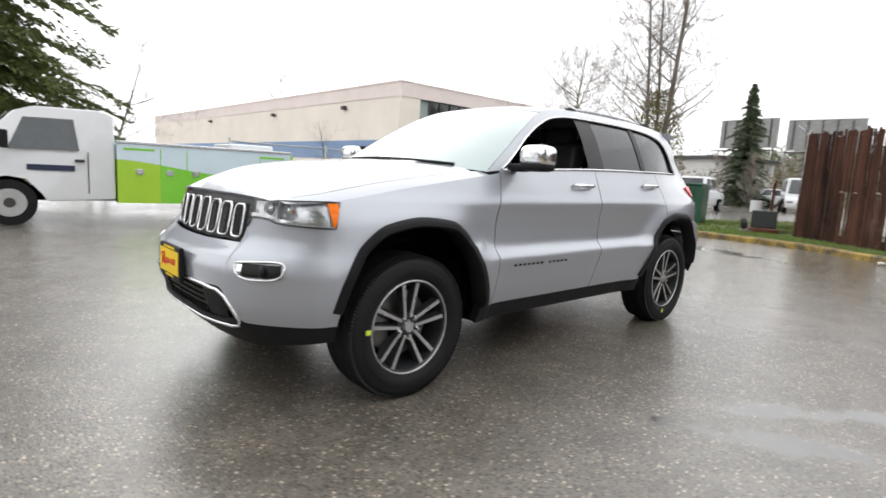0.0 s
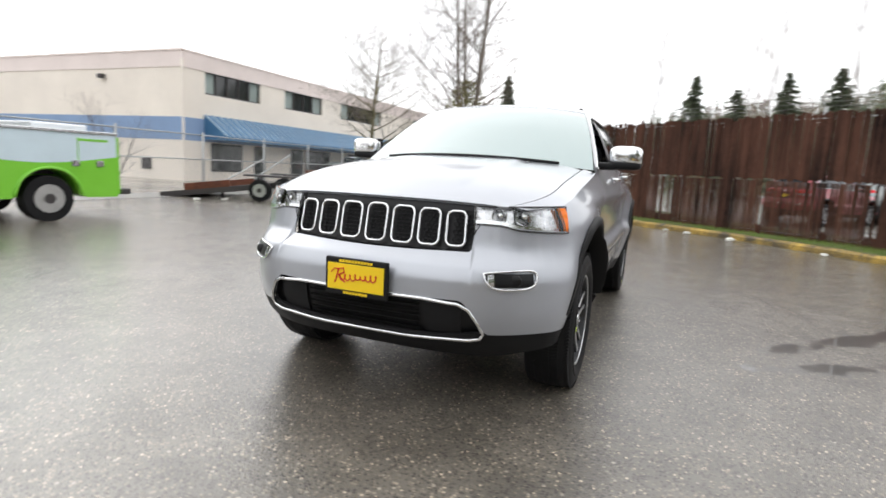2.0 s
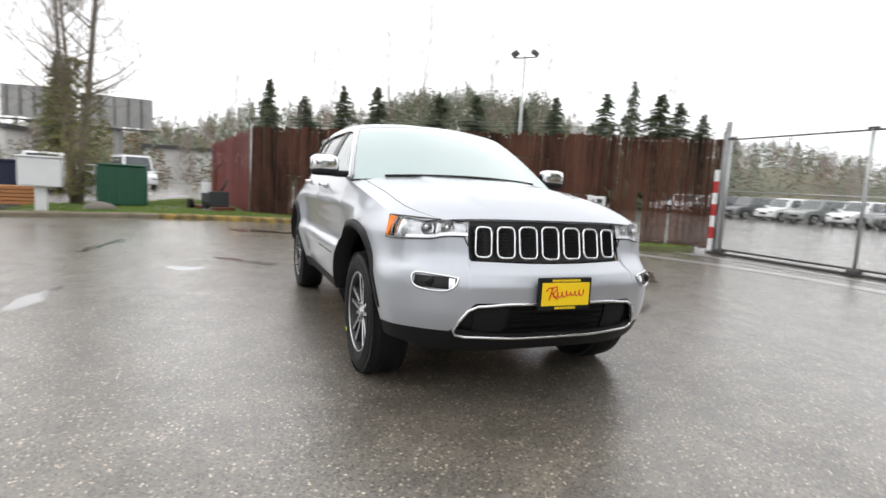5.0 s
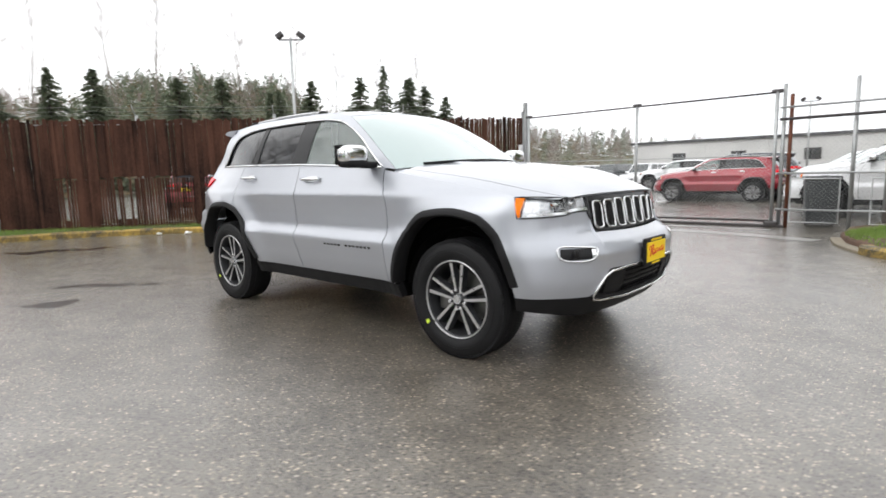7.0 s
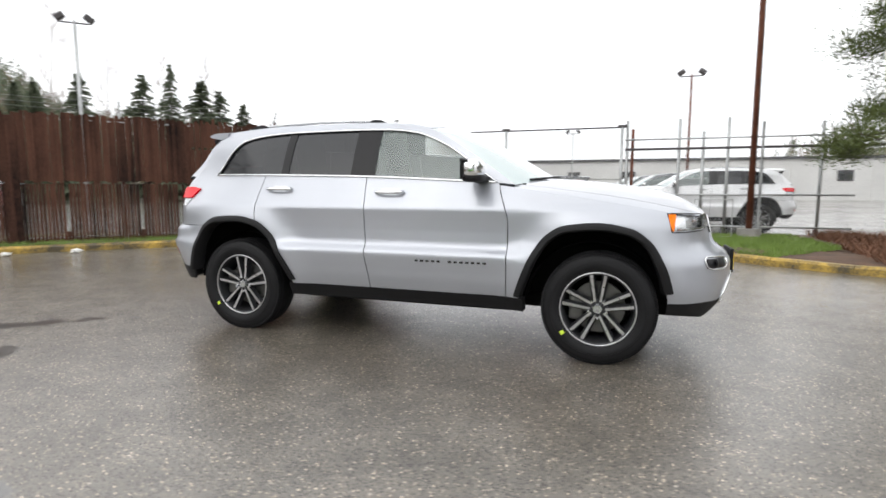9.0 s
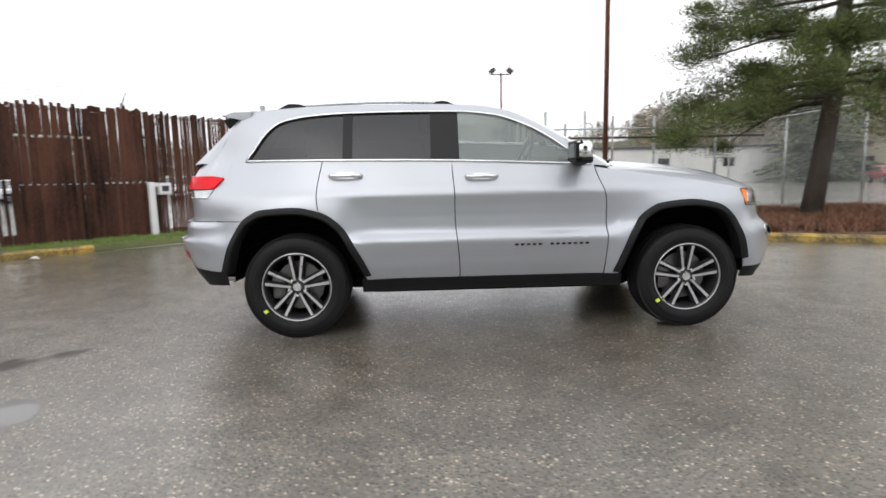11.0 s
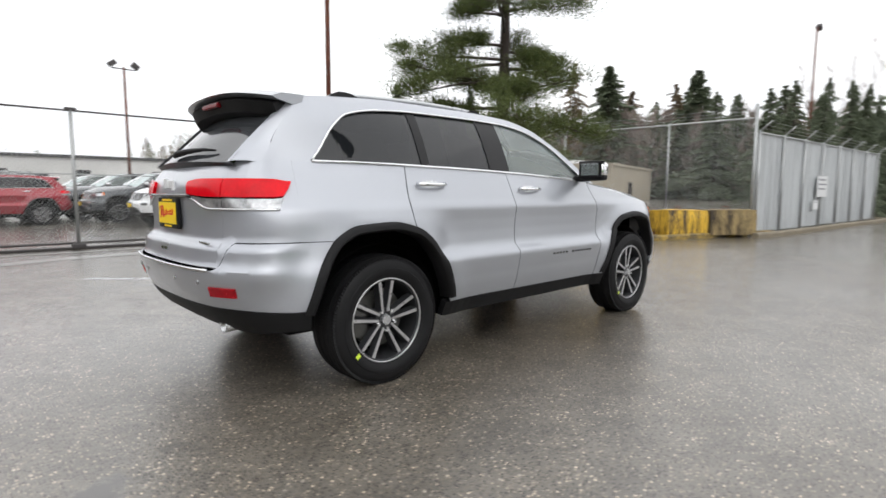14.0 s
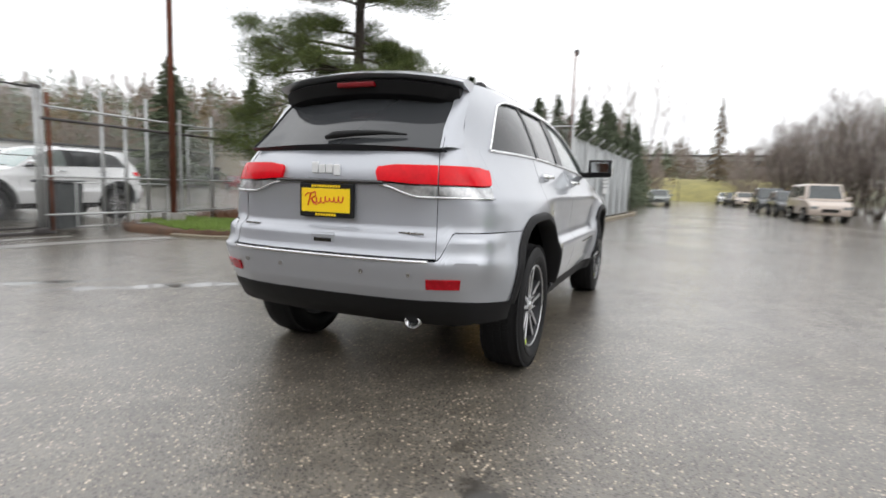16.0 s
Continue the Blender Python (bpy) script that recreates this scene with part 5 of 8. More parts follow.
    for s in (1, -1):
        rows = []
        for v in np.linspace(0.0, 1.0, k(24)):
            x = -2.235 + 0.355 * v
            e = body(at_x(x), ROOF_EDGE(x))
            q = gate_point(0.91, v, 0.006)
            rows.append([e, e.lerp(q, 0.35) + Vector((-0.012, 0.004, 0.006)), e.lerp(q, 0.7) + Vector((-0.008, 0, 0.006)), q])
        raw_object("pillar_edge", sheet(rows, 0.0, s), paint, car, angle=50)
    # spoiler: painted top, deep black underside
    def spoiler(z_drop, x_back, mat, name, par, shrink=1.0, x_start=-1.80):
        bm = bmesh.new()
        rows = []
        for t in np.linspace(-1, 1, k(28)):
            e = 0.60 * t * shrink
            bow = 1 - abs(t) ** 3
            z = 1.672 + 0.048 * (1 - t * t)
            xb = x_back - 0.05 * bow + 0.07 * abs(t) ** 6
            rows.append([bm.verts.new(p) for p in ((x_start, e * 0.98, z + 0.012 - z_drop * 0.4), (xb + 0.06, e, z + 0.008 - z_drop * 0.4), (xb, e, z - 0.016 - z_drop * 0.4), (xb + 0.03, e, z - 0.03 - z_drop), (x_start - 0.02, e * 0.98, z - 0.06 - z_drop * 1.5))])
        for p, q in zip(rows, rows[1:]):
            for j in range(5):
                bm.faces.new((p[j], p[(j + 1) % 5], q[(j + 1) % 5], q[j]))
        bm.faces.new(rows[0])
        bm.faces.new(rows[-1][::-1])
        return part(name, bm, mat, par, angle=40)
    sp = spoiler(0.0, -2.07, paint, "spoiler", tg)
    sp["label"] = "roof spoiler with black underside"
    spoiler(0.085, -2.05, BLACK_PLASTIC, "spoiler_underside", sp, 0.95, -1.86)
    bm = bmesh.new()
    box(bm, -2.112, -2.06, -0.12, 0.12, 1.632, 1.662, 0.008)
    part("brake_light", bm, RED_DEEP, sp, "high red brake light")
    # dark strip over the plate drawn as the fold's shade; badges as plain bars
    path = []
    for y in np.linspace(-0.33, 0.33, 21):
        p = body(at_y_rear(max(abs(y), 0.004)), 1.112, 0.01)
        path.append((p.x, y, p.z))
    part("ledge_strip", tubem(path, 0.011, 6), GLOSS_BLACK, tg, smooth=True)
    bm = bmesh.new()
    for n_, y in enumerate((0.08, 0.035, -0.01, -0.055)):
        p = body(at_y_rear(max(abs(y), 0.004)), 1.178, 0.004)
        box(bm, p.x - 0.010, p.x + 0.004, y - 0.019, y + 0.019, 1.152 - (0.012 if n_ == 3 else 0), 1.198 + (0.012 if n_ == 0 else 0), 0.004)
    # white paint stands in for the bright reflection in chrome
    part("badge", bm, WHITE_PAINT, tg, "badge painted white for chrome's shine")
    for y0, y1, zz in ((0.46, 0.56, 0.86), (-0.56, -0.42, 0.86)):
        bm = bmesh.new()
        p = body(at_y_rear(0.5), zz, 0.004)
        box(bm, p.x - 0.003, p.x + 0.004, y0, y1, zz, zz + 0.012, 0.002)
        part("small_badge", bm, SATIN, tg)
    p = body(last, 0.815, 0.0)
    hd = part("tailgate_handle", boxm(p.x - 0.002, p.x + 0.02, -0.075, 0.075, 0.79, 0.845, 0.012), paint, tg)
    part("handle_slot", boxm(p.x - 0.004, p.x + 0.01, -0.055, 0.055, 0.797, 0.818, 0.003), GLOSS_BLACK, hd)
    # wiper
    a = gate_point(0.0, 0.08, 0.02)
    bm = tube(bmesh.new(), [a + Vector((0, 0.05, -0.01)), gate_point(0.0, 0.09, 0.02), gate_point(-0.2, 0.12, 0.02), gate_point(-0.45, 0.14, 0.02), gate_point(-0.62, 0.15, 0.012)], 0.020, 8, taper=[0.6, 1.0, 0.8, 0.5, 0.25])
    part("rear_wiper", bm, BLACK_PLASTIC, tg, smooth=True)

    # number plate, front and back: yellow dealer plate in a black holder, writing as bars
    for front in (True, False):
        pl = thing("number_plate")
        pl.parent = car
        pl["label"] = "yellow dealer plate in a black holder"
        c = body(0 if front else last, 0.66 if front else 1.01)
        d = 1 if front else -1
        x = c.x + d * (0.022 if front else 0.012)
        zc = 0.66 if front else 1.01
        part("holder", boxm(x - 0.012, x + 0.012, -0.166, 0.166, zc - 0.088, zc + 0.088, 0.006), BLACK_PLASTIC, pl)
        part("plate", boxm(x + d * 0.0135 - 0.003, x + d * 0.0135 + 0.003, -0.15, 0.15, zc - 0.062, zc + 0.062, 0.0015), PLATE_YELLOW, pl)
        if hero:
            xs = x + d * 0.0172
            for zz, n_ in ((zc + 0.074, 11), (zc - 0.075, 8)):
                for q in range(n_):
                    y = (q - (n_ - 1) / 2) * 0.0165
                    part("writing_bar", boxm(x + d * 0.0125 - 0.001, x + d * 0.0125 + 0.001, y - 0.0062, y + 0.0062, zz - 0.006, zz + 0.006), PLATE_YELLOW, pl)
            bm = bmesh.new()
            pts = []
            for q in np.linspace(0, 1, 90):
                w = q * 2 * math.pi * 7.5
                tall = 0.012 + 0.010 * math.exp(-((q - 0.42) / 0.05) ** 2) + 0.004 * math.sin(q * 9)
                pts.append((xs, d * (-0.088 + 0.205 * q + 0.007 * math.cos(w)), zc - 0.004 + 0.012 * q + tall * math.sin(w)))
            tube(bm, pts, 0.0034, 4)
            tube(bm, [(xs, d * y, zc + z) for y, z in ((-0.108, -0.030), (-0.098, 0.0), (-0.088, 0.036), (-0.062, 0.042), (-0.058, 0.022), (-0.090, 0.006), (-0.070, -0.012), (-0.052, -0.026))], 0.0042, 4)
            tube(bm, [(xs, d * y, zc + z) for y, z in ((-0.128, 0.018), (-0.110, 0.036), (-0.086, 0.036))], 0.0036, 4)
            part("mark_bar", bm, PLATE_RED, pl, "red swash mark")

    # tail lamps: red over clear, wrapping the corner
    for s in (1, -1):
        lamp = thing("tail_lamp")
        lamp.parent = car
        lamp["label"] = "red tail lamp over clear reverse lens"
        i_out, i_in = at_x(-2.02), at_y_rear(0.29)
        for a, b, nm in ((i_out, iTG - 0.6, "outer"), (iTG + 0.2, i_in, "inner")):
            top = lambda i: 1.205 - 0.012 * step(i_out + 14, i_out, i) - 0.012 * step(i_in - 12, i_in, i)
            mid = lambda i: 1.110 + 0.012 * step(i_in - 24, i_in, i) + 0.008 * step(i_out + 16, i_out, i)
            low = lambda i: 1.052 + 0.05 * step(i_in - 22, i_in, i) + 0.015 * step(i_out + 10, i_out, i)
            lean = (lambda v: a + 6.0 * (1 - v) ** 1.5) if nm == "outer" else (lambda v: a)
            tip = (lambda v: b) if nm == "outer" else (lambda v: b - 2.5 * abs(v - 0.6))
            slanted(nm + "_red_lens", lean, tip, mid, top, RED_LENS, lamp, s, ni=k(20), nz=k(8), out=0.017, thick=0.03)
            slanted(nm + "_reverse_lens", lambda v: a + ((9 - 3 * v) if nm == "outer" else 0), lambda v: b - (5 if nm == "inner" else 0), low, lambda i: mid(i) - 0.010, CLEAR_LENS, lamp, s, ni=k(16), nz=k(5), out=0.006, thick=0.024)
            wrap(nm + "_gap", a + (7 if nm == "outer" else 0), b - (4 if nm == "inner" else 0), lambda i: mid(i) - 0.012, lambda i: mid(i) + 0.004, GLOSS_BLACK, lamp, s, ni=k(16), nz=2, out=0.004, thick=0.01)
        pts = [body(i, 1.046 + 0.055 * step(i_in - 24, i_in - 2, i), 0.008) for i in np.linspace(i_out + 9, i_in - 2, 20)]
        part("chrome_edge", tube(bmesh.new(), [(p.x, p.y * s, p.z) for p in pts], 0.006, 5), CHROME, lamp, smooth=True)
        r0, r1 = at_y_rear(0.73), at_y_rear(0.58)
        wrap("reflector", r0, r1, 0.594, 0.643, RED_REFLEX, car, s, "red bumper reflector", ni=8, nz=4, out=0.010, thick=0.02)
        for y in (0.25, 0.50):
            p = body(at_y_rear(y), 0.665, 0.003)
            bm = bmesh.new()
            bmesh.ops.create_cone(bm, cap_ends=True, segments=12, radius1=0.012, radius2=0.012, depth=0.006, matrix=Matrix.Translation((p.x, p.y * s, p.z)) @ Matrix.Rotation(radians(90), 4, "Y"))
            mesh_object("parking_sensor", bm, SATIN, car)
    # exhaust pipe
    bm = bmesh.new()
    rings = []
    for r, x in ((0.030, -2.0), (0.034, -2.20), (0.038, -2.255), (0.033, -2.255), (0.029, -2.12)):
        rings.append([bm.verts.new((x, -0.46 + 1.15 * r * math.cos(a), 0.395 + r * math.sin(a))) for a in np.linspace(0, 2 * math.pi, 24, endpoint=False)])
    for a, b in zip(rings, rings[1:]):
        for j in range(24):
            bm.faces.new((a[j], a[(j + 1) % 24], b[(j + 1) % 24], b[j]))
    part("exhaust_pipe", bm, SATIN, car, "chrome exhaust tip", smooth=True)

    # underside, inner shell and cabin
    bm = bmesh.new()
    box(bm, -1.95, 2.05, -0.60, 0.60, 0.30, 0.42, 0.04)
    box(bm, -0.92, 0.90, -0.80, 0.80, 0.30, 0.42, 0.03)
    part("underbody", bm, UNDER, car)
    bm = bmesh.new()
    box(bm, -2.12, 2.02, -0.60, 0.60, 0.42, 0.98)
    box(bm, -0.90, 0.85, -0.82, 0.82, 0.42, 1.05)
    part("inner_shell", bm, UNDER, car)
    bm = bmesh.new()
    for cx in (1.4575, -1.4575):
        tube(bm, [(cx, -0.78, 0.38), (cx, 0.78, 0.38)], 0.05, 8)
    part("axle", bm, UNDER, car)
    dash = bmesh.new()
    box(dash, 0.42, 0.95, -0.74, 0.74, 0.98, 1.19, 0.05)
    part("dashboard", dash, CABIN, car)
    part("parcel_floor", boxm(-2.15, -1.20, -0.62, 0.62, 0.95, 1.20, 0.05), CABIN, car)
    for s in (1, -1):
        for x, nm in ((-0.22, "front_seat"), (-1.10, "rear_seat")):
            st = thing(nm)
            st.parent = car
            yc = 0.37 * s
            bm = boxm(x - 0.10, x + 0.42, yc - 0.25, yc + 0.25, 0.98, 1.10, 0.06)
            part("cushion", bm, SEAT_MAT, st, smooth=True)
            bm = bmesh.new()
            vs = box(bm, -0.08, 0.08, yc - 0.24, yc + 0.24, 0, 0.50, 0.06)
            bmesh.ops.transform(bm, matrix=Matrix.Translation((x - 0.12, 0, 1.0)) @ Matrix.Rotation(radians(-14), 4, "Y"), verts=bm.verts)
            part("backrest", bm, SEAT_MAT, st, smooth=True)
            bm = boxm(x - 0.32, x - 0.22, yc - 0.13, yc + 0.13, 1.47, 1.62, 0.04)
            part("head_restraint", bm, SEAT_MAT, st, smooth=True)
    if hero:
        bm = bmesh.new()
        tube(bm, [Vector((0.38, 0.37, 1.16)) + Matrix.Rotation(radians(25), 3, "Y") @ Vector((0, 0.185 * math.cos(a), 0.185 * math.sin(a))) for a in np.linspace(0, 2 * math.pi, 28, endpoint=False)], 0.016, 6, closed=True)
        part("steering_wheel", bm, CABIN, car, smooth=True)
    # wheels
    for x, y, s in ((1.4575, 0.80, 1), (1.4575, -0.80, -1), (-1.4575, 0.80, 1), (-1.4575, -0.80, -1)):
        w = wheel("wheel", x, y, s, hero)
        w.parent = car
        if hero:
            # a label on the tyre wall
            bm = bmesh.new()
            rows = []
            ang0 = radians(-37) if s < 0 else radians(4 if x > 0 else -80)
            for d in (-0.045, -0.022, 0, 0.022, 0.045):
                rows.append([bm.verts.new((r * math.cos(ang0 + d), 0.1285 + 0.003, r * math.sin(ang0 + d))) for r in (0.270, 0.285, 0.300)])
            for p, q in zip(rows, rows[1:]):
                for j in range(2):
                    bm.faces.new((p[j], p[j + 1], q[j + 1], q[j]))
            mesh_object("tyre_sticker", bm, STICKER, w, "yellow-green paper sticker")
    return car


hero_car = suv("silver metallic five-door off-roader parked on wet asphalt", SILVER)

# ---- fences and gates ----
def wire_net(name, a, b, z0, z1, parent, mat=GALV, pitch=0.055, r=0.0017):
    """Chain-link: two sets of slanting wires between two points."""
    a, b = Vector(a), Vector(b)
    d = b - a
    L = d.length
    d.normalize()
    n = Vector((-d.y, d.x, 0))
    H = z1 - z0
    verts, faces = [], []
    s = -H
    step_ = pitch * 1.414
    while s < L:
        for sign in (1, -1):
            p0, p1 = s, s + H
            q0, q1 = (0.0, H) if sign > 0 else (H, 0.0)
            lo, hi = max(p0, 0), min(p1, L)
            if hi - lo < 0.02:
                continue
            za = z0 + q0 + (q1 - q0) * (lo - p0) / H
            zb = z0 + q0 + (q1 - q0) * (hi - p0) / H
            u, v = a + d * lo + n * (0.002 * sign), a + d * hi + n * (0.002 * sign)
            w = Vector((d.x * 0.7, d.y * 0.7, -0.7 * sign)) * r
            k = len(verts)
            for p, z in ((u, za), (v, zb)):
                base = Vector((p.x, p.y, z))
                verts += [tuple(base + w + n * r), tuple(base - w + n * r), tuple(base - n * r)]
            faces += [(k, k + 1, k + 4, k + 3), (k + 1, k + 2, k + 5, k + 4), (k + 2, k, k + 3, k + 5)]
        s += step_
    me = bpy.data.meshes.new(name)
    me.from_pydata(verts, [], faces)
    me.materials.append(mat)
    ob = new(name, me)
    ob.parent = parent
    ob["kind"] = "stuff"
    return ob


def bar(name, a, b, r, mat, parent, sides=8):
    return part(name, tubem([a, b], r, sides), mat, parent, smooth=True)


def slat_fence(name, a, b, top, mat, label, gaps, seed, jag=0.035, pitch=0.062, wide=0.0335):
    """A chain-link fence closed with upright slats; gaps: how a slat is worn, by its place along the fence."""
    rnd = random.Random(seed)
    root = thing(name, label=label, category="fence")
    a, b = Vector(a), Vector(b)
    L = (b - a).length
    d = (b - a).normalized()
    turn = math.degrees(math.atan2(d.y, d.x))
    def blade(z0, z1, w):
        bm = bmesh.new()
        box(bm, -w, w, -0.006, 0.006, z0, z1, 0.003)
        me = bpy.data.meshes.new("slat")
        bm.to_mesh(me)
        bm.free()
        me.materials.append(mat)
        return me

    full = [blade(0.0, top - c, wide) for c in (0.14, 0.20, 0.10)]
    upper, lower, high = blade(1.18, top - 0.14, wide), blade(0.0, 1.155, 0.025), blade(1.98, top - 0.16, wide)
    mid_, thin_, stub = blade(1.10, 1.93, wide), blade(0.0, top - 0.16, 0.025), blade(0.0, 0.22, wide)
    low_, cap = blade(0.0, 1.06, wide), blade(1.10, top - 0.13, wide)
    n = int(L / pitch)
    for i in range(n):
        t = (i + 0.5) / n
        p = a + d * (L * t)
        z = 0.12 + rnd.uniform(-jag, jag)
        kind = gaps(t)
        if kind == "band":
            bits = [(upper, z), (lower, 0.12)] if rnd.random() < 0.90 else [(upper, z), (stub, 0.1)]
        elif kind == "dash" and i % 2:
            bits = [(high, 0.10), (mid_, 0.10), (low_, 0.12)]
        elif kind == "low_dash" and i % 2:
            bits = [(cap, 0.12), (low_, 0.12)]
        elif kind == "thin":
            bits = [(thin_, z)] if rnd.random() < 0.93 else [(upper, z)]
        else:
            bits = [(rnd.choice(full), z)]
        for me, zz in bits:
            o = new("slat", me)
            o.parent = root
            o.matrix_basis = pose(p.x, p.y, zz, rnd.uniform(-0.5, 0.5), rnd.uniform(-0.35, 0.35), turn + rnd.choice((-4, 4)) + rnd.uniform(-2, 2))
    side = Vector((-d.y, d.x, 0)) * 0.05
    m = max(int(L / 3), 1)
    for i in range(m + 1):
        p = a + d * (L * i / m) + side
        bar("post", (p.x, p.y, -0.1), (p.x, p.y, top + 0.10), 0.035, GALV, root)
        bar("wire_arm", (p.x, p.y, top + 0.05), (p.x - side.x * 5, p.y - side.y * 5, top + 0.28), 0.014, GALV, root, 5)
    for z, o in ((top - 0.12, 0.6), (0.2, 0.6)):
        bar("rail", tuple(a + side * o + Vector((0, 0, z))), tuple(b + side * o + Vector((0, 0, z))), 0.02, GALV, root)
    for j in range(3):
        o = -side * (1.2 + 1.6 * j)
        z = top + 0.10 + 0.08 * j
        path = [tuple(a.lerp(b, q / 12) + o + Vector((0, 0, z - 0.03 * math.sin(q * math.pi / 2) ** 2))) for q in range(13)]
        part("barbed_wire", tubem(path, 0.004, 3), GALV, root)
    return root


def worn(t):
    """Which slats of the long fence are worn through, split or thinned."""
    if 0.10 < t < 0.14 or 0.17 < t < 0.595 and not 0.345 < t < 0.365:
        return "band"
    if 0.602 < t < 0.70:
        return "dash"
    if 0.715 < t < 0.78:
        return "low_dash"
    return "thin" if t > 0.80 else ""


slat_fence("slatted_fence", FENCE_A, FENCE_B, 2.66, SLAT, "tall fence of dark brown weathered upright slats", worn, 3)
slat_fence("slatted_fence", (-22.5, -2.2, 0), (-12.5, -1.0, 0), 2.6, SLAT_RED, "fence of faded dark red upright slats", lambda t: "", 5, pitch=0.075, wide=0.04)


def gate():
    y = 8.85
    root = thing("sliding_gate", label="galvanised chain-link sliding gate with sagging top wire", category="gate")
    for x in (-4.25, -1.37, 1.38):
        bar("post", (x, y, 0.02), (x, y, 2.62), 0.032, GALV, root)
        part("post_cap", boxm(x - 0.10, x + 0.10, y - 0.03, y + 0.03, 2.585, 2.66, 0.02), FRAME_DARK, root)
        part("wheel_housing", boxm(x - 0.12, x + 0.12, y - 0.08, y + 0.08, 0.0, 0.12, 0.03), FRAME_DARK, root)
    bar("top_rail", (-4.25, y, 2.60), (1.38, y, 2.60), 0.018, FRAME_DARK, root)
    bar("mid_rail", (-4.25, y, 1.45), (1.38, y, 1.40), 0.010, GALV, root)
    bar("bottom_rail", (-4.25, y, 0.12), (1.38, y, 0.12), 0.022, FRAME_DARK, root)
    part("track", boxm(-4.6, 1.6, y - 0.06, y + 0.06, 0.0, 0.05, 0.01), FRAME_DARK, root)
    wire_net("chain_link", (-4.25, y, 0), (1.38, y, 0), 0.14, 2.58, root)
    return root


gate()


def striped_post():
    root = thing("striped_post", (-4.42, 8.72, 0), label="red and white striped gate post", category="post")
    for i in range(7):
        part("band", tubem([(0, 0, 0.1 + i * 0.26), (0, 0, 0.36 + i * 0.26)], 0.055, 14), RED_PAINT if i % 2 else WHITE_PAINT, root)
    part("pole", tubem([(0.06, 0.14, -0.1), (0.06, 0.14, 3.0)], 0.06, 12), GALV, root)
    return root


striped_post()


def gate_frame():
    """The cantilever part and the fixed posts beside the gate."""
    root = thing("gate_frame", label="rusty and galvanised pipe frame beside the gate", category="gate frame")
    y = 8.8
    for x, z, m in ((1.50, 2.75, GALV), (1.62, 2.55, RUST), (2.62, 2.75, GALV), (3.12, 2.45, GALV), (3.62, 2.75, GALV), (5.4, 2.6, GALV), (7.0, 2.6, GALV)):
        bar("post", (x, y + 0.1, 0), (x, y + 0.1, z), 0.035, m, root)
    for z, r, m, x1 in ((2.30, 0.02, GALV, 8.2), (2.08, 0.028, FRAME_DARK, 8.2), (1.05, 0.02, GALV, 6.0), (0.35, 0.02, GALV, 6.0)):
        bar("rail", (1.45, y, z), (x1, y, z), r, m, root)
    for x0 in (1.75, 2.95):
        f = bmesh.new()
        tube(f, [(x0, y - 0.4, 0.15), (x0 + 0.75, y - 0.4, 0.15), (x0 + 0.75, y - 0.4, 0.95), (x0, y - 0.4, 0.95)], 0.018, 6, closed=True)
        part("low_guard", f, GALV, root, smooth=True)
    wire_net("chain_link", (1.5, y + 0.12, 0), (7.0, y + 0.12, 0), 0.05, 2.05, root)
    return root


gate_frame()


def wheelie_bin(x, y, mat, label):
    root = thing("wheelie_bin", (x, y, 0.0), 12, label, "bin")
    bm = bmesh.new()
    prism(bm, [(-0.24, -0.26), (0.24, -0.26), (0.24, 0.26), (-0.24, 0.26)], 0.05, 0.92)
    for v in bm.verts:
        if v.co.z > 0.5:
            v.co.x *= 1.18
            v.co.y *= 1.12
    bmesh.ops.bevel(bm, geom=bm.edges[:], offset=0.03, segments=2, profile=0.5, affect="EDGES")
    part("body", bm, mat, root, angle=40)
    part("lid", boxm(-0.31, 0.31, -0.33, 0.33, 0.92, 0.98, 0.025), mat, root, angle=40)
    for s in (-0.2, 0.2):
        part("wheel", tubem([(s - 0.03, 0.24, 0.09), (s + 0.03, 0.24, 0.09)], 0.09, 14), BLACK_PLASTIC, root)
    return root


wheelie_bin(2.1, 9.45, DARK_BIN, "dark grey plastic wheelie bin behind the gate frame")


def rusty_pole():
    root = thing("light_pole", (4.08, 8.68, 0), label="tall rust-red steel pole on a concrete footing", category="pole")
    part("shaft", tube(bmesh.new(), [(0, 0, 0), (0, 0, 6), (0, 0, 12)], 0.068, 14, taper=[1, 0.85, 0.7]), RUST, root, smooth=True)
    part("footing", tubem([(0, 0, -0.1), (0, 0, 0.32)], 0.24, 18), CONCRETE, root)
    part("pipe", tubem([(0.16, -0.05, 0), (0.16, -0.05, 2.6)], 0.03, 8), GALV, root)
    return root


rusty_pole()


def chain_fence():
    root = thing("chain_link_fence", label="tall galvanised chain-link fence with barbed wire", category="fence")
    ys = [17.4, 13.9, 10.45, 7.15, 3.63, 1.35]
    x, top = 12.25, 3.06
    for y in ys:
        bar("post", (x, y, -0.1), (x, y, top + (0.35 if y == 1.35 else 0.05)), 0.04 if y == 1.35 else 0.03, GALV, root)
    bar("top_rail", (x, ys[0], top), (x, ys[-1], top), 0.024, GALV, root)
    wire_net("chain_link", (x, ys[0], 0), (x, ys[-1], 0), 0.08, top, root, pitch=0.06, r=0.0022)
    for j in range(3):
        part("barbed_wire", tubem([(x + 0.05 * j, ys[0], top + 0.1 + 0.09 * j), (x + 0.05 * j, ys[-1], top + 0.1 + 0.09 * j)], 0.005, 3), GALV, root)
    return root


chain_fence()


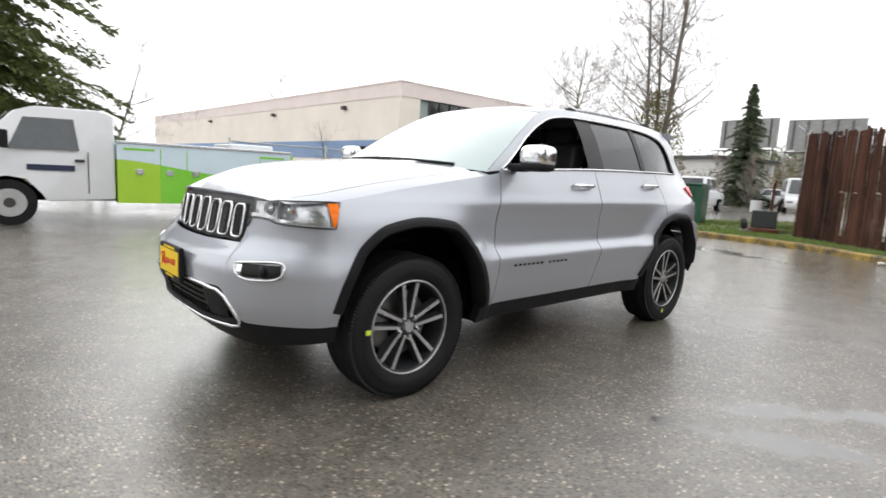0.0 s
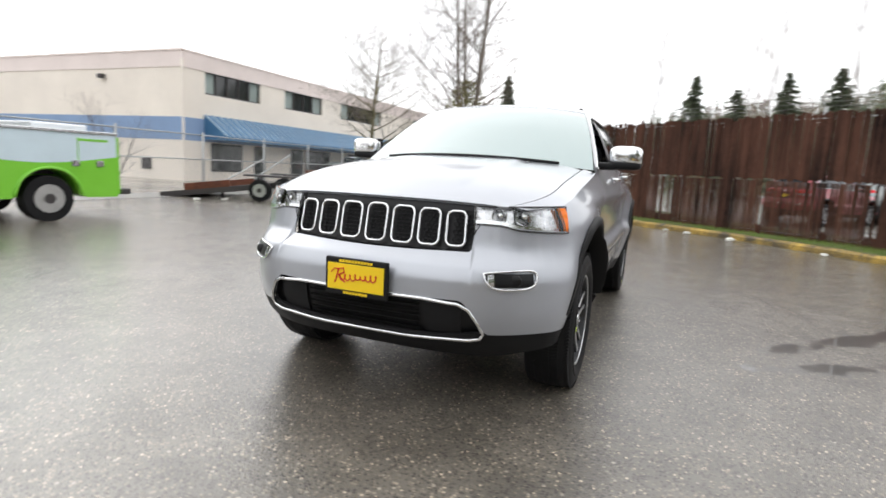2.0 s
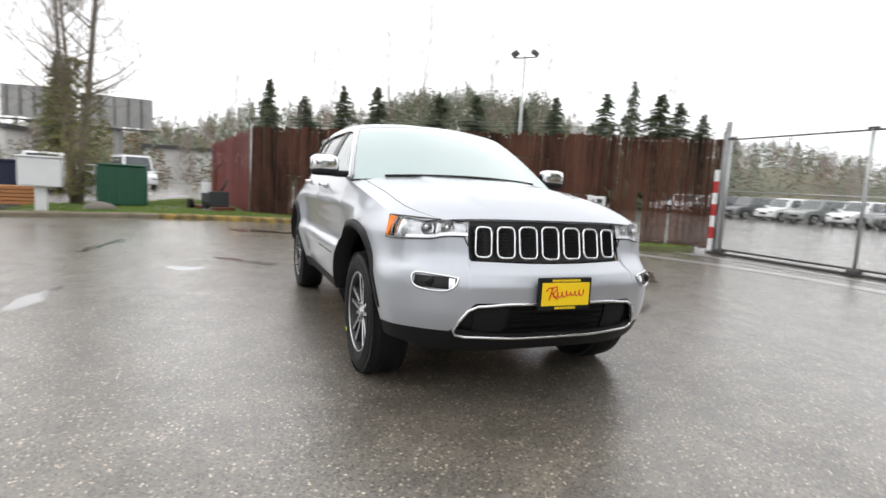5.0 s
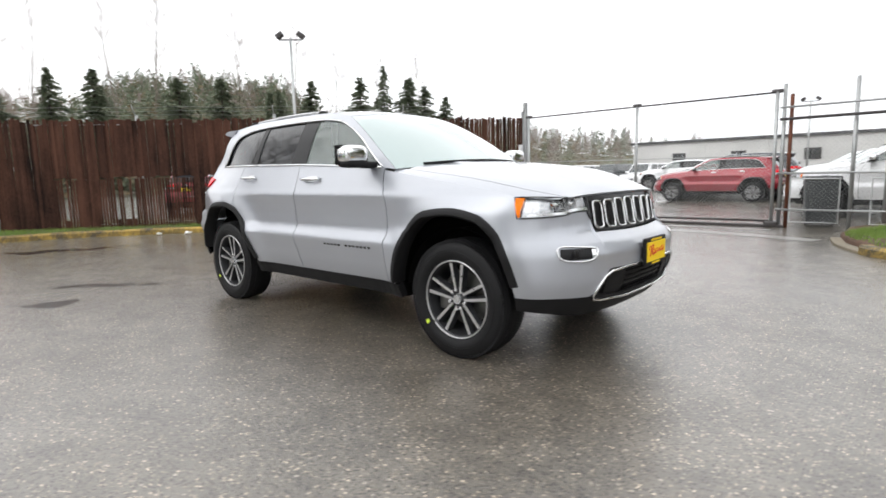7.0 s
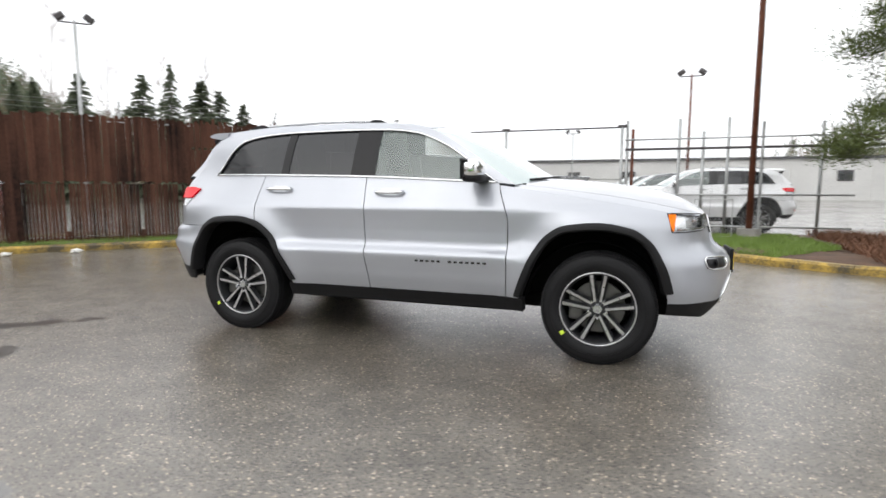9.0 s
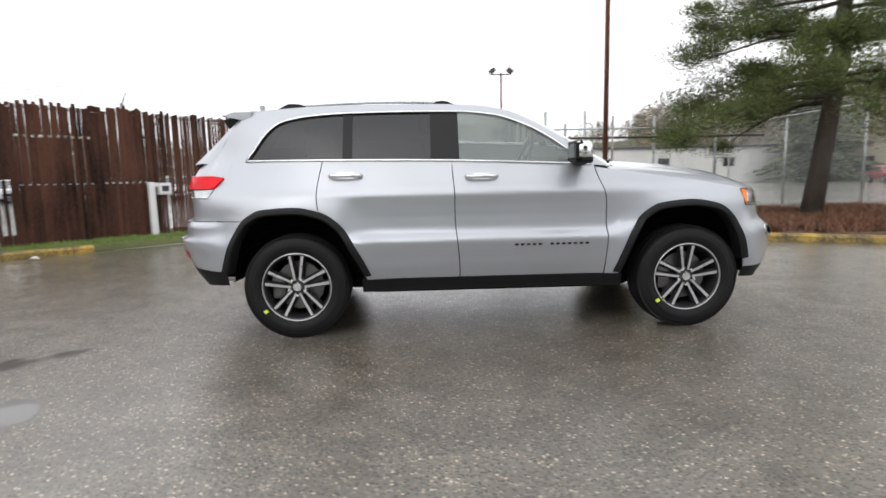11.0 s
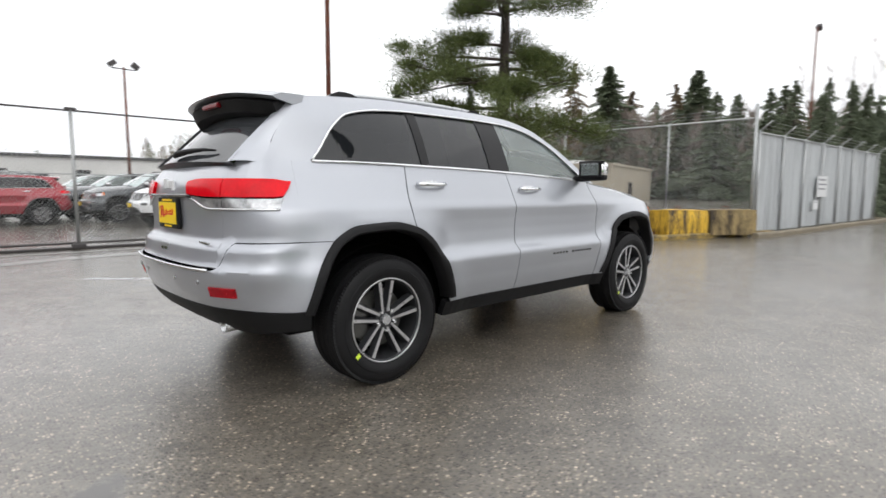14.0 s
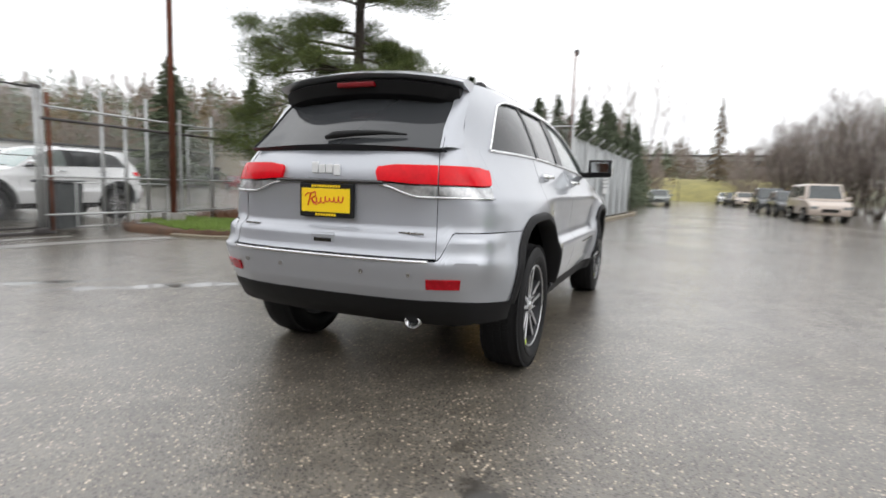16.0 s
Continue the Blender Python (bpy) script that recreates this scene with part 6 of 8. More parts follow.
def grey_fence():
    root = thing("slatted_chain_fence", label="chain-link fence closed with pale grey slats", category="fence")
    a, b, top = Vector((12.4, 1.35, 0)), Vector((24.6, 0.62, 0)), 2.75
    L, d = (b - a).length, (b - a).normalized()
    turn = math.degrees(math.atan2(d.y, d.x))
    bm = bmesh.new()
    box(bm, -0.034, 0.034, -0.004, 0.004, 0.1, top - 0.06)
    me = bpy.data.meshes.new("slat")
    bm.to_mesh(me)
    bm.free()
    me.materials.append(SLAT_GREY)
    rnd = random.Random(8)
    n = int(L / 0.072)
    for i in range(n):
        p = a + d * (L * (i + 0.5) / n)
        o = new("slat", me)
        o.parent = root
        o.matrix_basis = pose(p.x, p.y, rnd.uniform(-0.02, 0.02), 0, 0, turn + rnd.uniform(-6, 6))
    for i in range(8):
        p = a + d * (L * i / 7)
        bar("post", (p.x, p.y - 0.06, -0.1), (p.x, p.y - 0.06, top), 0.035, GALV, root)
        bar("wire_arm", (p.x, p.y - 0.06, top - 0.02), (p.x + 0.05, p.y - 0.32, top + 0.24), 0.018, GALV, root, 6)
    bar("top_rail", (a.x, a.y - 0.05, top - 0.05), (b.x, b.y - 0.05, top - 0.05), 0.022, GALV, root)
    for j in range(3):
        o = Vector((0.02 * j, -0.10 - 0.09 * j, top + 0.06 + 0.07 * j))
        part("barbed_wire", tubem([a + o, b + o], 0.005, 3), GALV, root)
    return root


grey_fence()


def fence_sign(x, y, z0, w, h, turn, bars):
    root = thing("fence_sign", (x, y, z0), turn, "small white sign board wired to a grey fence", "sign", "signs on the grey fence")
    part("board", boxm(-w / 2, w / 2, -0.012, 0.0, 0, h, 0.003), WHITE_PAINT, root)
    for i in range(bars):
        part("writing_bar", boxm(-w * 0.38, w * 0.38 * (1 if i % 2 else 0.7), -0.016, -0.012, h * (0.78 - 0.22 * i), h * (0.86 - 0.22 * i)), FENCE_INK, root)
    return root


fence_sign(17.55, 0.93, 1.02, 1.0, 0.66, -3.4, 3)
fence_sign(17.0, 0.965, 0.62, 0.5, 0.28, -3.4, 1)


def pipe_fence():
    root = thing("pipe_rail_fence", label="galvanised pipe and chain-link fence before a building", category="fence")
    pts = [(-3.0, -13.2), (-6.2, -13.2), (-9.4, -13.3), (-12.6, -13.5), (-15.8, -13.8), (-19, -14.1), (-22.4, -14.4), (-26, -14.8)]
    for x, y in pts:
        bar("post", (x, y, -0.1), (x, y, 1.95), 0.035, GALV, root)
    for (x0, y0), (x1, y1) in zip(pts, pts[1:]):
        for z in (1.85, 1.05):
            bar("rail", (x0, y0, z), (x1, y1, z), 0.02, GALV, root)
        wire_net("chain_link", (x0, y0, 0), (x1, y1, 0), 0.06, 1.84, root, pitch=0.08, r=0.0022)
    bar("brace", (-8.8, -11.4, 0.1), (-13.6, -13.0, 1.4), 0.025, GALV, root)
    bar("brace", (-7.4, -11.2, 0.1), (-11.6, -12.6, 1.2), 0.025, GALV, root)
    return root


pipe_fence()


# ---- concrete blocks on the mulch ----
def barrier_block(x, y, turn, length, mat, label, seed):
    bm = bmesh.new()
    box(bm, -length / 2, length / 2, -0.36, 0.36, 0, 0.62)
    bmesh.ops.subdivide_edges(bm, edges=bm.edges[:], cuts=7, use_grid_fill=True)
    for v in bm.verts:
        n = noise.noise_vector(v.co * 2.3 + Vector((seed * 5, 0, 0)))
        v.co += n * 0.022
        if v.co.z > 0.5:
            v.co.y *= 0.93
    ob = mesh_object("concrete_block", bm, mat, angle=40)
    root = thing("barrier_block", (x, y, 0.08), turn, label, "concrete block", "blocks along the kerb")
    ob.parent = root
    part("lifting_loop", tubem([(-0.1, 0, 0.58), (-0.08, 0, 0.70), (0.08, 0, 0.70), (0.1, 0, 0.58)], 0.012, 6), RUST, root)
    return root


barrier_block(8.0, 3.18, -26, 1.5, BLOCK_YELLOW, "peeling yellow painted concrete block", 1)
barrier_block(10.25, 2.42, -19, 1.35, BLOCK_YELLOW, "stained mossy yellow concrete block", 2)
barrier_block(11.55, 1.75, -34, 1.3, BLOCK_MOSS, "mossy brown concrete block at a fence corner", 3)


def rubble(x, y):
    rnd = random.Random(2)
    root = thing("rubble_heap", (x, y, 0.1), label="heap of broken pale concrete and tarpaulin", category="rubble")
    for i in range(9):
        bm = bmesh.new()
        bmesh.ops.create_icosphere(bm, subdivisions=1, radius=rnd.uniform(0.12, 0.3))
        for v in bm.verts:
            v.co += noise.noise_vector(v.co * 5 + Vector((i, 0, 0))) * 0.1
        bmesh.ops.translate(bm, verts=bm.verts, vec=(rnd.uniform(-0.8, 0.8), rnd.uniform(-0.4, 0.4), rnd.uniform(0.05, 0.45)))
        part("chunk", bm, WHITE_PAINT if i % 3 else ROCK, root)
    return root


rubble(11.2, 3.3)


# ---- things on the west verge ----
def mail_cluster():
    root = thing("mailbox_cluster", (-10.9, -5.75, 0.08), 8, "white metal mailbox cluster on a pedestal", "mailbox")
    part("pedestal", boxm(-0.12, 0.12, -0.12, 0.12, 0, 0.62, 0.02), WHITE_PAINT, root)
    part("cabinet", boxm(-0.26, 0.26, -0.42, 0.42, 0.62, 1.30, 0.02), WHITE_PAINT, root)
    for i in range(4):
        for j in range(3):
            d = part("door", boxm(0.26, 0.268, -0.40 + j * 0.27, -0.14 + j * 0.27, 0.65 + i * 0.16, 0.795 + i * 0.16, 0.003), WHITE_PAINT, root)
    part("hood", boxm(-0.29, 0.30, -0.45, 0.45, 1.30, 1.34, 0.015), WHITE_PAINT, root)
    return root


mail_cluster()


def dumpster():
    root = thing("dumpster", (-14.1, -4.55, 0.1), 10, "dark green ribbed rubbish container on grass", "dumpster")
    part("body", boxm(-0.5, 0.5, -0.62, 0.62, 0.05, 1.2, 0.03), GREEN_BIN, root)
    for y in (-0.62, -0.37, -0.12, 0.13, 0.38, 0.63):
        part("rib", boxm(0.5, 0.54, y - 0.03, y + 0.03, 0.1, 1.15, 0.01), GREEN_BIN, root)
    for y in (-0.4, 0.4):
        part("foot", boxm(-0.45, 0.45, y - 0.06, y + 0.06, 0.0, 0.06), DARK_BIN, root)
    bm = bmesh.new()
    vs = box(bm, -0.53, 0.55, -0.65, 0.65, 1.2, 1.26, 0.02)
    part("lid", bm, GREEN_BIN, root)
    return root


dumpster()


def boulder(x, y, r, seed):
    bm = bmesh.new()
    bmesh.ops.create_icosphere(bm, subdivisions=3, radius=r)
    for v in bm.verts:
        v.co += v.co.normalized() * (noise.noise(v.co * 1.6 / r * 0.4 + Vector((seed, 0, 0))) * 0.35 * r)
        v.co.z = max(v.co.z * 0.62, -r * 0.2)
    ob = mesh_object("boulder", bm, ROCK, angle=50)
    ob.location = (x, y, 0.12)
    return tagged(ob, "rough grey boulder on grass beside a kerb", "rock")


boulder(-11.9, -4.75, 0.42, 1)
boulder(-12.6, -2.1, 0.20, 2)
boulder(-12.9, -1.7, 0.17, 3)


def container():
    root = thing("skip_container", (-15.6, -8.6, 0), 15, "dark navy steel skip behind stacked lumber", "container")
    part("body", boxm(-1.0, 1.0, -1.5, 1.5, 0.15, 1.25, 0.02), NAVY, root)
    part("rim", boxm(-1.04, 1.04, -1.54, 1.54, 1.25, 1.33, 0.02), NAVY, root)
    for y in np.linspace(-1.3, 1.3, 6):
        part("rib", boxm(1.0, 1.05, y - 0.04, y + 0.04, 0.2, 1.25), NAVY, root)
    return root


container()


def lumber(x, y, turn):
    rnd = random.Random(6)
    root = thing("lumber_stack", (x, y, 0.03), turn, "stack of wet orange-brown boards on bearers", "lumber")
    for z in range(5):
        for j in range(6):
            off = rnd.uniform(-0.12, 0.12)
            part("board", boxm(-0.45 + j * 0.15, -0.32 + j * 0.15, -1.1 + off, 1.1 + off, 0.10 + z * 0.1, 0.185 + z * 0.1, 0.004), PLANKS_MAT, root)
    for yb in (-0.8, 0.8):
        part("bearer", boxm(-0.5, 0.5, yb - 0.05, yb + 0.05, 0, 0.1), PLANKS_MAT, root)
    return root


lumber(-13.2, -7.55, 10)


def machine():
    """A dark engine block and frame left on the grass by the fence corner."""
    root = thing("scrap_machine", (-13.4, -2.0, 0.1), 20, "dark rusty machine with a white tank on grass", "machine")
    part("skid", boxm(-0.9, 0.9, -0.35, 0.35, 0.02, 0.14, 0.02), RUST, root)
    part("engine", boxm(-0.25, 0.45, -0.28, 0.28, 0.14, 0.55, 0.06), DARK_BIN, root)
    part("tank", tubem([(0.0, -0.2, 0.54), (0.0, -0.2, 0.86)], 0.15, 18), WHITE_PAINT, root, "white cylindrical tank", angle=40)
    part("radiator", boxm(0.45, 0.55, -0.3, 0.3, 0.14, 0.60, 0.02), DARK_BIN, root)
    part("mast", tubem([(-0.4, 0.2, 0.1), (-0.35, 0.2, 1.25), (0.1, 0.2, 1.42)], 0.035, 8), RUST, root)
    part("hose", tubem([(0.3, 0.2, 0.7), (0.1, 0.4, 0.95), (-0.3, 0.35, 0.6), (-0.8, 0.3, 0.15)], 0.03, 6), DARK_BIN, root, smooth=True)
    for x in (-0.7, 0.7):
        part("wheel", tubem([(x, -0.5, 0.16), (x, -0.38, 0.16)], 0.16, 18), RUBBER, root)
    return root


machine()


def letter_post():
    root = thing("keypad_post", (-6.05, 6.5, 0.08), 45, "white painted post with a keypad box", "post")
    part("post", boxm(-0.06, 0.06, -0.06, 0.06, 0, 1.12, 0.01), WHITE_PAINT, root)
    part("arm", boxm(-0.05, 0.28, -0.05, 0.05, 1.02, 1.10, 0.01), WHITE_PAINT, root)
    b = part("box", boxm(0.12, 0.36, -0.11, 0.11, 0.86, 1.10, 0.02), WHITE_PAINT, root)
    part("keypad", boxm(0.17, 0.30, -0.118, -0.11, 0.93, 1.04), DARK_BIN, b)
    return root


letter_post()


def litter(x, y, s, seed):
    bm = bmesh.new()
    bmesh.ops.create_icosphere(bm, subdivisions=2, radius=s)
    for v in bm.verts:
        v.co += noise.noise_vector(v.co * 20 + Vector((seed, 0, 0))) * s * 0.7
        v.co.z = max(v.co.z * 0.45, -s * 0.3)
    ob = mesh_object("litter", bm, LITTER)
    ob.location = (x, y, 0.03)
    return tagged(ob, "crumpled white paper litter by the kerb", "litter", "litter by the kerb")


for n_, (x, y) in enumerate(((-9.15, 1.3), (-8.7, 1.75), (-8.05, 2.55), (-6.7, 3.9), (-6.9, -9.9), (-6.3, -10.3))):
    litter(x, y, 0.06 + 0.015 * (n_ % 3), n_)


# ---- lamp posts, billboards ----
def flood_lamp(x, y, h, label, mat=GALV, arms=2, turn=0):
    root = thing("flood_lamp", (x, y, 0), turn, label, "lamp post", "lot lamps")
    part("pole", tube(bmesh.new(), [(0, 0, 0), (0, 0, h)], 0.09, 10, taper=[1, 0.7]), mat, root, smooth=True)
    part("crossbar", tubem([(-0.6, 0, h - 0.1), (0.6, 0, h - 0.1)], 0.035, 6), FRAME_DARK, root)
    for s in ((-1, 1) if arms == 2 else (1,)):
        bm = bmesh.new()
        vs = box(bm, -0.20, 0.20, -0.17, 0.17, -0.13, 0.13, 0.04, m=Matrix.Translation((0.55 * s, 0, h + 0.12)) @ Matrix.Rotation(radians(35 * s), 4, "Y"))
        part("lamp_head", bm, FRAME_DARK, root)
    return root


flood_lamp(-21.8, 13.4, 8.5, "tall grey pole with two dark floodlights", turn=45)
flood_lamp(4.6, 29.8, 7.6, "rust-brown pole with two floodlights in the car lot", RUST)
flood_lamp(-4.4, 54.0, 6.9, "grey pole with two floodlights before a warehouse")
flood_lamp(38.0, 6.1, 11.5, "tall rust-brown pole with one floodlight by trees", RUST, 1)


def billboard(x, y, z, turn, w, h, label):
    root = thing("billboard", (x, y, 0), turn, label, "billboard")
    part("panel", boxm(-0.15, 0.15, -w / 2, w / 2, z, z + h), BILLBOARD_MAT, root)
    for i in range(int(w / 1.2)):
        part("brace", boxm(0.15, 0.26, -w / 2 + 0.5 + i * 1.2, -w / 2 + 0.6 + i * 1.2, z + 0.1, z + h - 0.1), FRAME_DARK, root)
    part("catwalk", boxm(0.1, 0.9, -w / 2, w / 2, z - 0.35, z - 0.25), FRAME_DARK, root)
    part("column", tubem([(0, 0, 0), (0, 0, z)], 0.42, 14), BILLBOARD_MAT, root)
    return root


billboard(-60.5, -11.8, 5.6, 4, 6.4, 3.0, "grey steel back of a billboard on a column")
billboard(-60.0, -18.6, 5.8, -10, 6.0, 3.0, "grey steel back of a billboard on a column")

# ---- trees ----
def bare_tree(name, x, y, h, seed, label, mat=BARK_PALE, r=0.12, stems=1, crown=0.28, start=0.25, n=24, rise=0.55, twigs=2500, levels=3, fan=0.0, fine=0.0035, out=0.9):
    """A leafless tree: straight tapering stems, boughs that curve upwards, and fine twigs."""
    rnd = random.Random(seed)
    root = thing(name, (x, y, 0), rnd.uniform(0, 360), label, "tree")
    wood = bmesh.new()
    tips = []

    def limb(p, d, length, rad, level, up):
        m = 7 if level == 0 else 4
        pts, q = [p], p.copy()
        for i in range(m):
            d = (d + Vector((rnd.uniform(-1, 1), rnd.uniform(-1, 1), rnd.uniform(-0.4, 0.4))) * (0.035 if level == 0 else 0.10) + Vector((0, 0, up / m))).normalized()
            q = q + d * (length / m)
            pts.append(q.copy())
        tube(wood, pts, rad, (8, 5, 4, 3)[min(level, 3)], taper=[1 - 0.88 * (i / m) for i in range(m + 1)])
        if level >= 1:
            tips.extend((pts[i], d) for i in range(1, m + 1))
        if level == 0:
            tips.extend((pts[i], d) for i in range(m - 2, m + 1))
        if level >= levels:
            return
        count = n if level == 0 else max(3, int(2 + length * 2.4 / (h / 10)))
        for c in range(count):
            t = start + (0.97 - start) * (c + rnd.random()) / count if level == 0 else rnd.uniform(0.22, 0.98)
            i = min(int(t * m), m - 1)
            b = pts[i].lerp(pts[i + 1], t * m - i)
            axis = (pts[i + 1] - pts[i]).normalized()
            side = axis.cross(Vector((rnd.uniform(-1, 1), rnd.uniform(-1, 1), rnd.uniform(-1, 1)))).normalized()
            nd = (axis * 0.55 + side * out + Vector((0, 0, 0.12))).normalized()
            if level == 0:
                shape = math.sin(min((t - start) / (1 - start) * 0.75 + 0.28, 1) * math.pi) ** 0.8
                ln = crown * h * shape * rnd.uniform(0.65, 1.15) + 0.03 * h
            else:
                ln = length * rnd.uniform(0.32, 0.55)
            limb(b, nd, ln, max(rad * (1 - 0.85 * t) * rnd.uniform(0.30, 0.48), 0.005 * h / 10), level + 1, rise)

    for s in range(stems):
        a = 6.28 * s / stems + rnd.uniform(-0.4, 0.4)
        k = fan * (stems > 1)
        d = Vector((math.cos(a) * k, math.sin(a) * k, 1)).normalized()
        off = 0.10 * (stems > 1)
        limb(Vector((off * math.cos(a), off * math.sin(a), -0.05)), d, h * (1.0 if s == 0 else rnd.uniform(0.78, 0.95)), r * (1 if s == 0 else 0.75), 0, 0.15 * k)
    part("trunk", wood, mat, root, smooth=True)
    verts, faces = [], []
    f = fine * h / 8
    for i in range(twigs):
        p, d0 = rnd.choice(tips)
        d = d0 * 0.9 + Vector((rnd.uniform(-1, 1), rnd.uniform(-1, 1), rnd.uniform(-0.4, 0.9))) * 0.75
        d = d.normalized() * rnd.uniform(0.25, 0.8) * h / 11
        w = Vector((-d.y, d.x, 0.01)).normalized() * f
        e = d.cross(w).normalized() * f
        k = len(verts)
        verts += [tuple(p + w), tuple(p - w), tuple(p + e), tuple(p + d)]
        faces += [(k, k + 1, k + 3), (k + 1, k + 2, k + 3), (k + 2, k, k + 3)]
    me = bpy.data.meshes.new("twig_crown")
    me.from_pydata(verts, [], faces)
    me.materials.append(TWIG)
    o = new("twig_crown", me)
    o.parent = root
    o["kind"] = "stuff"
    return root


def sprays(verts, faces, gen, c, size, n, flat=0.5, length=0.16, width=0.022, up=0.25):
    """Needle sprays round a point: many narrow leaves pointing outwards."""
    o = gen.normal(size=(n, 3)) * (1, 1, flat) * size * 0.5
    d = 0.7 * o / np.linalg.norm(o, axis=1, keepdims=True) + gen.uniform((-0.6, -0.6, 0.6 * (up - 0.3)), (0.6, 0.6, 0.6 * (up + 0.6)), (n, 3))
    d *= length * gen.uniform(0.6, 1.3, (n, 1)) / np.linalg.norm(d, axis=1, keepdims=True)
    s = np.cross(d, gen.uniform(-1, 1, (n, 3)))
    s *= width / np.maximum(np.linalg.norm(s, axis=1, keepdims=True), 1e-6)
    p = np.array(c) + o
    k = len(verts)
    verts.extend(np.stack((p - d * 0.3, p + s + d * 0.3, p + d, p - s + d * 0.3), 1).reshape(-1, 3).tolist())
    faces.extend((k + 4 * q, k + 4 * q + 1, k + 4 * q + 2, k + 4 * q + 3) for q in range(n))


def pine():
    rnd = random.Random(12)
    gen = np.random.default_rng(12)
    root = thing("pine_tree", (8.25, 6.5, 0.1), label="tall dark green pine with uneven drooping boughs", category="tree")
    wood = bmesh.new()
    trunk = [Vector(p) for p in ((-0.35, 0.1, -0.1), (-0.22, 0.05, 1.2), (0.0, 0, 3.2), (0.10, 0.05, 5.5), (0.05, 0, 8.0), (0.0, 0, 10.5))]
    tube(wood, trunk, 0.20, 12, taper=[1.15, 0.95, 0.82, 0.62, 0.42, 0.12])
    verts, faces = [], []
    # boughs: height, bearing in degrees, reach, lift at the tip
    boughs = []
    for i in range(26):
        z = 2.9 + 7.2 * (i / 25) ** 0.95 + rnd.uniform(-0.3, 0.3)
        reach = (2.5 if z < 7.2 else 2.5 * (11.0 - z) / 3.8) * rnd.uniform(0.45, 1.15)
        boughs.append((z, math.degrees(i * 2.399) + rnd.uniform(-30, 30), reach, rnd.uniform(-0.12, 0.30)))
    boughs += [(2.9, 150, 3.2, -0.28), (2.6, 168, 2.9, -0.26), (3.3, 138, 2.9, -0.22), (2.9, 195, 3.0, -0.3), (2.5, 118, 2.8, -0.3), (3.4, 225, 2.6, -0.25), (2.6, 262, 2.2, -0.35), (3.0, 300, 2.4, -0.2), (3.9, 172, 2.8, -0.15), (4.6, 130, 2.7, 0.1), (5.6, 210, 2.9, 0.16), (6.4, 250, 2.6, 0.2), (6.9, 150, 2.7, 0.12)]

    def tuft(q, size):
        sprays(verts, faces, gen, q, size, int(400 * size / 0.4), 0.6, 0.075, 0.0085, 0.75)

    for i in range(5):
        boughs.append((3.0 + 2.2 * rnd.random(), 72 * i + rnd.uniform(-20, 20), rnd.uniform(1.1, 2.3), rnd.uniform(-0.25, 0.1)))
    for z, deg, reach, lift in boughs:
        a = radians(deg)
        d = Vector((math.cos(a), math.sin(a), 0))
        side = Vector((-d.y, d.x, 0))
        bend = rnd.uniform(-0.25, 0.25)
        base = Vector((0.0, 0, z))
        pts = [base + d * reach * u + side * bend * reach * u * u + Vector((0, 0, lift * reach * u * u + 0.05 * math.sin(u * 5))) for u in (0, 0.25, 0.5, 0.75, 1.0)]
        tube(wood, pts, 0.055 * (1.2 - 0.06 * z), 5, taper=[1, 0.78, 0.55, 0.35, 0.15])
        for u in np.linspace(0.34, 1.0, 6):
            j = min(int(u * 4), 3)
            c = pts[j].lerp(pts[j + 1], u * 4 - j)
            for sh in (-1, 1):
                if rnd.random() < 0.26:
                    continue
                ln = reach * rnd.uniform(0.14, 0.34) * (1.15 - 0.6 * u)
                q = c + side * sh * ln + d * ln * rnd.uniform(0.1, 0.7) + Vector((0, 0, rnd.uniform(-0.10, 0.28)))
                tube(wood, [c, c.lerp(q, 0.6) + Vector((0, 0, -0.03)), q], 0.014, 3)
                tuft(q, rnd.uniform(0.26, 0.46))
                if rnd.random() < 0.55:
                    tuft(c.lerp(q, 0.5) + Vector((0, 0, rnd.uniform(0.0, 0.14))), rnd.uniform(0.2, 0.34))
        tuft(pts[-1], 0.42)
    part("trunk", wood, BARK, root, smooth=True)
    me = bpy.data.meshes.new("crown")
    me.from_pydata(verts, [], faces)
    me.materials.append(NEEDLE)
    o = new("crown", me)
    o.parent = root
    o["kind"] = "stuff"
    return root


pine()


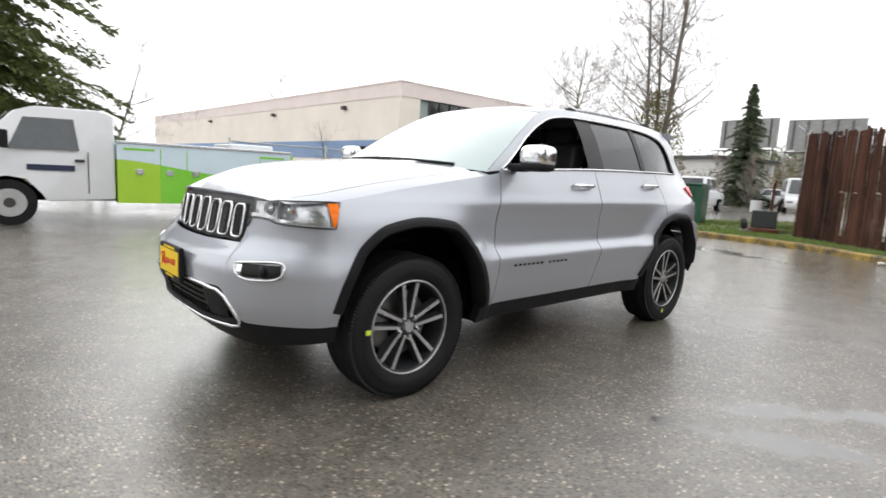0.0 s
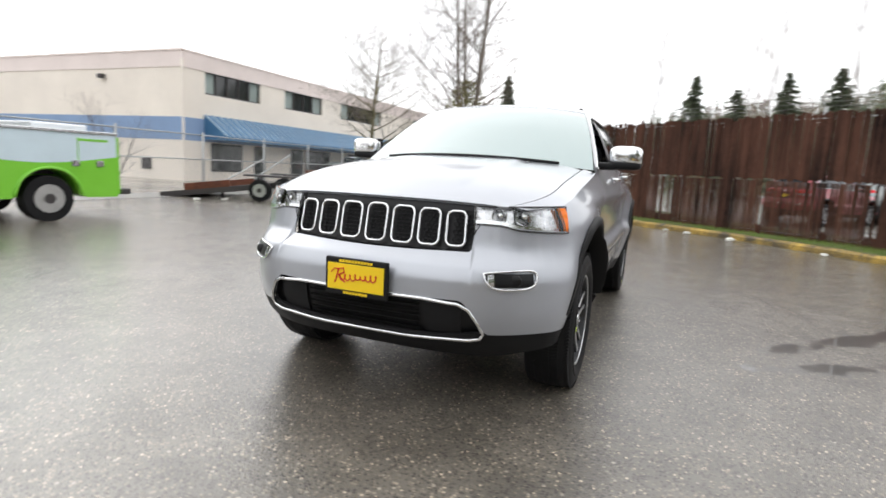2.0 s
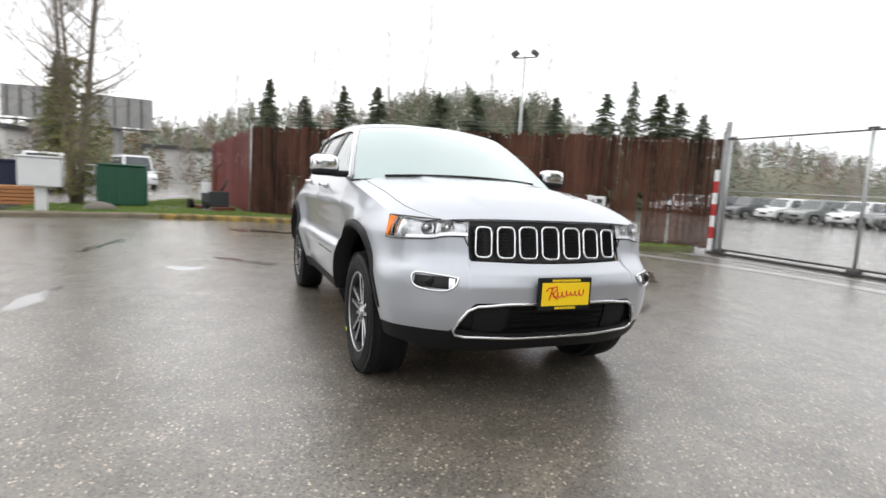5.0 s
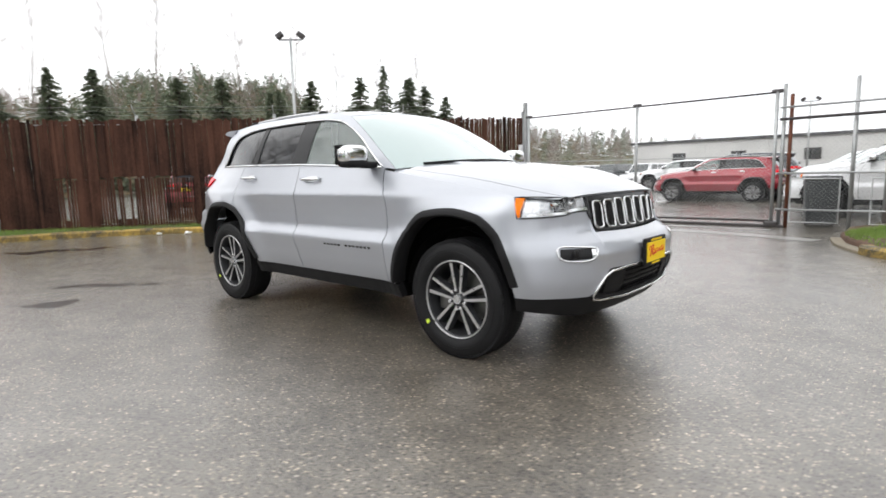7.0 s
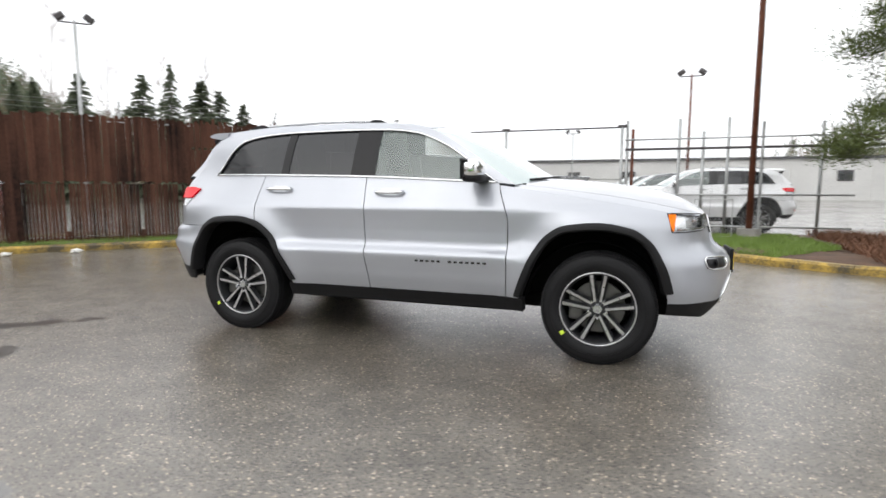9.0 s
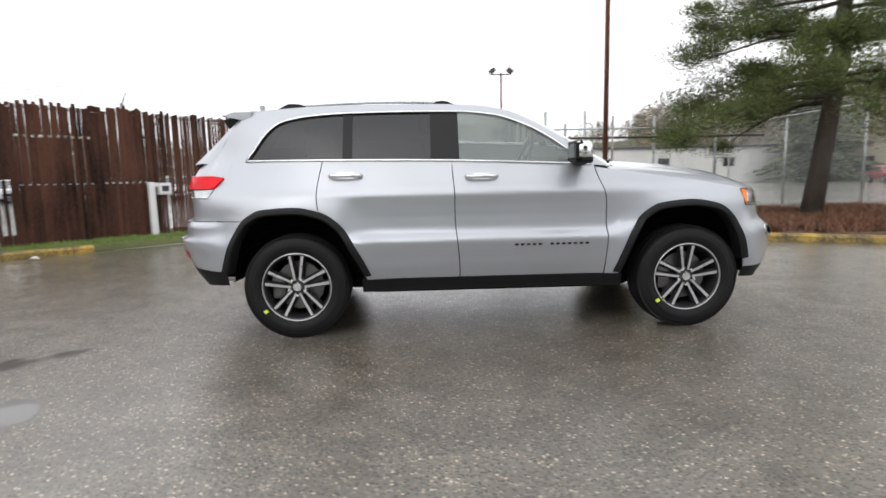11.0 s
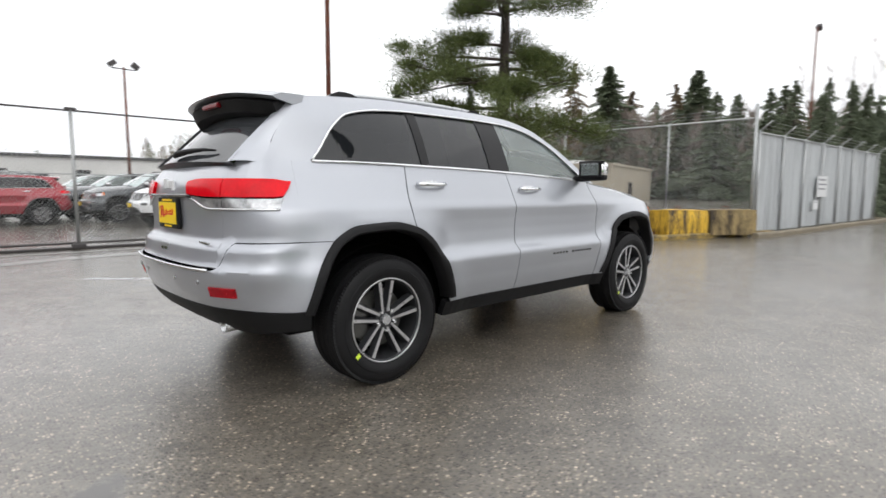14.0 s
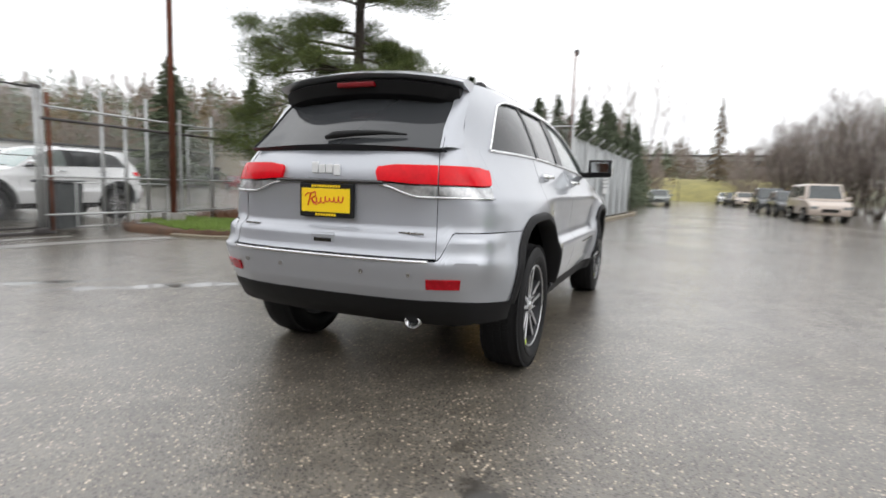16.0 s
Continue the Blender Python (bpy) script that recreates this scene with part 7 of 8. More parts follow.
def fir(name, h, radius, seed, mat, label, whorls=34, dens=4.5, bare=0.05, leaf=0.62):
    """A conical conifer with drooping, ragged boughs."""
    rnd = random.Random(seed)
    root = thing(name, label=label, category="tree", group="conifers")
    part("trunk", tube(bmesh.new(), [(0, 0, -0.1), (0, 0, h * 0.5), (0, 0, h)], 0.02 * h, 8, taper=[1, 0.6, 0.08]), BARK, root, smooth=True)
    verts, faces = [], []
    for w in range(whorls):
        t = w / (whorls - 1)
        z0 = h * (bare + (0.985 - bare) * t)
        R = radius * (1 - t) ** 0.85 + 0.05
        for b in range(rnd.randint(6, 9)):
            a = rnd.uniform(0, 6.283)
            z = z0 + rnd.uniform(-0.6, 0.6) * h / whorls
            lobe = noise.noise(Vector((math.cos(a) * 1.3, math.sin(a) * 1.3, z * 9 / h + seed)))
            L = R * rnd.uniform(0.45, 1.2) * (1 + 0.5 * lobe)
            d = Vector((math.cos(a), math.sin(a), 0))
            n = int((9 + 16 * (L / radius)) * dens)
            for i in range(n):
                s = rnd.uniform(0.1, 1.0)
                p = Vector((0, 0, z)) + d * L * s + Vector((0, 0, -0.28 * L * s * s + 0.05 * h / 20))
                o = Vector((-d.y, d.x, 0)) * rnd.uniform(-1, 1) * L * 0.22 * (1.2 - s)
                q = (d * rnd.uniform(0.2, 1) + o * 2.5 / max(L, 0.1) + Vector((0, 0, rnd.uniform(-0.7, 0.25)))).normalized() * (0.10 + 0.028 * h) * leaf * rnd.uniform(0.6, 1.2)
                sd = q.cross(Vector((rnd.uniform(-1, 1), rnd.uniform(-1, 1), rnd.uniform(-1, 1)))).normalized() * (0.022 + 0.0062 * h) * leaf
                k = len(verts)
                c = p + o
                verts += [tuple(c - sd), tuple(c + q), tuple(c + sd)]
                faces.append((k, k + 1, k + 2))
    me = bpy.data.meshes.new("crown")
    me.from_pydata(verts, [], faces)
    me.materials.append(mat)
    o = new("crown", me)
    o.parent = root
    o["kind"] = "stuff"
    return root


def stand(model, spots, base_h, seed, wide=(1.05, 1.6)):
    rnd = random.Random(seed)
    for x, y, h in spots:
        s = h / base_h
        o = copy_thing(model, pose(x, y, 0, 0, 0, rnd.uniform(0, 360)))
        o.scale = (s * rnd.uniform(*wide),) * 2 + (s,)


fir_a = fir("fir_tree", 12, 3.3, 1, NEEDLE_HAZED, "tall dark green fir beyond the fence", 38)
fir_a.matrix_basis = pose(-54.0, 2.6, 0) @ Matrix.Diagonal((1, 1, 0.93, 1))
fir_b = fir("fir_tree", 12, 3.9, 2, NEEDLE_HAZED, "dark green fir with ragged boughs", 32, bare=0.06)
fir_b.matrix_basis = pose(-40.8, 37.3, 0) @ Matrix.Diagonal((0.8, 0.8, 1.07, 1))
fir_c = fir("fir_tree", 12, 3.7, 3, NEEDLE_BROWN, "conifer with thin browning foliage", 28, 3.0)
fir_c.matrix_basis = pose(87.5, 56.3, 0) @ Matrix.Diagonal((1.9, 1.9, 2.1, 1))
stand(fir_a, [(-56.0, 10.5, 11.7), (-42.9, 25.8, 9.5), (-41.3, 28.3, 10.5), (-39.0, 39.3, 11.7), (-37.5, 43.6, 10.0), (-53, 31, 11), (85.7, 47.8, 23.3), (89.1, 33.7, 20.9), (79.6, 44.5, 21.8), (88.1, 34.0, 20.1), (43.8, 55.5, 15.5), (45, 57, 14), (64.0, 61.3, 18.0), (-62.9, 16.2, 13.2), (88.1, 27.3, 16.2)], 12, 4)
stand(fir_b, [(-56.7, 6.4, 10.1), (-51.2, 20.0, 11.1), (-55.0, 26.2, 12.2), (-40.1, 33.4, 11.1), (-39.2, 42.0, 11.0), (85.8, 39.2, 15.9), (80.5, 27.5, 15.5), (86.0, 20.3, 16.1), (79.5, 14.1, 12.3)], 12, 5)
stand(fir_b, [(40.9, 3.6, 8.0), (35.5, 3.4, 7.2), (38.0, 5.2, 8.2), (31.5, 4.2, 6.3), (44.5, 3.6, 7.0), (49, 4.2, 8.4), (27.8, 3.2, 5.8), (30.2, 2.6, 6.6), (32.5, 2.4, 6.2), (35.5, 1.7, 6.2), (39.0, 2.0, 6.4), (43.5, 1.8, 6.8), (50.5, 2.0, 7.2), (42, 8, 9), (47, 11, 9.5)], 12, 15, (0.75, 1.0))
stand(fir_c, [(99.9, 50.9, 21.0), (103.3, 43.7, 21.8), (91.5, 20.8, 15.0), (94.7, 39.4, 18.0)], 12, 6)
lone = copy_thing(fir_c, pose(105, -8.2, 3.4, 0, 0, 40))
lone.scale = (0.7, 0.7, 1.25)
thin = fir("cypress_tree", 9.5, 2.1, 9, NEEDLE_HAZED, "slim pointed evergreen beside a billboard", 62, 6.0, 0.03)
thin.matrix_basis = pose(-43.5, -12.9, 0)
big = fir("fir_tree", 13, 4.2, 11, NEEDLE, "large dark fir behind the service truck", 90, 7.0, 0.10, 0.40)
big.matrix_basis = pose(3.1, -14.0, 0)

bare_tree("bare_tree", -14.2, -5.75, 13.0, 21, "tall leafless tree with a mossy trunk", BARK_PALE, 0.105, 3, 0.17, 0.20, 34, 0.55, 3800, 3, 0.07, 0.0024, 1.25)
bare_tree("bare_tree", -19.2, -12.7, 7.4, 22, "leafless mossy street tree before the building", BARK_MOSS, 0.13, 1, 0.44, 0.24, 34, 0.40, 9000, 3, 0, 0.0030, 1.5)
bare_tree("bare_tree", -36, -16.5, 7.0, 27, "leafless street tree near the building's end", BARK_PALE, 0.11, 1, 0.34, 0.25, 20, 0.5, 2200, 3, 0, 0.0035, 1.1)
bare_tree("bare_tree", -0.5, -18.2, 6.2, 23, "leafless pinkish tree behind the service truck", BARK_PALE, 0.09, 2, 0.36, 0.2, 20, 0.45, 3600, 3, 0.3, 0.0028, 1.1)
bare_tree("bare_tree", -8.8, -17.0, 3.4, 24, "leafless shrub before the blank wall", BARK, 0.04, 3, 0.34, 0.15, 14, 0.5, 1600, 2, 0.35, 0.003, 1.0)
bare_tree("bare_tree", -20, -45, 9.5, 28, "leafless tree behind the office roof", BARK_PALE, 0.12, 1, 0.34, 0.25, 20, 0.5, 2200, 3, 0, 0.0035, 1.0)
alder = bare_tree("alder_tree", -52.0, 17.6, 20.0, 25, "tall slender leafless alder", BARK_PALE, 0.10, 1, 0.085, 0.42, 30, 0.8, 1100, 2, 0, 0.0022, 0.8)
for i, (x, y, h) in enumerate([(-48.7, 25.5, 17.2), (-50.6, 32.3, 17.7), (-54.4, 8.4, 16.5), (-50.2, -1.1, 14.3), (-44.7, 47.8, 16.4), (-57.5, 16.9, 18.5), (-48.0, 36.2, 14.9), (-64.6, 7.6, 18.1), (-46, 41, 15), (70.4, 7.9, 17.0), (70.7, 5.9, 16.1), (71.1, 2.1, 17.2), (73, 4, 15.5), (74, 9.5, 16.5), (68, 11, 14.5), (64, 13.5, 14), (76, 1, 15), (80, -2, 14), (86, 5, 16), (90, -16, 13)]):
    o = copy_thing(alder, pose(x, y, 0, 0, 0, 67 * i))
    o.scale = (h / 20 * 1.05,) * 2 + (h / 20,)
bush = bare_tree("bare_tree", 34.0, -12.5, 7.0, 26, "spreading leafless reddish tree by the road", BARK, 0.11, 3, 0.38, 0.15, 20, 0.4, 7000, 3, 0.3, 0.0045, 1.1)
for i, (x, y, h) in enumerate([(27.5, -13.0, 6.6), (42, -13.5, 7.6), (47, -15.5, 7.0), (52, -14.5, 8.2), (58, -17, 8), (63, -15, 8.5), (70, -14, 8.5), (76, -16, 9), (22, -14.5, 6.0), (38, -17, 7), (84, -15, 9), (92, -17, 9)]):
    o = copy_thing(bush, pose(x, y, 0, 0, 0, 55 * i))
    o.scale = (h / 7, h / 7, h / 5.6)


def ivy():
    """Ivy and moss hanging on the tall bare tree's trunk."""
    rnd = random.Random(31)
    verts, faces = [], []
    for i in range(4200):
        z = rnd.uniform(0.4, 4.3)
        w = 0.85 * (0.4 + math.sin(min(z / 4.4, 1) * math.pi) * 0.8)
        a = rnd.uniform(0, 6.283)
        p = Vector((-14.2 + math.cos(a) * w * rnd.random() ** 0.6, -5.75 + math.sin(a) * w * rnd.random() ** 0.6, z))
        d = Vector((rnd.uniform(-1, 1), rnd.uniform(-1, 1), rnd.uniform(-1.6, 0.2))).normalized() * rnd.uniform(0.06, 0.15)
        s = d.cross(Vector((rnd.uniform(-1, 1), rnd.uniform(-1, 1), 0.3))).normalized() * 0.022
        k = len(verts)
        verts += [tuple(p - s), tuple(p + d), tuple(p + s)]
        faces.append((k, k + 1, k + 2))
    me = bpy.data.meshes.new("ivy")
    me.from_pydata(verts, [], faces)
    me.materials.append(MOSS)
    return tagged(new("ivy", me), "olive green ivy hanging on a bare trunk", "ivy", kind="stuff")


ivy()


# ---- far woods and hills, all round ----
RIDGE = curve([(0, 10), (10, 12), (20, 17), (35, 21), (50, 20), (62, 18), (70, 12), (80, 4), (90, 1.5), (100, 1.5), (110, 6), (118, 9), (128, 13), (142, 16), (150, 26), (158, 26), (166, 21), (179, 15), (186, 10), (193, 8), (205, 4), (230, 2), (320, 2), (340, 3), (350, 8), (360, 10)])


def hills():
    """A ring of rising ground far off."""
    bm = bmesh.new()
    rows = []
    for i in range(361):
        a = 2 * math.pi * i / 360
        c = Vector((math.cos(a), math.sin(a), 0))
        h = RIDGE(math.degrees(a) % 360) + 2 * noise.noise(c * 6) + 3 * noise.noise(c * 21)
        rows.append([bm.verts.new((c.x * r, c.y * r, z)) for r, z in ((112, -0.3), (128, 0.35 * h), (150, 0.8 * h), (190, h), (260, h * 0.95), (420, -2))])
    for p, q in zip(rows, rows[1:]):
        for j in range(5):
            bm.faces.new((p[j], q[j], q[j + 1], p[j + 1]))
    return tagged(mesh_object("hillside", bm, HILL, smooth=True), "brown and green wooded hillside far off", "hill", kind="structure")


hills()


def far_woods(name, spots, seed, label, conifer=0.35, brown=0.5):
    """Many far trees in one piece: bare crowns and conifers."""
    for which, mat in ((0, TWIG), (1, NEEDLE_HAZED), (2, BRUSH)):
        rnd = random.Random(seed)
        verts, faces = [], []
        for x, y, z0, h in spots:
            u = rnd.random()
            kind = 1 if u < conifer else (0 if u < conifer + (1 - conifer) * brown else 2)
            n = (130, 80, 50)[kind]
            for i in range(n):
                t = rnd.random()
                a = rnd.uniform(0, 6.283)
                if kind == 1:
                    R = 0.17 * h * (1 - t) ** 0.8
                    p = Vector((x + R * math.cos(a) * rnd.random() ** 0.4, y + R * math.sin(a) * rnd.random() ** 0.4, z0 + h * (0.06 + 0.94 * t)))
                    d = Vector((math.cos(a), math.sin(a), -0.5)).normalized() * 0.075 * h
                    w = 0.018 * h
                elif kind == 0:
                    R = 0.20 * h * math.sin(min(t * 1.15 + 0.05, 1) * math.pi) + 0.01 * h
                    p = Vector((x + R * math.cos(a) * rnd.random() ** 0.6, y + R * math.sin(a) * rnd.random() ** 0.6, z0 + h * (0.12 + 0.8 * t)))
                    d = Vector((math.cos(a) * 0.5, math.sin(a) * 0.5, 1)).normalized() * 0.17 * h
                    w = 0.0060 * h
                else:
                    R = 0.26 * h * math.sin(min(t * 0.8 + 0.2, 1) * math.pi)
                    p = Vector((x + R * math.cos(a) * rnd.random() ** 0.5, y + R * math.sin(a) * rnd.random() ** 0.5, z0 + h * 0.75 * t))
                    d = Vector((rnd.uniform(-1, 1), rnd.uniform(-1, 1), rnd.uniform(-0.2, 1))).normalized() * 0.09 * h
                    w = 0.02 * h
                if kind != which:
                    rnd.random(), rnd.random(), rnd.random()
                    continue
                s = d.cross(Vector((rnd.uniform(-1, 1), rnd.uniform(-1, 1), rnd.uniform(-1, 1)))).normalized() * w
                k = len(verts)
                verts += [tuple(p - s), tuple(p + d), tuple(p + s)]
                faces.append((k, k + 1, k + 2))
        me = bpy.data.meshes.new(name)
        me.from_pydata(verts, [], faces)
        me.materials.append(mat)
        tagged(new(name, me), label, "woods", kind="stuff")


def hill_height(x, y):
    r, a = math.hypot(x, y), math.atan2(y, x)
    c = Vector((math.cos(a), math.sin(a), 0))
    h = RIDGE(math.degrees(a) % 360) + 2 * noise.noise(c * 6) + 3 * noise.noise(c * 21)
    return h * min(max((r - 112) / 60, 0), 1) ** 0.8


rnd = random.Random(77)
spots = []
for i in range(2600):
    a, r = rnd.uniform(radians(-25), radians(205)), rnd.uniform(114, 200)
    if 76 < math.degrees(a) < 112 and rnd.random() < 0.85:
        continue
    x, y = r * math.cos(a), r * math.sin(a)
    spots.append((x, y, hill_height(x, y) - 0.5, rnd.uniform(5.0, 8.5)))
far_woods("far_woods", spots, 5, "far mixed winter woods on the hillside", 0.38, 0.35)
spots = []
for i in range(520):
    a, r = rnd.uniform(radians(4), radians(44)), rnd.uniform(88, 126)
    spots.append((r * math.cos(a), r * math.sin(a), -0.2, rnd.uniform(8, 16)))
far_woods("near_woods", spots, 6, "brown winter wood behind the chain-link fence", 0.28, 0.7)
spots = []
for i in range(240):
    x, y = rnd.uniform(-70, -30), rnd.uniform(-22, 60)
    if -26 < x:
        continue
    spots.append((x - 6, y, -0.2, rnd.uniform(2.0, 5.0)))
far_woods("brush", spots, 7, "low winter brush beyond the brown fence", 0.2, 0.25)


spots = []
for i in range(300):
    a, r = rnd.uniform(radians(-16), radians(4)), rnd.uniform(84, 150)
    x, y = r * math.cos(a), r * math.sin(a)
    if -9 < y < -1 and r < 125:
        continue
    spots.append((x, y, hill_height(x, y) - 0.3, rnd.uniform(4, 9)))
far_woods("far_woods", spots, 8, "brown winter trees at the end of the road", 0.25, 0.55)
spots = []
for i in range(420):
    a, r = rnd.uniform(radians(128), radians(196)), rnd.uniform(70, 118)
    spots.append((r * math.cos(a), r * math.sin(a), hill_height(r * math.cos(a), r * math.sin(a)) - 0.3, rnd.uniform(5, 10)))
far_woods("far_woods", spots, 9, "wooded hillside beyond the brown fence", 0.42, 0.35)


spots = []
for i in range(900):
    a, r = rnd.uniform(radians(112), radians(200)), rnd.uniform(150, 198)
    spots.append((r * math.cos(a), r * math.sin(a), hill_height(r * math.cos(a), r * math.sin(a)) - 0.5, rnd.uniform(5, 9)))
far_woods("far_woods", spots, 10, "dense mixed woods on the far ridge", 0.5, 0.3)


spots = []
for i in range(520):
    a, r = rnd.uniform(radians(145), radians(164)), rnd.uniform(125, 175)
    spots.append((r * math.cos(a), r * math.sin(a), hill_height(r * math.cos(a), r * math.sin(a)) - 0.5, rnd.uniform(6, 9.5)))
far_woods("far_woods", spots, 11, "dark conifer wood on the near hillside", 0.68, 0.2)
spots = []
for i in range(420):
    a, r = rnd.uniform(radians(40), radians(68)), rnd.uniform(114, 170)
    spots.append((r * math.cos(a), r * math.sin(a), hill_height(r * math.cos(a), r * math.sin(a)) - 0.5, rnd.uniform(7, 12)))
far_woods("far_woods", spots, 12, "brown winter wood behind the warehouse", 0.3, 0.35)


def grass_bank():
    """The yellowed bank that closes the far end of the road."""
    bm = bmesh.new()
    rows = []
    for i in range(25):
        y = -26 + 36 * i / 24
        rows.append([bm.verts.new((x + 1.5 * noise.noise(Vector((y * 0.2, x * 0.2, 3))), y, z + 0.4 * noise.noise(Vector((x * 0.15, y * 0.15, 0))))) for x, z in ((93, -0.5), (95, 0.5), (99, 2.2), (104, 3.6), (112, 4.2), (116, -1))])
    for p, q in zip(rows, rows[1:]):
        for j in range(5):
            bm.faces.new((p[j], p[j + 1], q[j + 1], q[j]))
    return tagged(mesh_object("grass_bank", bm, DRY_GRASS, smooth=True), "yellowed grass bank at the road's end", "grass bank", kind="structure")


grass_bank()


def far_house(x, y, z, turn, w, d, h, label):
    root = thing("far_house", (x, y, z), turn, label, "building", "far buildings")
    part("wall", boxm(-d / 2, d / 2, -w / 2, w / 2, -4, h), WAREHOUSE, root)
    part("roof", boxm(-d / 2 - 0.4, d / 2 + 0.4, -w / 2 - 0.4, w / 2 + 0.4, h, h + 0.4), DARK_ROOF, root)
    for i in range(int(w / 5)):
        part("window", boxm(-d / 2 - 0.06, -d / 2, -w / 2 + 1.5 + i * 5, -w / 2 + 4 + i * 5, h - 2.4, h - 0.9), WINDOW_DARK, root)
    return root


far_house(150, -6, 5, 0, 42, 12, 5.5, "long pale building on a far hill")
far_house(-75, 2, 0, 8, 26, 10, 4.0, "low pale shed beyond the street")
far_house(-66, -30, 0, -15, 22, 10, 4.5, "low pale shed beyond the street")

# ---- other vehicles ----
PAINT_WHITE = car_paint("white_car_paint", (0.72, 0.73, 0.74), 0.0)
PAINT_DARK = car_paint("charcoal_car_paint", (0.045, 0.05, 0.055), 0.4)
PAINT_RED = car_paint("red_car_paint", (0.27, 0.010, 0.022), 0.3)
PAINT_GREY = car_paint("grey_green_car_paint", (0.20, 0.22, 0.21), 0.5)
PAINT_BEIGE = car_paint("beige_car_paint", (0.55, 0.47, 0.41), 0.3)
PAINT_GREEN = plain("lime_green_vinyl", (0.20, 0.58, 0.035), 0.35, coat=0.5)
PAINT_LIME = plain("yellow_green_vinyl", (0.36, 0.60, 0.03), 0.35, coat=0.5)
PAINT_SKY = plain("pale_sky_vinyl", (0.60, 0.72, 0.78), 0.35, coat=0.5)
CAR_GLASS_FAR = surface("dark_far_car_glass", (0.035, 0.045, 0.047), 0.06, var=0.4, scale=1.5, fine=8, coat=1, coat_rough=0.02)
RIM_STEEL = surface("silver_steel_wheel", (0.50, 0.50, 0.49), 0.35, 0.7, var=0.15, scale=10)


def placed(car, x, y, rz, z=0.0):
    car.matrix_basis = pose(x, y, z, 0, 0, rz)
    return car


lot_white = placed(suv("white five-door off-roader parked in the fenced lot", PAINT_WHITE, False, "cars in the lot"), 3.35, 12.4, 181)
lot_dark = placed(suv("charcoal five-door off-roader parked in the fenced lot", PAINT_DARK, False, "cars in the lot"), 2.6, 18.2, 184)
lot_red = placed(suv("red five-door off-roader parked in the fenced lot", PAINT_RED, False, "cars in the lot"), -2.2, 18.4, 182)
lot_red.scale = (0.92, 0.92, 0.90)
lot_grey = placed(suv("grey-green five-door off-roader parked in the fenced lot", PAINT_GREY, False, "cars in the lot"), 1.6, 23.8, 183)
for car, spots in ((lot_white, [(3.4, 15.3, 183), (-3.7, 26.6, 184), (-7.4, 30.0, 184), (-9.0, 36, 184)]),
                   (lot_dark, [(2.1, 21.0, 182), (-2.3, 21.0, 183), (-4.4, 29.4, 184)]),
                   (lot_red, [(-17.0, 6.0, 140)]), (lot_grey, [(-3.0, 23.8, 184), (-8.4, 33.0, 184), (-20.5, 8.5, 140)])):
    for x, y, rz in spots:
        copy_thing(car, pose(x, y, 0, 0, 0, rz))


def simple_wheel(parent, x, y, r, w, rim=None):
    wh = part("wheel", tubem([(x, y - w / 2, r), (x, y + w / 2, r)], r, 28), RUBBER, parent, angle=40)
    rr = tubem([(x, y - w / 2 - 0.012, r), (x, y + w / 2 + 0.012, r)], r * 0.62, 20)
    part("rim", rr, rim or RIM_STEEL, wh, angle=40)
    hub = tubem([(x, y - w / 2 - 0.03, r), (x, y + w / 2 + 0.03, r)], r * 0.22, 12)
    part("hub", hub, FRAME_DARK, wh, angle=40)
    return wh


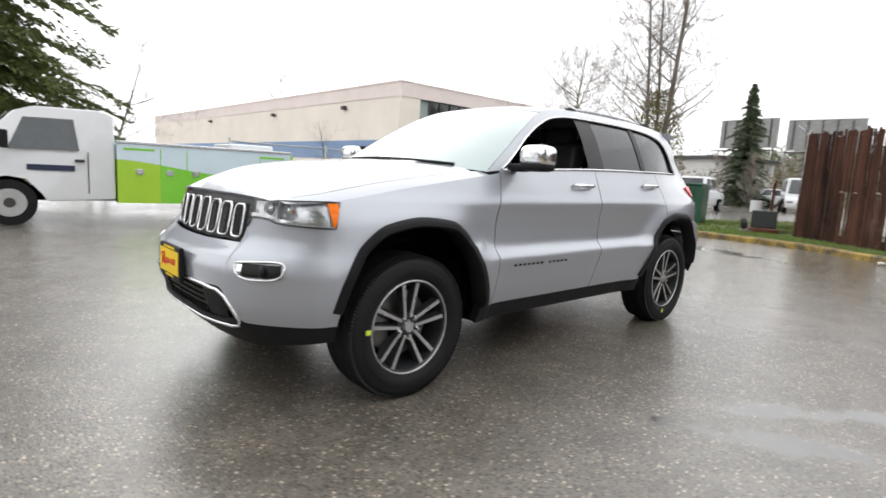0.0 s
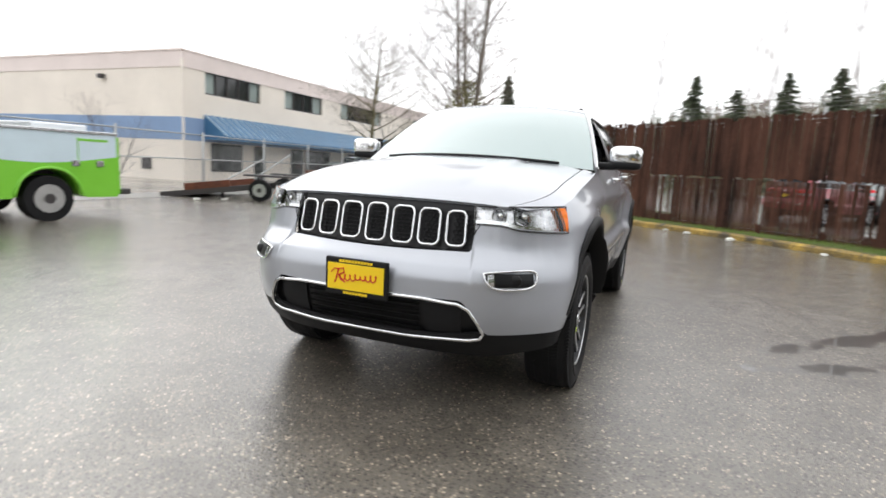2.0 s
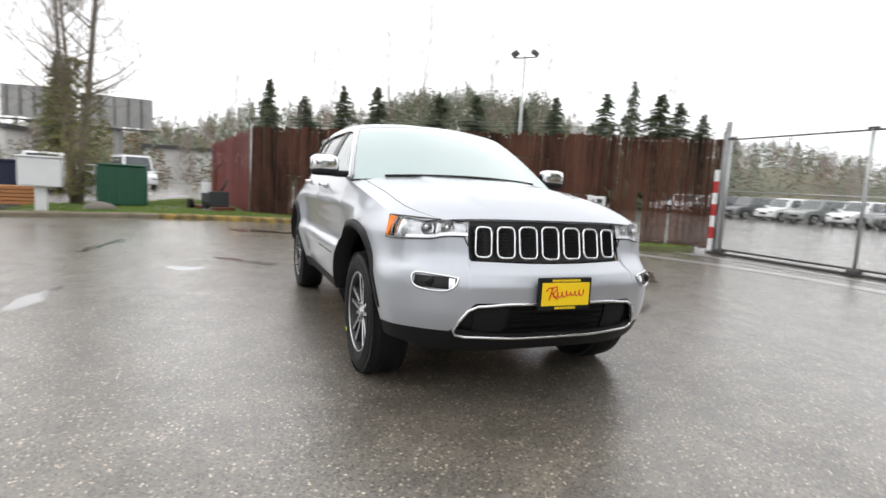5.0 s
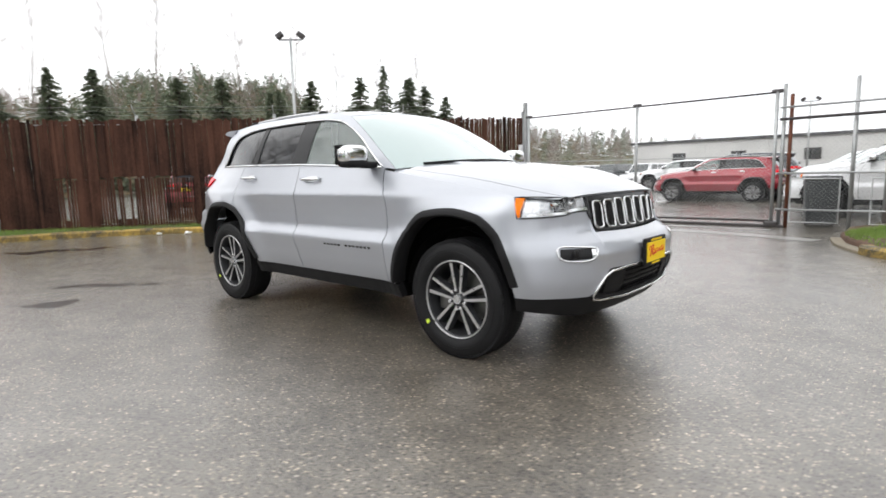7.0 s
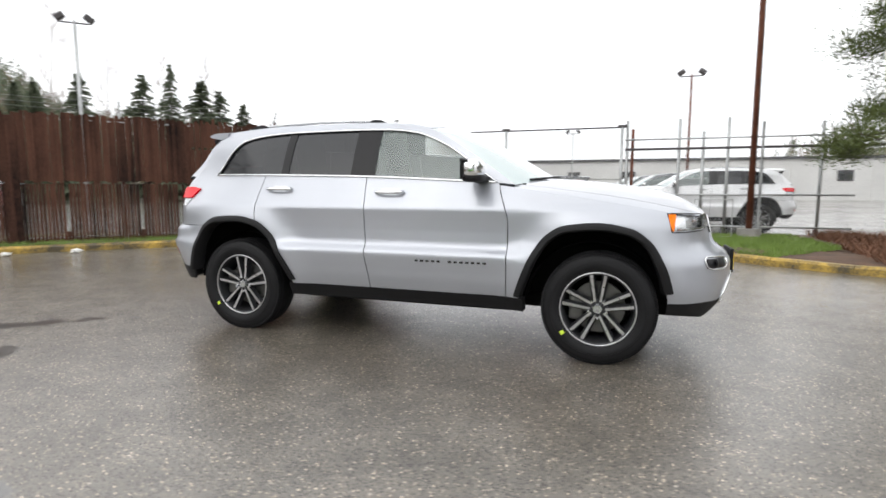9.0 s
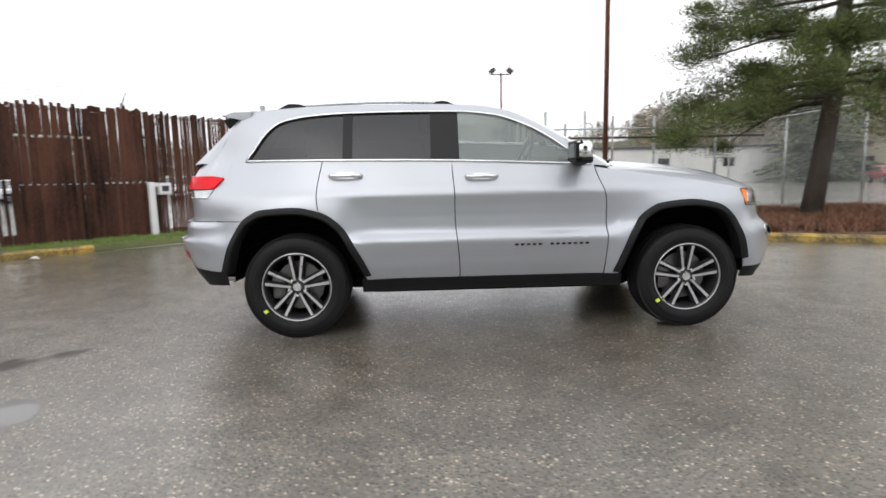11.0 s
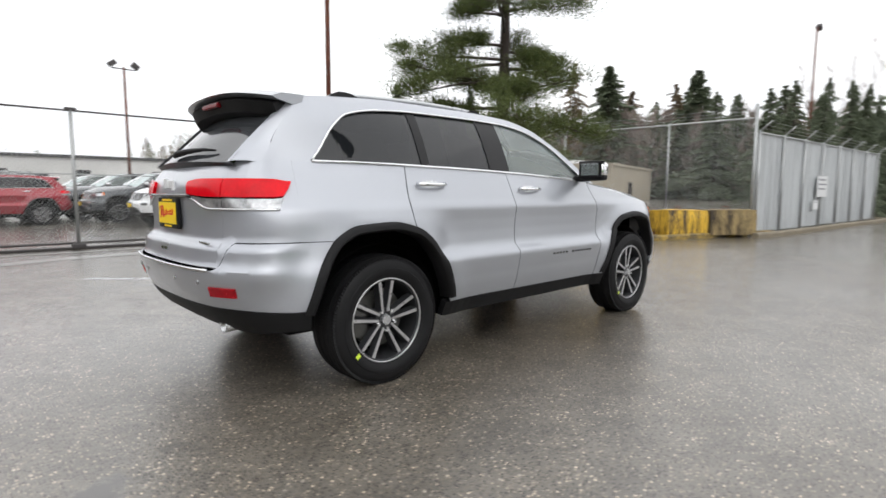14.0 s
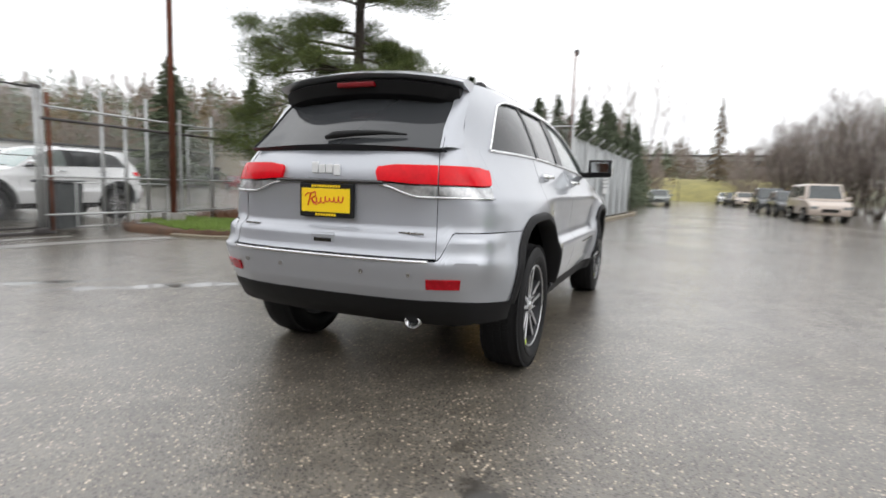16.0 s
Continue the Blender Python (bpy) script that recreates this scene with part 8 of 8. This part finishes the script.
def plain_car(x, y, rz, paint, label, L=4.6, W=1.8, H=1.65, hood=1.15, deck=0.25, belt=0.95, group="", bed=False, boxy=0.0):
    """A parked car in plainer shape: body, glasshouse, windows, lamps, wheels."""
    car = thing("parked_car", (x, y, 0), rz, label, "car", group)
    h2 = L / 2
    c0, c1 = h2 - hood, -h2 + deck
    bm = bmesh.new()
    prof = [(-h2 + 0.03, 0.35), (-h2, 0.62), (-h2 + 0.02, belt - 0.04), (-h2 + 0.10, belt + 0.02), (c0 - 0.1, belt), (h2 - 0.35, belt - 0.08), (h2 - 0.05, belt - 0.22), (h2, 0.58), (h2 - 0.03, 0.33)]
    for s in (-1, 1):
        vs = [bm.verts.new((px, s * W / 2 * (0.93 if abs(px) > h2 - 0.3 else 1.0), pz)) for px, pz in prof]
        bm.faces.new(vs)
    n = len(prof)
    v = list(bm.verts)
    for i in range(n):
        bm.faces.new((v[i], v[(i + 1) % n], v[n + (i + 1) % n], v[n + i]))
    bmesh.ops.recalc_face_normals(bm, faces=bm.faces)
    bmesh.ops.bevel(bm, geom=bm.edges[:], offset=0.05, segments=2, profile=0.5, affect="EDGES")
    body_ = part("body", bm, paint, car, angle=50)
    # glasshouse
    if bed:
        r1, r0, e1 = -0.35, c0 - 0.5, -0.55
    else:
        r1, r0, e1 = c1 + 0.45 * (1 - boxy), c0 - 0.55 + 0.2 * boxy, c1 + 0.02
    bm = bmesh.new()
    low = [(e1, -W / 2 + 0.06), (c0 + 0.05, -W / 2 + 0.06), (c0 + 0.05, W / 2 - 0.06), (e1, W / 2 - 0.06)]
    top = [(r1, -W / 2 + 0.2), (r0, -W / 2 + 0.2), (r0, W / 2 - 0.2), (r1, W / 2 - 0.2)]
    a = [bm.verts.new((px, py, belt - 0.03)) for px, py in low]
    b = [bm.verts.new((px, py, H)) for px, py in top]
    bm.faces.new(a[::-1])
    bm.faces.new(b)
    for i in range(4):
        bm.faces.new((a[i], a[(i + 1) % 4], b[(i + 1) % 4], b[i]))
    bmesh.ops.bevel(bm, geom=bm.edges[:], offset=0.06, segments=2, profile=0.5, affect="EDGES")
    part("cabin", bm, paint, car, angle=50)

    def lerp4(p, u, w_):
        return p[0].lerp(p[1], u).lerp(p[3].lerp(p[2], u), w_)

    def glass(name, p, u0, u1, w0, w1):
        nrm = (p[1] - p[0]).cross(p[3] - p[0]).normalized()
        mid = (p[0] + p[2]) / 2
        if nrm.dot(mid - Vector((0, 0, 1.2))) < 0:
            nrm = -nrm
        bm = bmesh.new()
        q = [lerp4(p, u, w_) + nrm * o for o in (-0.02, 0.006) for u, w_ in ((u0, w0), (u1, w0), (u1, w1), (u0, w1))]
        vs = [bm.verts.new(t) for t in q]
        for f in ((3, 2, 1, 0), (4, 5, 6, 7), (0, 1, 5, 4), (1, 2, 6, 5), (2, 3, 7, 6), (3, 0, 4, 7)):
            bm.faces.new([vs[i] for i in f])
        return part(name, bm, CAR_GLASS_FAR, car)

    A = [Vector((px, py, belt - 0.03)) for px, py in low]
    B = [Vector((px, py, H)) for px, py in top]
    glass("windscreen", [A[1], A[2], B[2], B[1]], 0.07, 0.93, 0.12, 0.9)
    glass("rear_window", [A[0], A[3], B[3], B[0]], 0.1, 0.9, 0.2, 0.88)
    for q in ([A[0], A[1], B[1], B[0]], [A[3], A[2], B[2], B[3]]):
        for u0, u1 in ((0.08, 0.30), (0.33, 0.60), (0.63, 0.92)) if not bed else ((0.06, 0.42), (0.48, 0.92)):
            glass("side_window", q, u0, u1, 0.14, 0.86)
    for s in (-1, 1):
        part("headlight", boxm(h2 - 0.10, h2 + 0.005, s * W * 0.36 - 0.17, s * W * 0.36 + 0.17, 0.62, 0.76, 0.02), CLEAR_LENS, car)
        part("tail_light", boxm(-h2 - 0.008, -h2 + 0.1, s * W * 0.41 - 0.08, s * W * 0.41 + 0.08, 0.66, 0.92, 0.02), RED_LENS, car)
        part("mirror", boxm(c0 - 0.2, c0 - 0.05, s * (W / 2 + 0.07) - 0.09, s * (W / 2 + 0.07) + 0.09, belt + 0.02, belt + 0.17, 0.03), paint, car)
        for px in (h2 - 0.85, -h2 + 0.9):
            simple_wheel(car, px, s * (W / 2 - 0.11), 0.34, 0.225)
            part("arch", boxm(px - 0.42, px + 0.42, s * (W / 2 - 0.10) - 0.113, s * (W / 2 - 0.10) + 0.113, 0.34, 0.72, 0.1), UNDER, car)
    part("grille", boxm(h2 - 0.02, h2 + 0.006, -0.35, 0.35, 0.48, 0.64, 0.01), GLOSS_BLACK, car)
    if bed:
        part("bed_side", boxm(-h2 + 0.05, -0.6, W / 2 - 0.1, W / 2 - 0.02, belt - 0.05, belt + 0.1, 0.02), paint, car)
        part("bed_side", boxm(-h2 + 0.05, -0.6, -W / 2 + 0.02, -W / 2 + 0.1, belt - 0.05, belt + 0.1, 0.02), paint, car)
    return car


plain_car(-24.5, -15.6, 172, PAINT_GREY, "silver-grey crew-cab pickup parked by the building", 5.6, 1.95, 1.85, 1.25, 1.6, 1.1, bed=True)
plain_car(-27.0, -17.3, 176, PAINT_WHITE, "white car parked close to the building", 4.6, 1.8, 1.6)
plain_car(-26.5, -9.6, 185, PAINT_WHITE, "white pickup parked beyond the bare tree", 5.4, 1.95, 1.85, 1.2, 1.5, 1.1, bed=True)
plain_car(-45, -10, 95, PAINT_WHITE, "white car on the far street", 4.6, 1.8, 1.5)
plain_car(-38, -7.5, 20, PAINT_WHITE, "white van on the far street", 5.2, 2.0, 2.2, 0.9, 0.1, 1.1, boxy=1)
plain_car(48, -0.3, 182, PAINT_GREY, "silver saloon parked beside conifers", 4.6, 1.78, 1.45, 1.2, 0.5, 0.9, "cars along the road")
plain_car(27.5, -8.2, 183, PAINT_BEIGE, "beige boxy car parked along the road", 4.3, 1.82, 1.82, 1.0, 0.1, 1.05, "cars along the road", boxy=1)
plain_car(34.0, -8.0, 181, PAINT_DARK, "dark saloon parked along the road", 4.5, 1.8, 1.5, 1.2, 0.45, 0.92, "cars along the road")
plain_car(41.0, -7.9, 181, PAINT_DARK, "dark off-roader parked along the road", 4.7, 1.85, 1.75, 1.15, 0.15, 1.02, "cars along the road")
plain_car(57, -7.9, 181, PAINT_BEIGE, "pale car parked far along the road", 4.5, 1.8, 1.5, group="cars along the road")
plain_car(66, -7.8, 181, PAINT_DARK, "dark blue car parked far along the road", 4.5, 1.8, 1.5, group="cars along the road")
plain_car(75, -7.6, 181, PAINT_WHITE, "white car parked far along the road", 4.5, 1.8, 1.5, group="cars along the road")
plain_car(54, 0.0, 182, PAINT_WHITE, "white car parked beside conifers", 4.5, 1.8, 1.5, group="cars along the road")
plain_car(43.5, 33, 100, PAINT_DARK, "dark pickup before the beige building", 5.2, 1.95, 1.8, 1.2, 1.5, 1.1, bed=True)
plain_car(40.0, 41, 250, PAINT_RED, "red car before the beige building", 4.5, 1.8, 1.5)
plain_car(46, 28, 95, PAINT_GREY, "grey car before the beige building", 4.5, 1.8, 1.5)


rnd = random.Random(15)
for i in range(22):
    x, y = (-34 + 2.75 * i, 37.5 - 0.1 * i) if i < 10 else (-40 + 3.0 * (i - 10), 47)
    who = rnd.choice(((PAINT_WHITE, "white"), (PAINT_WHITE, "white"), (PAINT_DARK, "charcoal"), (PAINT_GREY, "grey-green")))
    plain_car(x + rnd.uniform(-0.2, 0.2), y + rnd.uniform(-0.3, 0.3), 262 + rnd.uniform(-2, 2), who[0], who[1] + " off-roader in the far row of the lot", 4.7, 1.85, 1.72, 1.15, 0.15, 1.0, "cars in the lot")


def service_truck():
    """White van cab with a lime green service body; it faces +x."""
    t = thing("service_truck", (0.30, -9.05, 0), -4, "service truck with white cab and lime green body", "truck")
    W = 1.08
    # cab, as a side outline drawn across
    bm = bmesh.new()
    prof = [(1.02, 0.48), (1.02, 2.30), (1.25, 2.42), (2.15, 2.40), (2.42, 2.28), (2.98, 1.48), (3.75, 1.26), (3.90, 1.10), (3.92, 0.55), (3.80, 0.42), (3.05, 0.42), (2.98, 0.62), (2.82, 0.86), (2.55, 0.95), (2.28, 0.86), (2.10, 0.62), (2.02, 0.42)]
    for s in (-1, 1):
        vs = [bm.verts.new((x, s * (W - 0.10 if z > 1.5 else W - 0.04), z)) for x, z in prof]
        bm.faces.new(vs if s > 0 else vs[::-1])
    n = len(prof)
    v = list(bm.verts)
    for i in range(n):
        bm.faces.new((v[i], v[(i + 1) % n], v[n + (i + 1) % n], v[n + i]))
    bmesh.ops.recalc_face_normals(bm, faces=bm.faces)
    bmesh.ops.bevel(bm, geom=[e for e in bm.edges if e.calc_length() > 0.3], offset=0.04, segments=2, profile=0.5, affect="EDGES")
    cab = part("cab", bm, WHITE_PAINT, t, "white van cab", angle=45)
    for s in (-1, 1):
        bm = bmesh.new()
        q = [(1.55, 1.52), (2.52, 1.50), (2.30, 2.16), (1.62, 2.18)]
        vs = [bm.verts.new((x, s * (W - 0.035 - 0.045 * (z > 2)), z)) for x, z in q] + [bm.verts.new((x, s * (W - 0.14), z)) for x, z in q]
        bm.faces.new(vs[:4])
        bm.faces.new(vs[4:][::-1])
        for i in range(4):
            bm.faces.new((vs[i], vs[(i + 1) % 4], vs[4 + (i + 1) % 4], vs[4 + i]))
        part("side_window", bm, CAR_GLASS_FAR, cab)
        part("door_seam", boxm(1.42, 1.435, s * (W - 0.045) - 0.004, s * (W - 0.045) + 0.004, 0.6, 1.5), FRAME_DARK, cab)
        part("door_handle", boxm(1.48, 1.62, s * (W - 0.03) - 0.02, s * (W - 0.03) + 0.02, 1.28, 1.34, 0.01), FRAME_DARK, cab)
        part("door_sign", boxm(1.62, 2.28, s * (W - 0.036) - 0.004, s * (W - 0.036) + 0.004, 1.08, 1.20), NAVY, cab, "dark lettering bar")
        m = part("mirror", boxm(2.50, 2.62, s * (W + 0.16) - 0.12, s * (W + 0.16) + 0.12, 1.50, 1.86, 0.03), BLACK_PLASTIC, cab)
        part("headlight", boxm(3.86, 3.94, s * 0.78 - 0.16, s * 0.78 + 0.16, 0.92, 1.10, 0.02), CLEAR_LENS, cab)
    bm = bmesh.new()
    vs = [bm.verts.new(p) for p in ((2.92, -0.86, 1.58), (2.92, 0.86, 1.58), (2.47, 0.80, 2.24), (2.47, -0.80, 2.24))]
    bm.faces.new(vs)
    for vv in vs:
        vv.co += Vector((0.03, 0, 0.02))
    part("windscreen", bm, CAR_GLASS_FAR, cab)
    part("grille", boxm(3.90, 3.95, -0.55, 0.55, 0.72, 1.08, 0.02), FRAME_DARK, cab)
    squat = Matrix.Translation((-0.40, 0, 0.06)) @ Matrix.Diagonal((1, 1, 0.79, 1))
    for o in [cab] + list(cab.children):
        o.data.transform(squat)
    part("front_bumper", boxm(3.45, 3.65, -1.05, 1.05, 0.40, 0.58, 0.04), SATIN, t)
    # service body in two colours, with its wheel cut-out
    def skin(z0, z1, mat, name, s, x0=-2.6, x1=0.60, zf=None):
        bm = bmesh.new()
        xs = np.linspace(x0, x1, 30)
        def cut(x):
            d = abs(x + 1.5)
            return 0.36 + math.sqrt(max(0.50**2 - d * d, 0)) if d < 0.50 else 0.0
        rows = []
        for x in xs:
            a = max(z0 if not callable(z0) else z0(x), cut(x))
            b_ = z1 if not callable(z1) else z1(x)
            a = min(a, b_ - 0.002)
            rows.append([bm.verts.new((x, s * W, a)), bm.verts.new((x, s * W, b_)), bm.verts.new((x, s * (W - 0.4), b_)), bm.verts.new((x, s * (W - 0.4), a))])
        for p, q in zip(rows, rows[1:]):
            for j in range(4):
                bm.faces.new((p[j], p[(j + 1) % 4], q[(j + 1) % 4], q[j]))
        bm.faces.new(rows[0])
        bm.faces.new(rows[-1][::-1])
        return part(name, bm, mat, t)
    hill = lambda x: 1.06 + 0.07 * math.sin(x * 1.7 + 0.6) + 0.05 * math.sin(x * 0.9)
    for s in (-1, 1):
        skin(0.38, hill, PAINT_GREEN, "green_side", s, -2.6, -0.10)
        skin(0.38, hill, PAINT_LIME, "lime_side", s, -0.095, 0.60)
        skin(lambda x: hill(x) + 0.002, 1.44, PAINT_SKY, "sky_side", s)
        part("top_rail", boxm(-2.62, 0.61, s * W - 0.06, s * W + 0.02, 1.44, 1.49, 0.01), SATIN, t)
        for x in (-2.3, -1.9, -0.70, -0.25, 0.25):
            part("latch", boxm(x - 0.06, x + 0.06, s * (W + 0.012) - 0.012, s * (W + 0.012) + 0.012, 0.90, 1.00, 0.008), SATIN, t)
        for x in (-1.95, -0.55, -0.0975):
            part("door_seam", boxm(x - 0.008, x + 0.008, s * W - 0.004, s * W + 0.004, 0.42, 1.38), PAINT_GREEN if x < 0 else FRAME_DARK, t)
        part("wheel_lip", tubem([(-1.5 + 0.51 * math.cos(a), s * (W + 0.005), 0.36 + 0.51 * math.sin(a)) for a in np.linspace(0.08, math.pi - 0.08, 20)], 0.025, 6), PAINT_GREEN, t, smooth=True)
        for x, rr in ((-1.5, 0.37), (2.12, 0.37)):
            simple_wheel(t, x, s * (W - 0.16), rr, 0.25)
        part("writing_bar", boxm(-2.45, -1.95, s * (W + 0.003) - 0.003, s * (W + 0.003) + 0.003, 1.32, 1.36), PAINT_GREEN, t)
        part("writing_bar", boxm(0.0, 0.5, s * (W + 0.003) - 0.003, s * (W + 0.003) + 0.003, 1.33, 1.37), PAINT_GREEN, t)
    part("bed_floor", boxm(-2.6, 0.60, -W + 0.4, W - 0.4, 0.75, 0.85), FRAME_DARK, t)
    part("tailgate", boxm(-2.65, -2.6, -W, W, 0.42, 1.42, 0.01), PAINT_GREEN, t)
    part("rear_step", boxm(-2.85, -2.66, -W, W, 0.42, 0.52, 0.02), FRAME_DARK, t)
    part("chassis", boxm(-2.5, 3.3, -0.5, 0.5, 0.38, 0.6), UNDER, t)
    part("rack_box", boxm(-2.4, -1.5, -0.6, 0.6, 1.40, 1.60, 0.03), WHITE_PAINT, t)
    return t


service_truck()


def trailer():
    """A low tilt-bed car trailer with tandem wheels; its far end rests near the ground."""
    t = thing("flat_trailer", (-8.5, -10.0, 0), 113, "low rusty tilt-bed trailer with tandem wheels", "trailer")
    tilt = Matrix.Translation((1.3, 0, 0.60)) @ Matrix.Rotation(radians(-7.5), 4, "Y") @ Matrix.Translation((-1.3, 0, -0.60))

    def bed_part(name, bm, mat, label="", parent=None):
        bmesh.ops.transform(bm, matrix=tilt, verts=bm.verts)
        return part(name, bm, mat, parent or t, label)

    deck = bed_part("deck", boxm(-2.6, 1.6, -0.95, 0.95, 0.54, 0.58), FRAME_DARK, "wet grey plank deck")
    for i in range(9):
        bed_part("deck_plank", boxm(-2.6, 1.6, -0.94 + i * 0.21, -0.75 + i * 0.21, 0.582, 0.605, 0.004), CONCRETE, "", deck)
    for s in (-1, 1):
        bed_part("side_rail", boxm(-2.6, 1.7, s * 0.98 - 0.04, s * 0.98 + 0.04, 0.46, 0.62, 0.01), FRAME_DARK)
        bed_part("front_board", boxm(-1.9, -0.6, s * 1.0 - 0.02, s * 1.0 + 0.02, 0.60, 0.80, 0.01), RUST, "rusty red side board")
        for x in (1.05, 0.32):
            simple_wheel(t, x, s * 1.16, 0.30, 0.2, RIM_STEEL)
        part("mudguard", boxm(-0.12, 1.48, s * 1.17 - 0.14, s * 1.17 + 0.14, 0.68, 0.74, 0.03), FRAME_DARK, t)
        part("tail_light", boxm(1.69, 1.74, s * 0.8 - 0.08, s * 0.8 + 0.08, 0.45, 0.55), RED_LENS, t)
    part("winch_board", boxm(1.45, 1.55, -0.7, 0.7, 0.6, 0.92, 0.02), RUST, t, "rusty red headboard")
    part("prop_stand", tubem([(-1.2, 0, 0.0), (-1.2, 0, 0.30)], 0.05, 8), FRAME_DARK, t)
    return t


trailer()
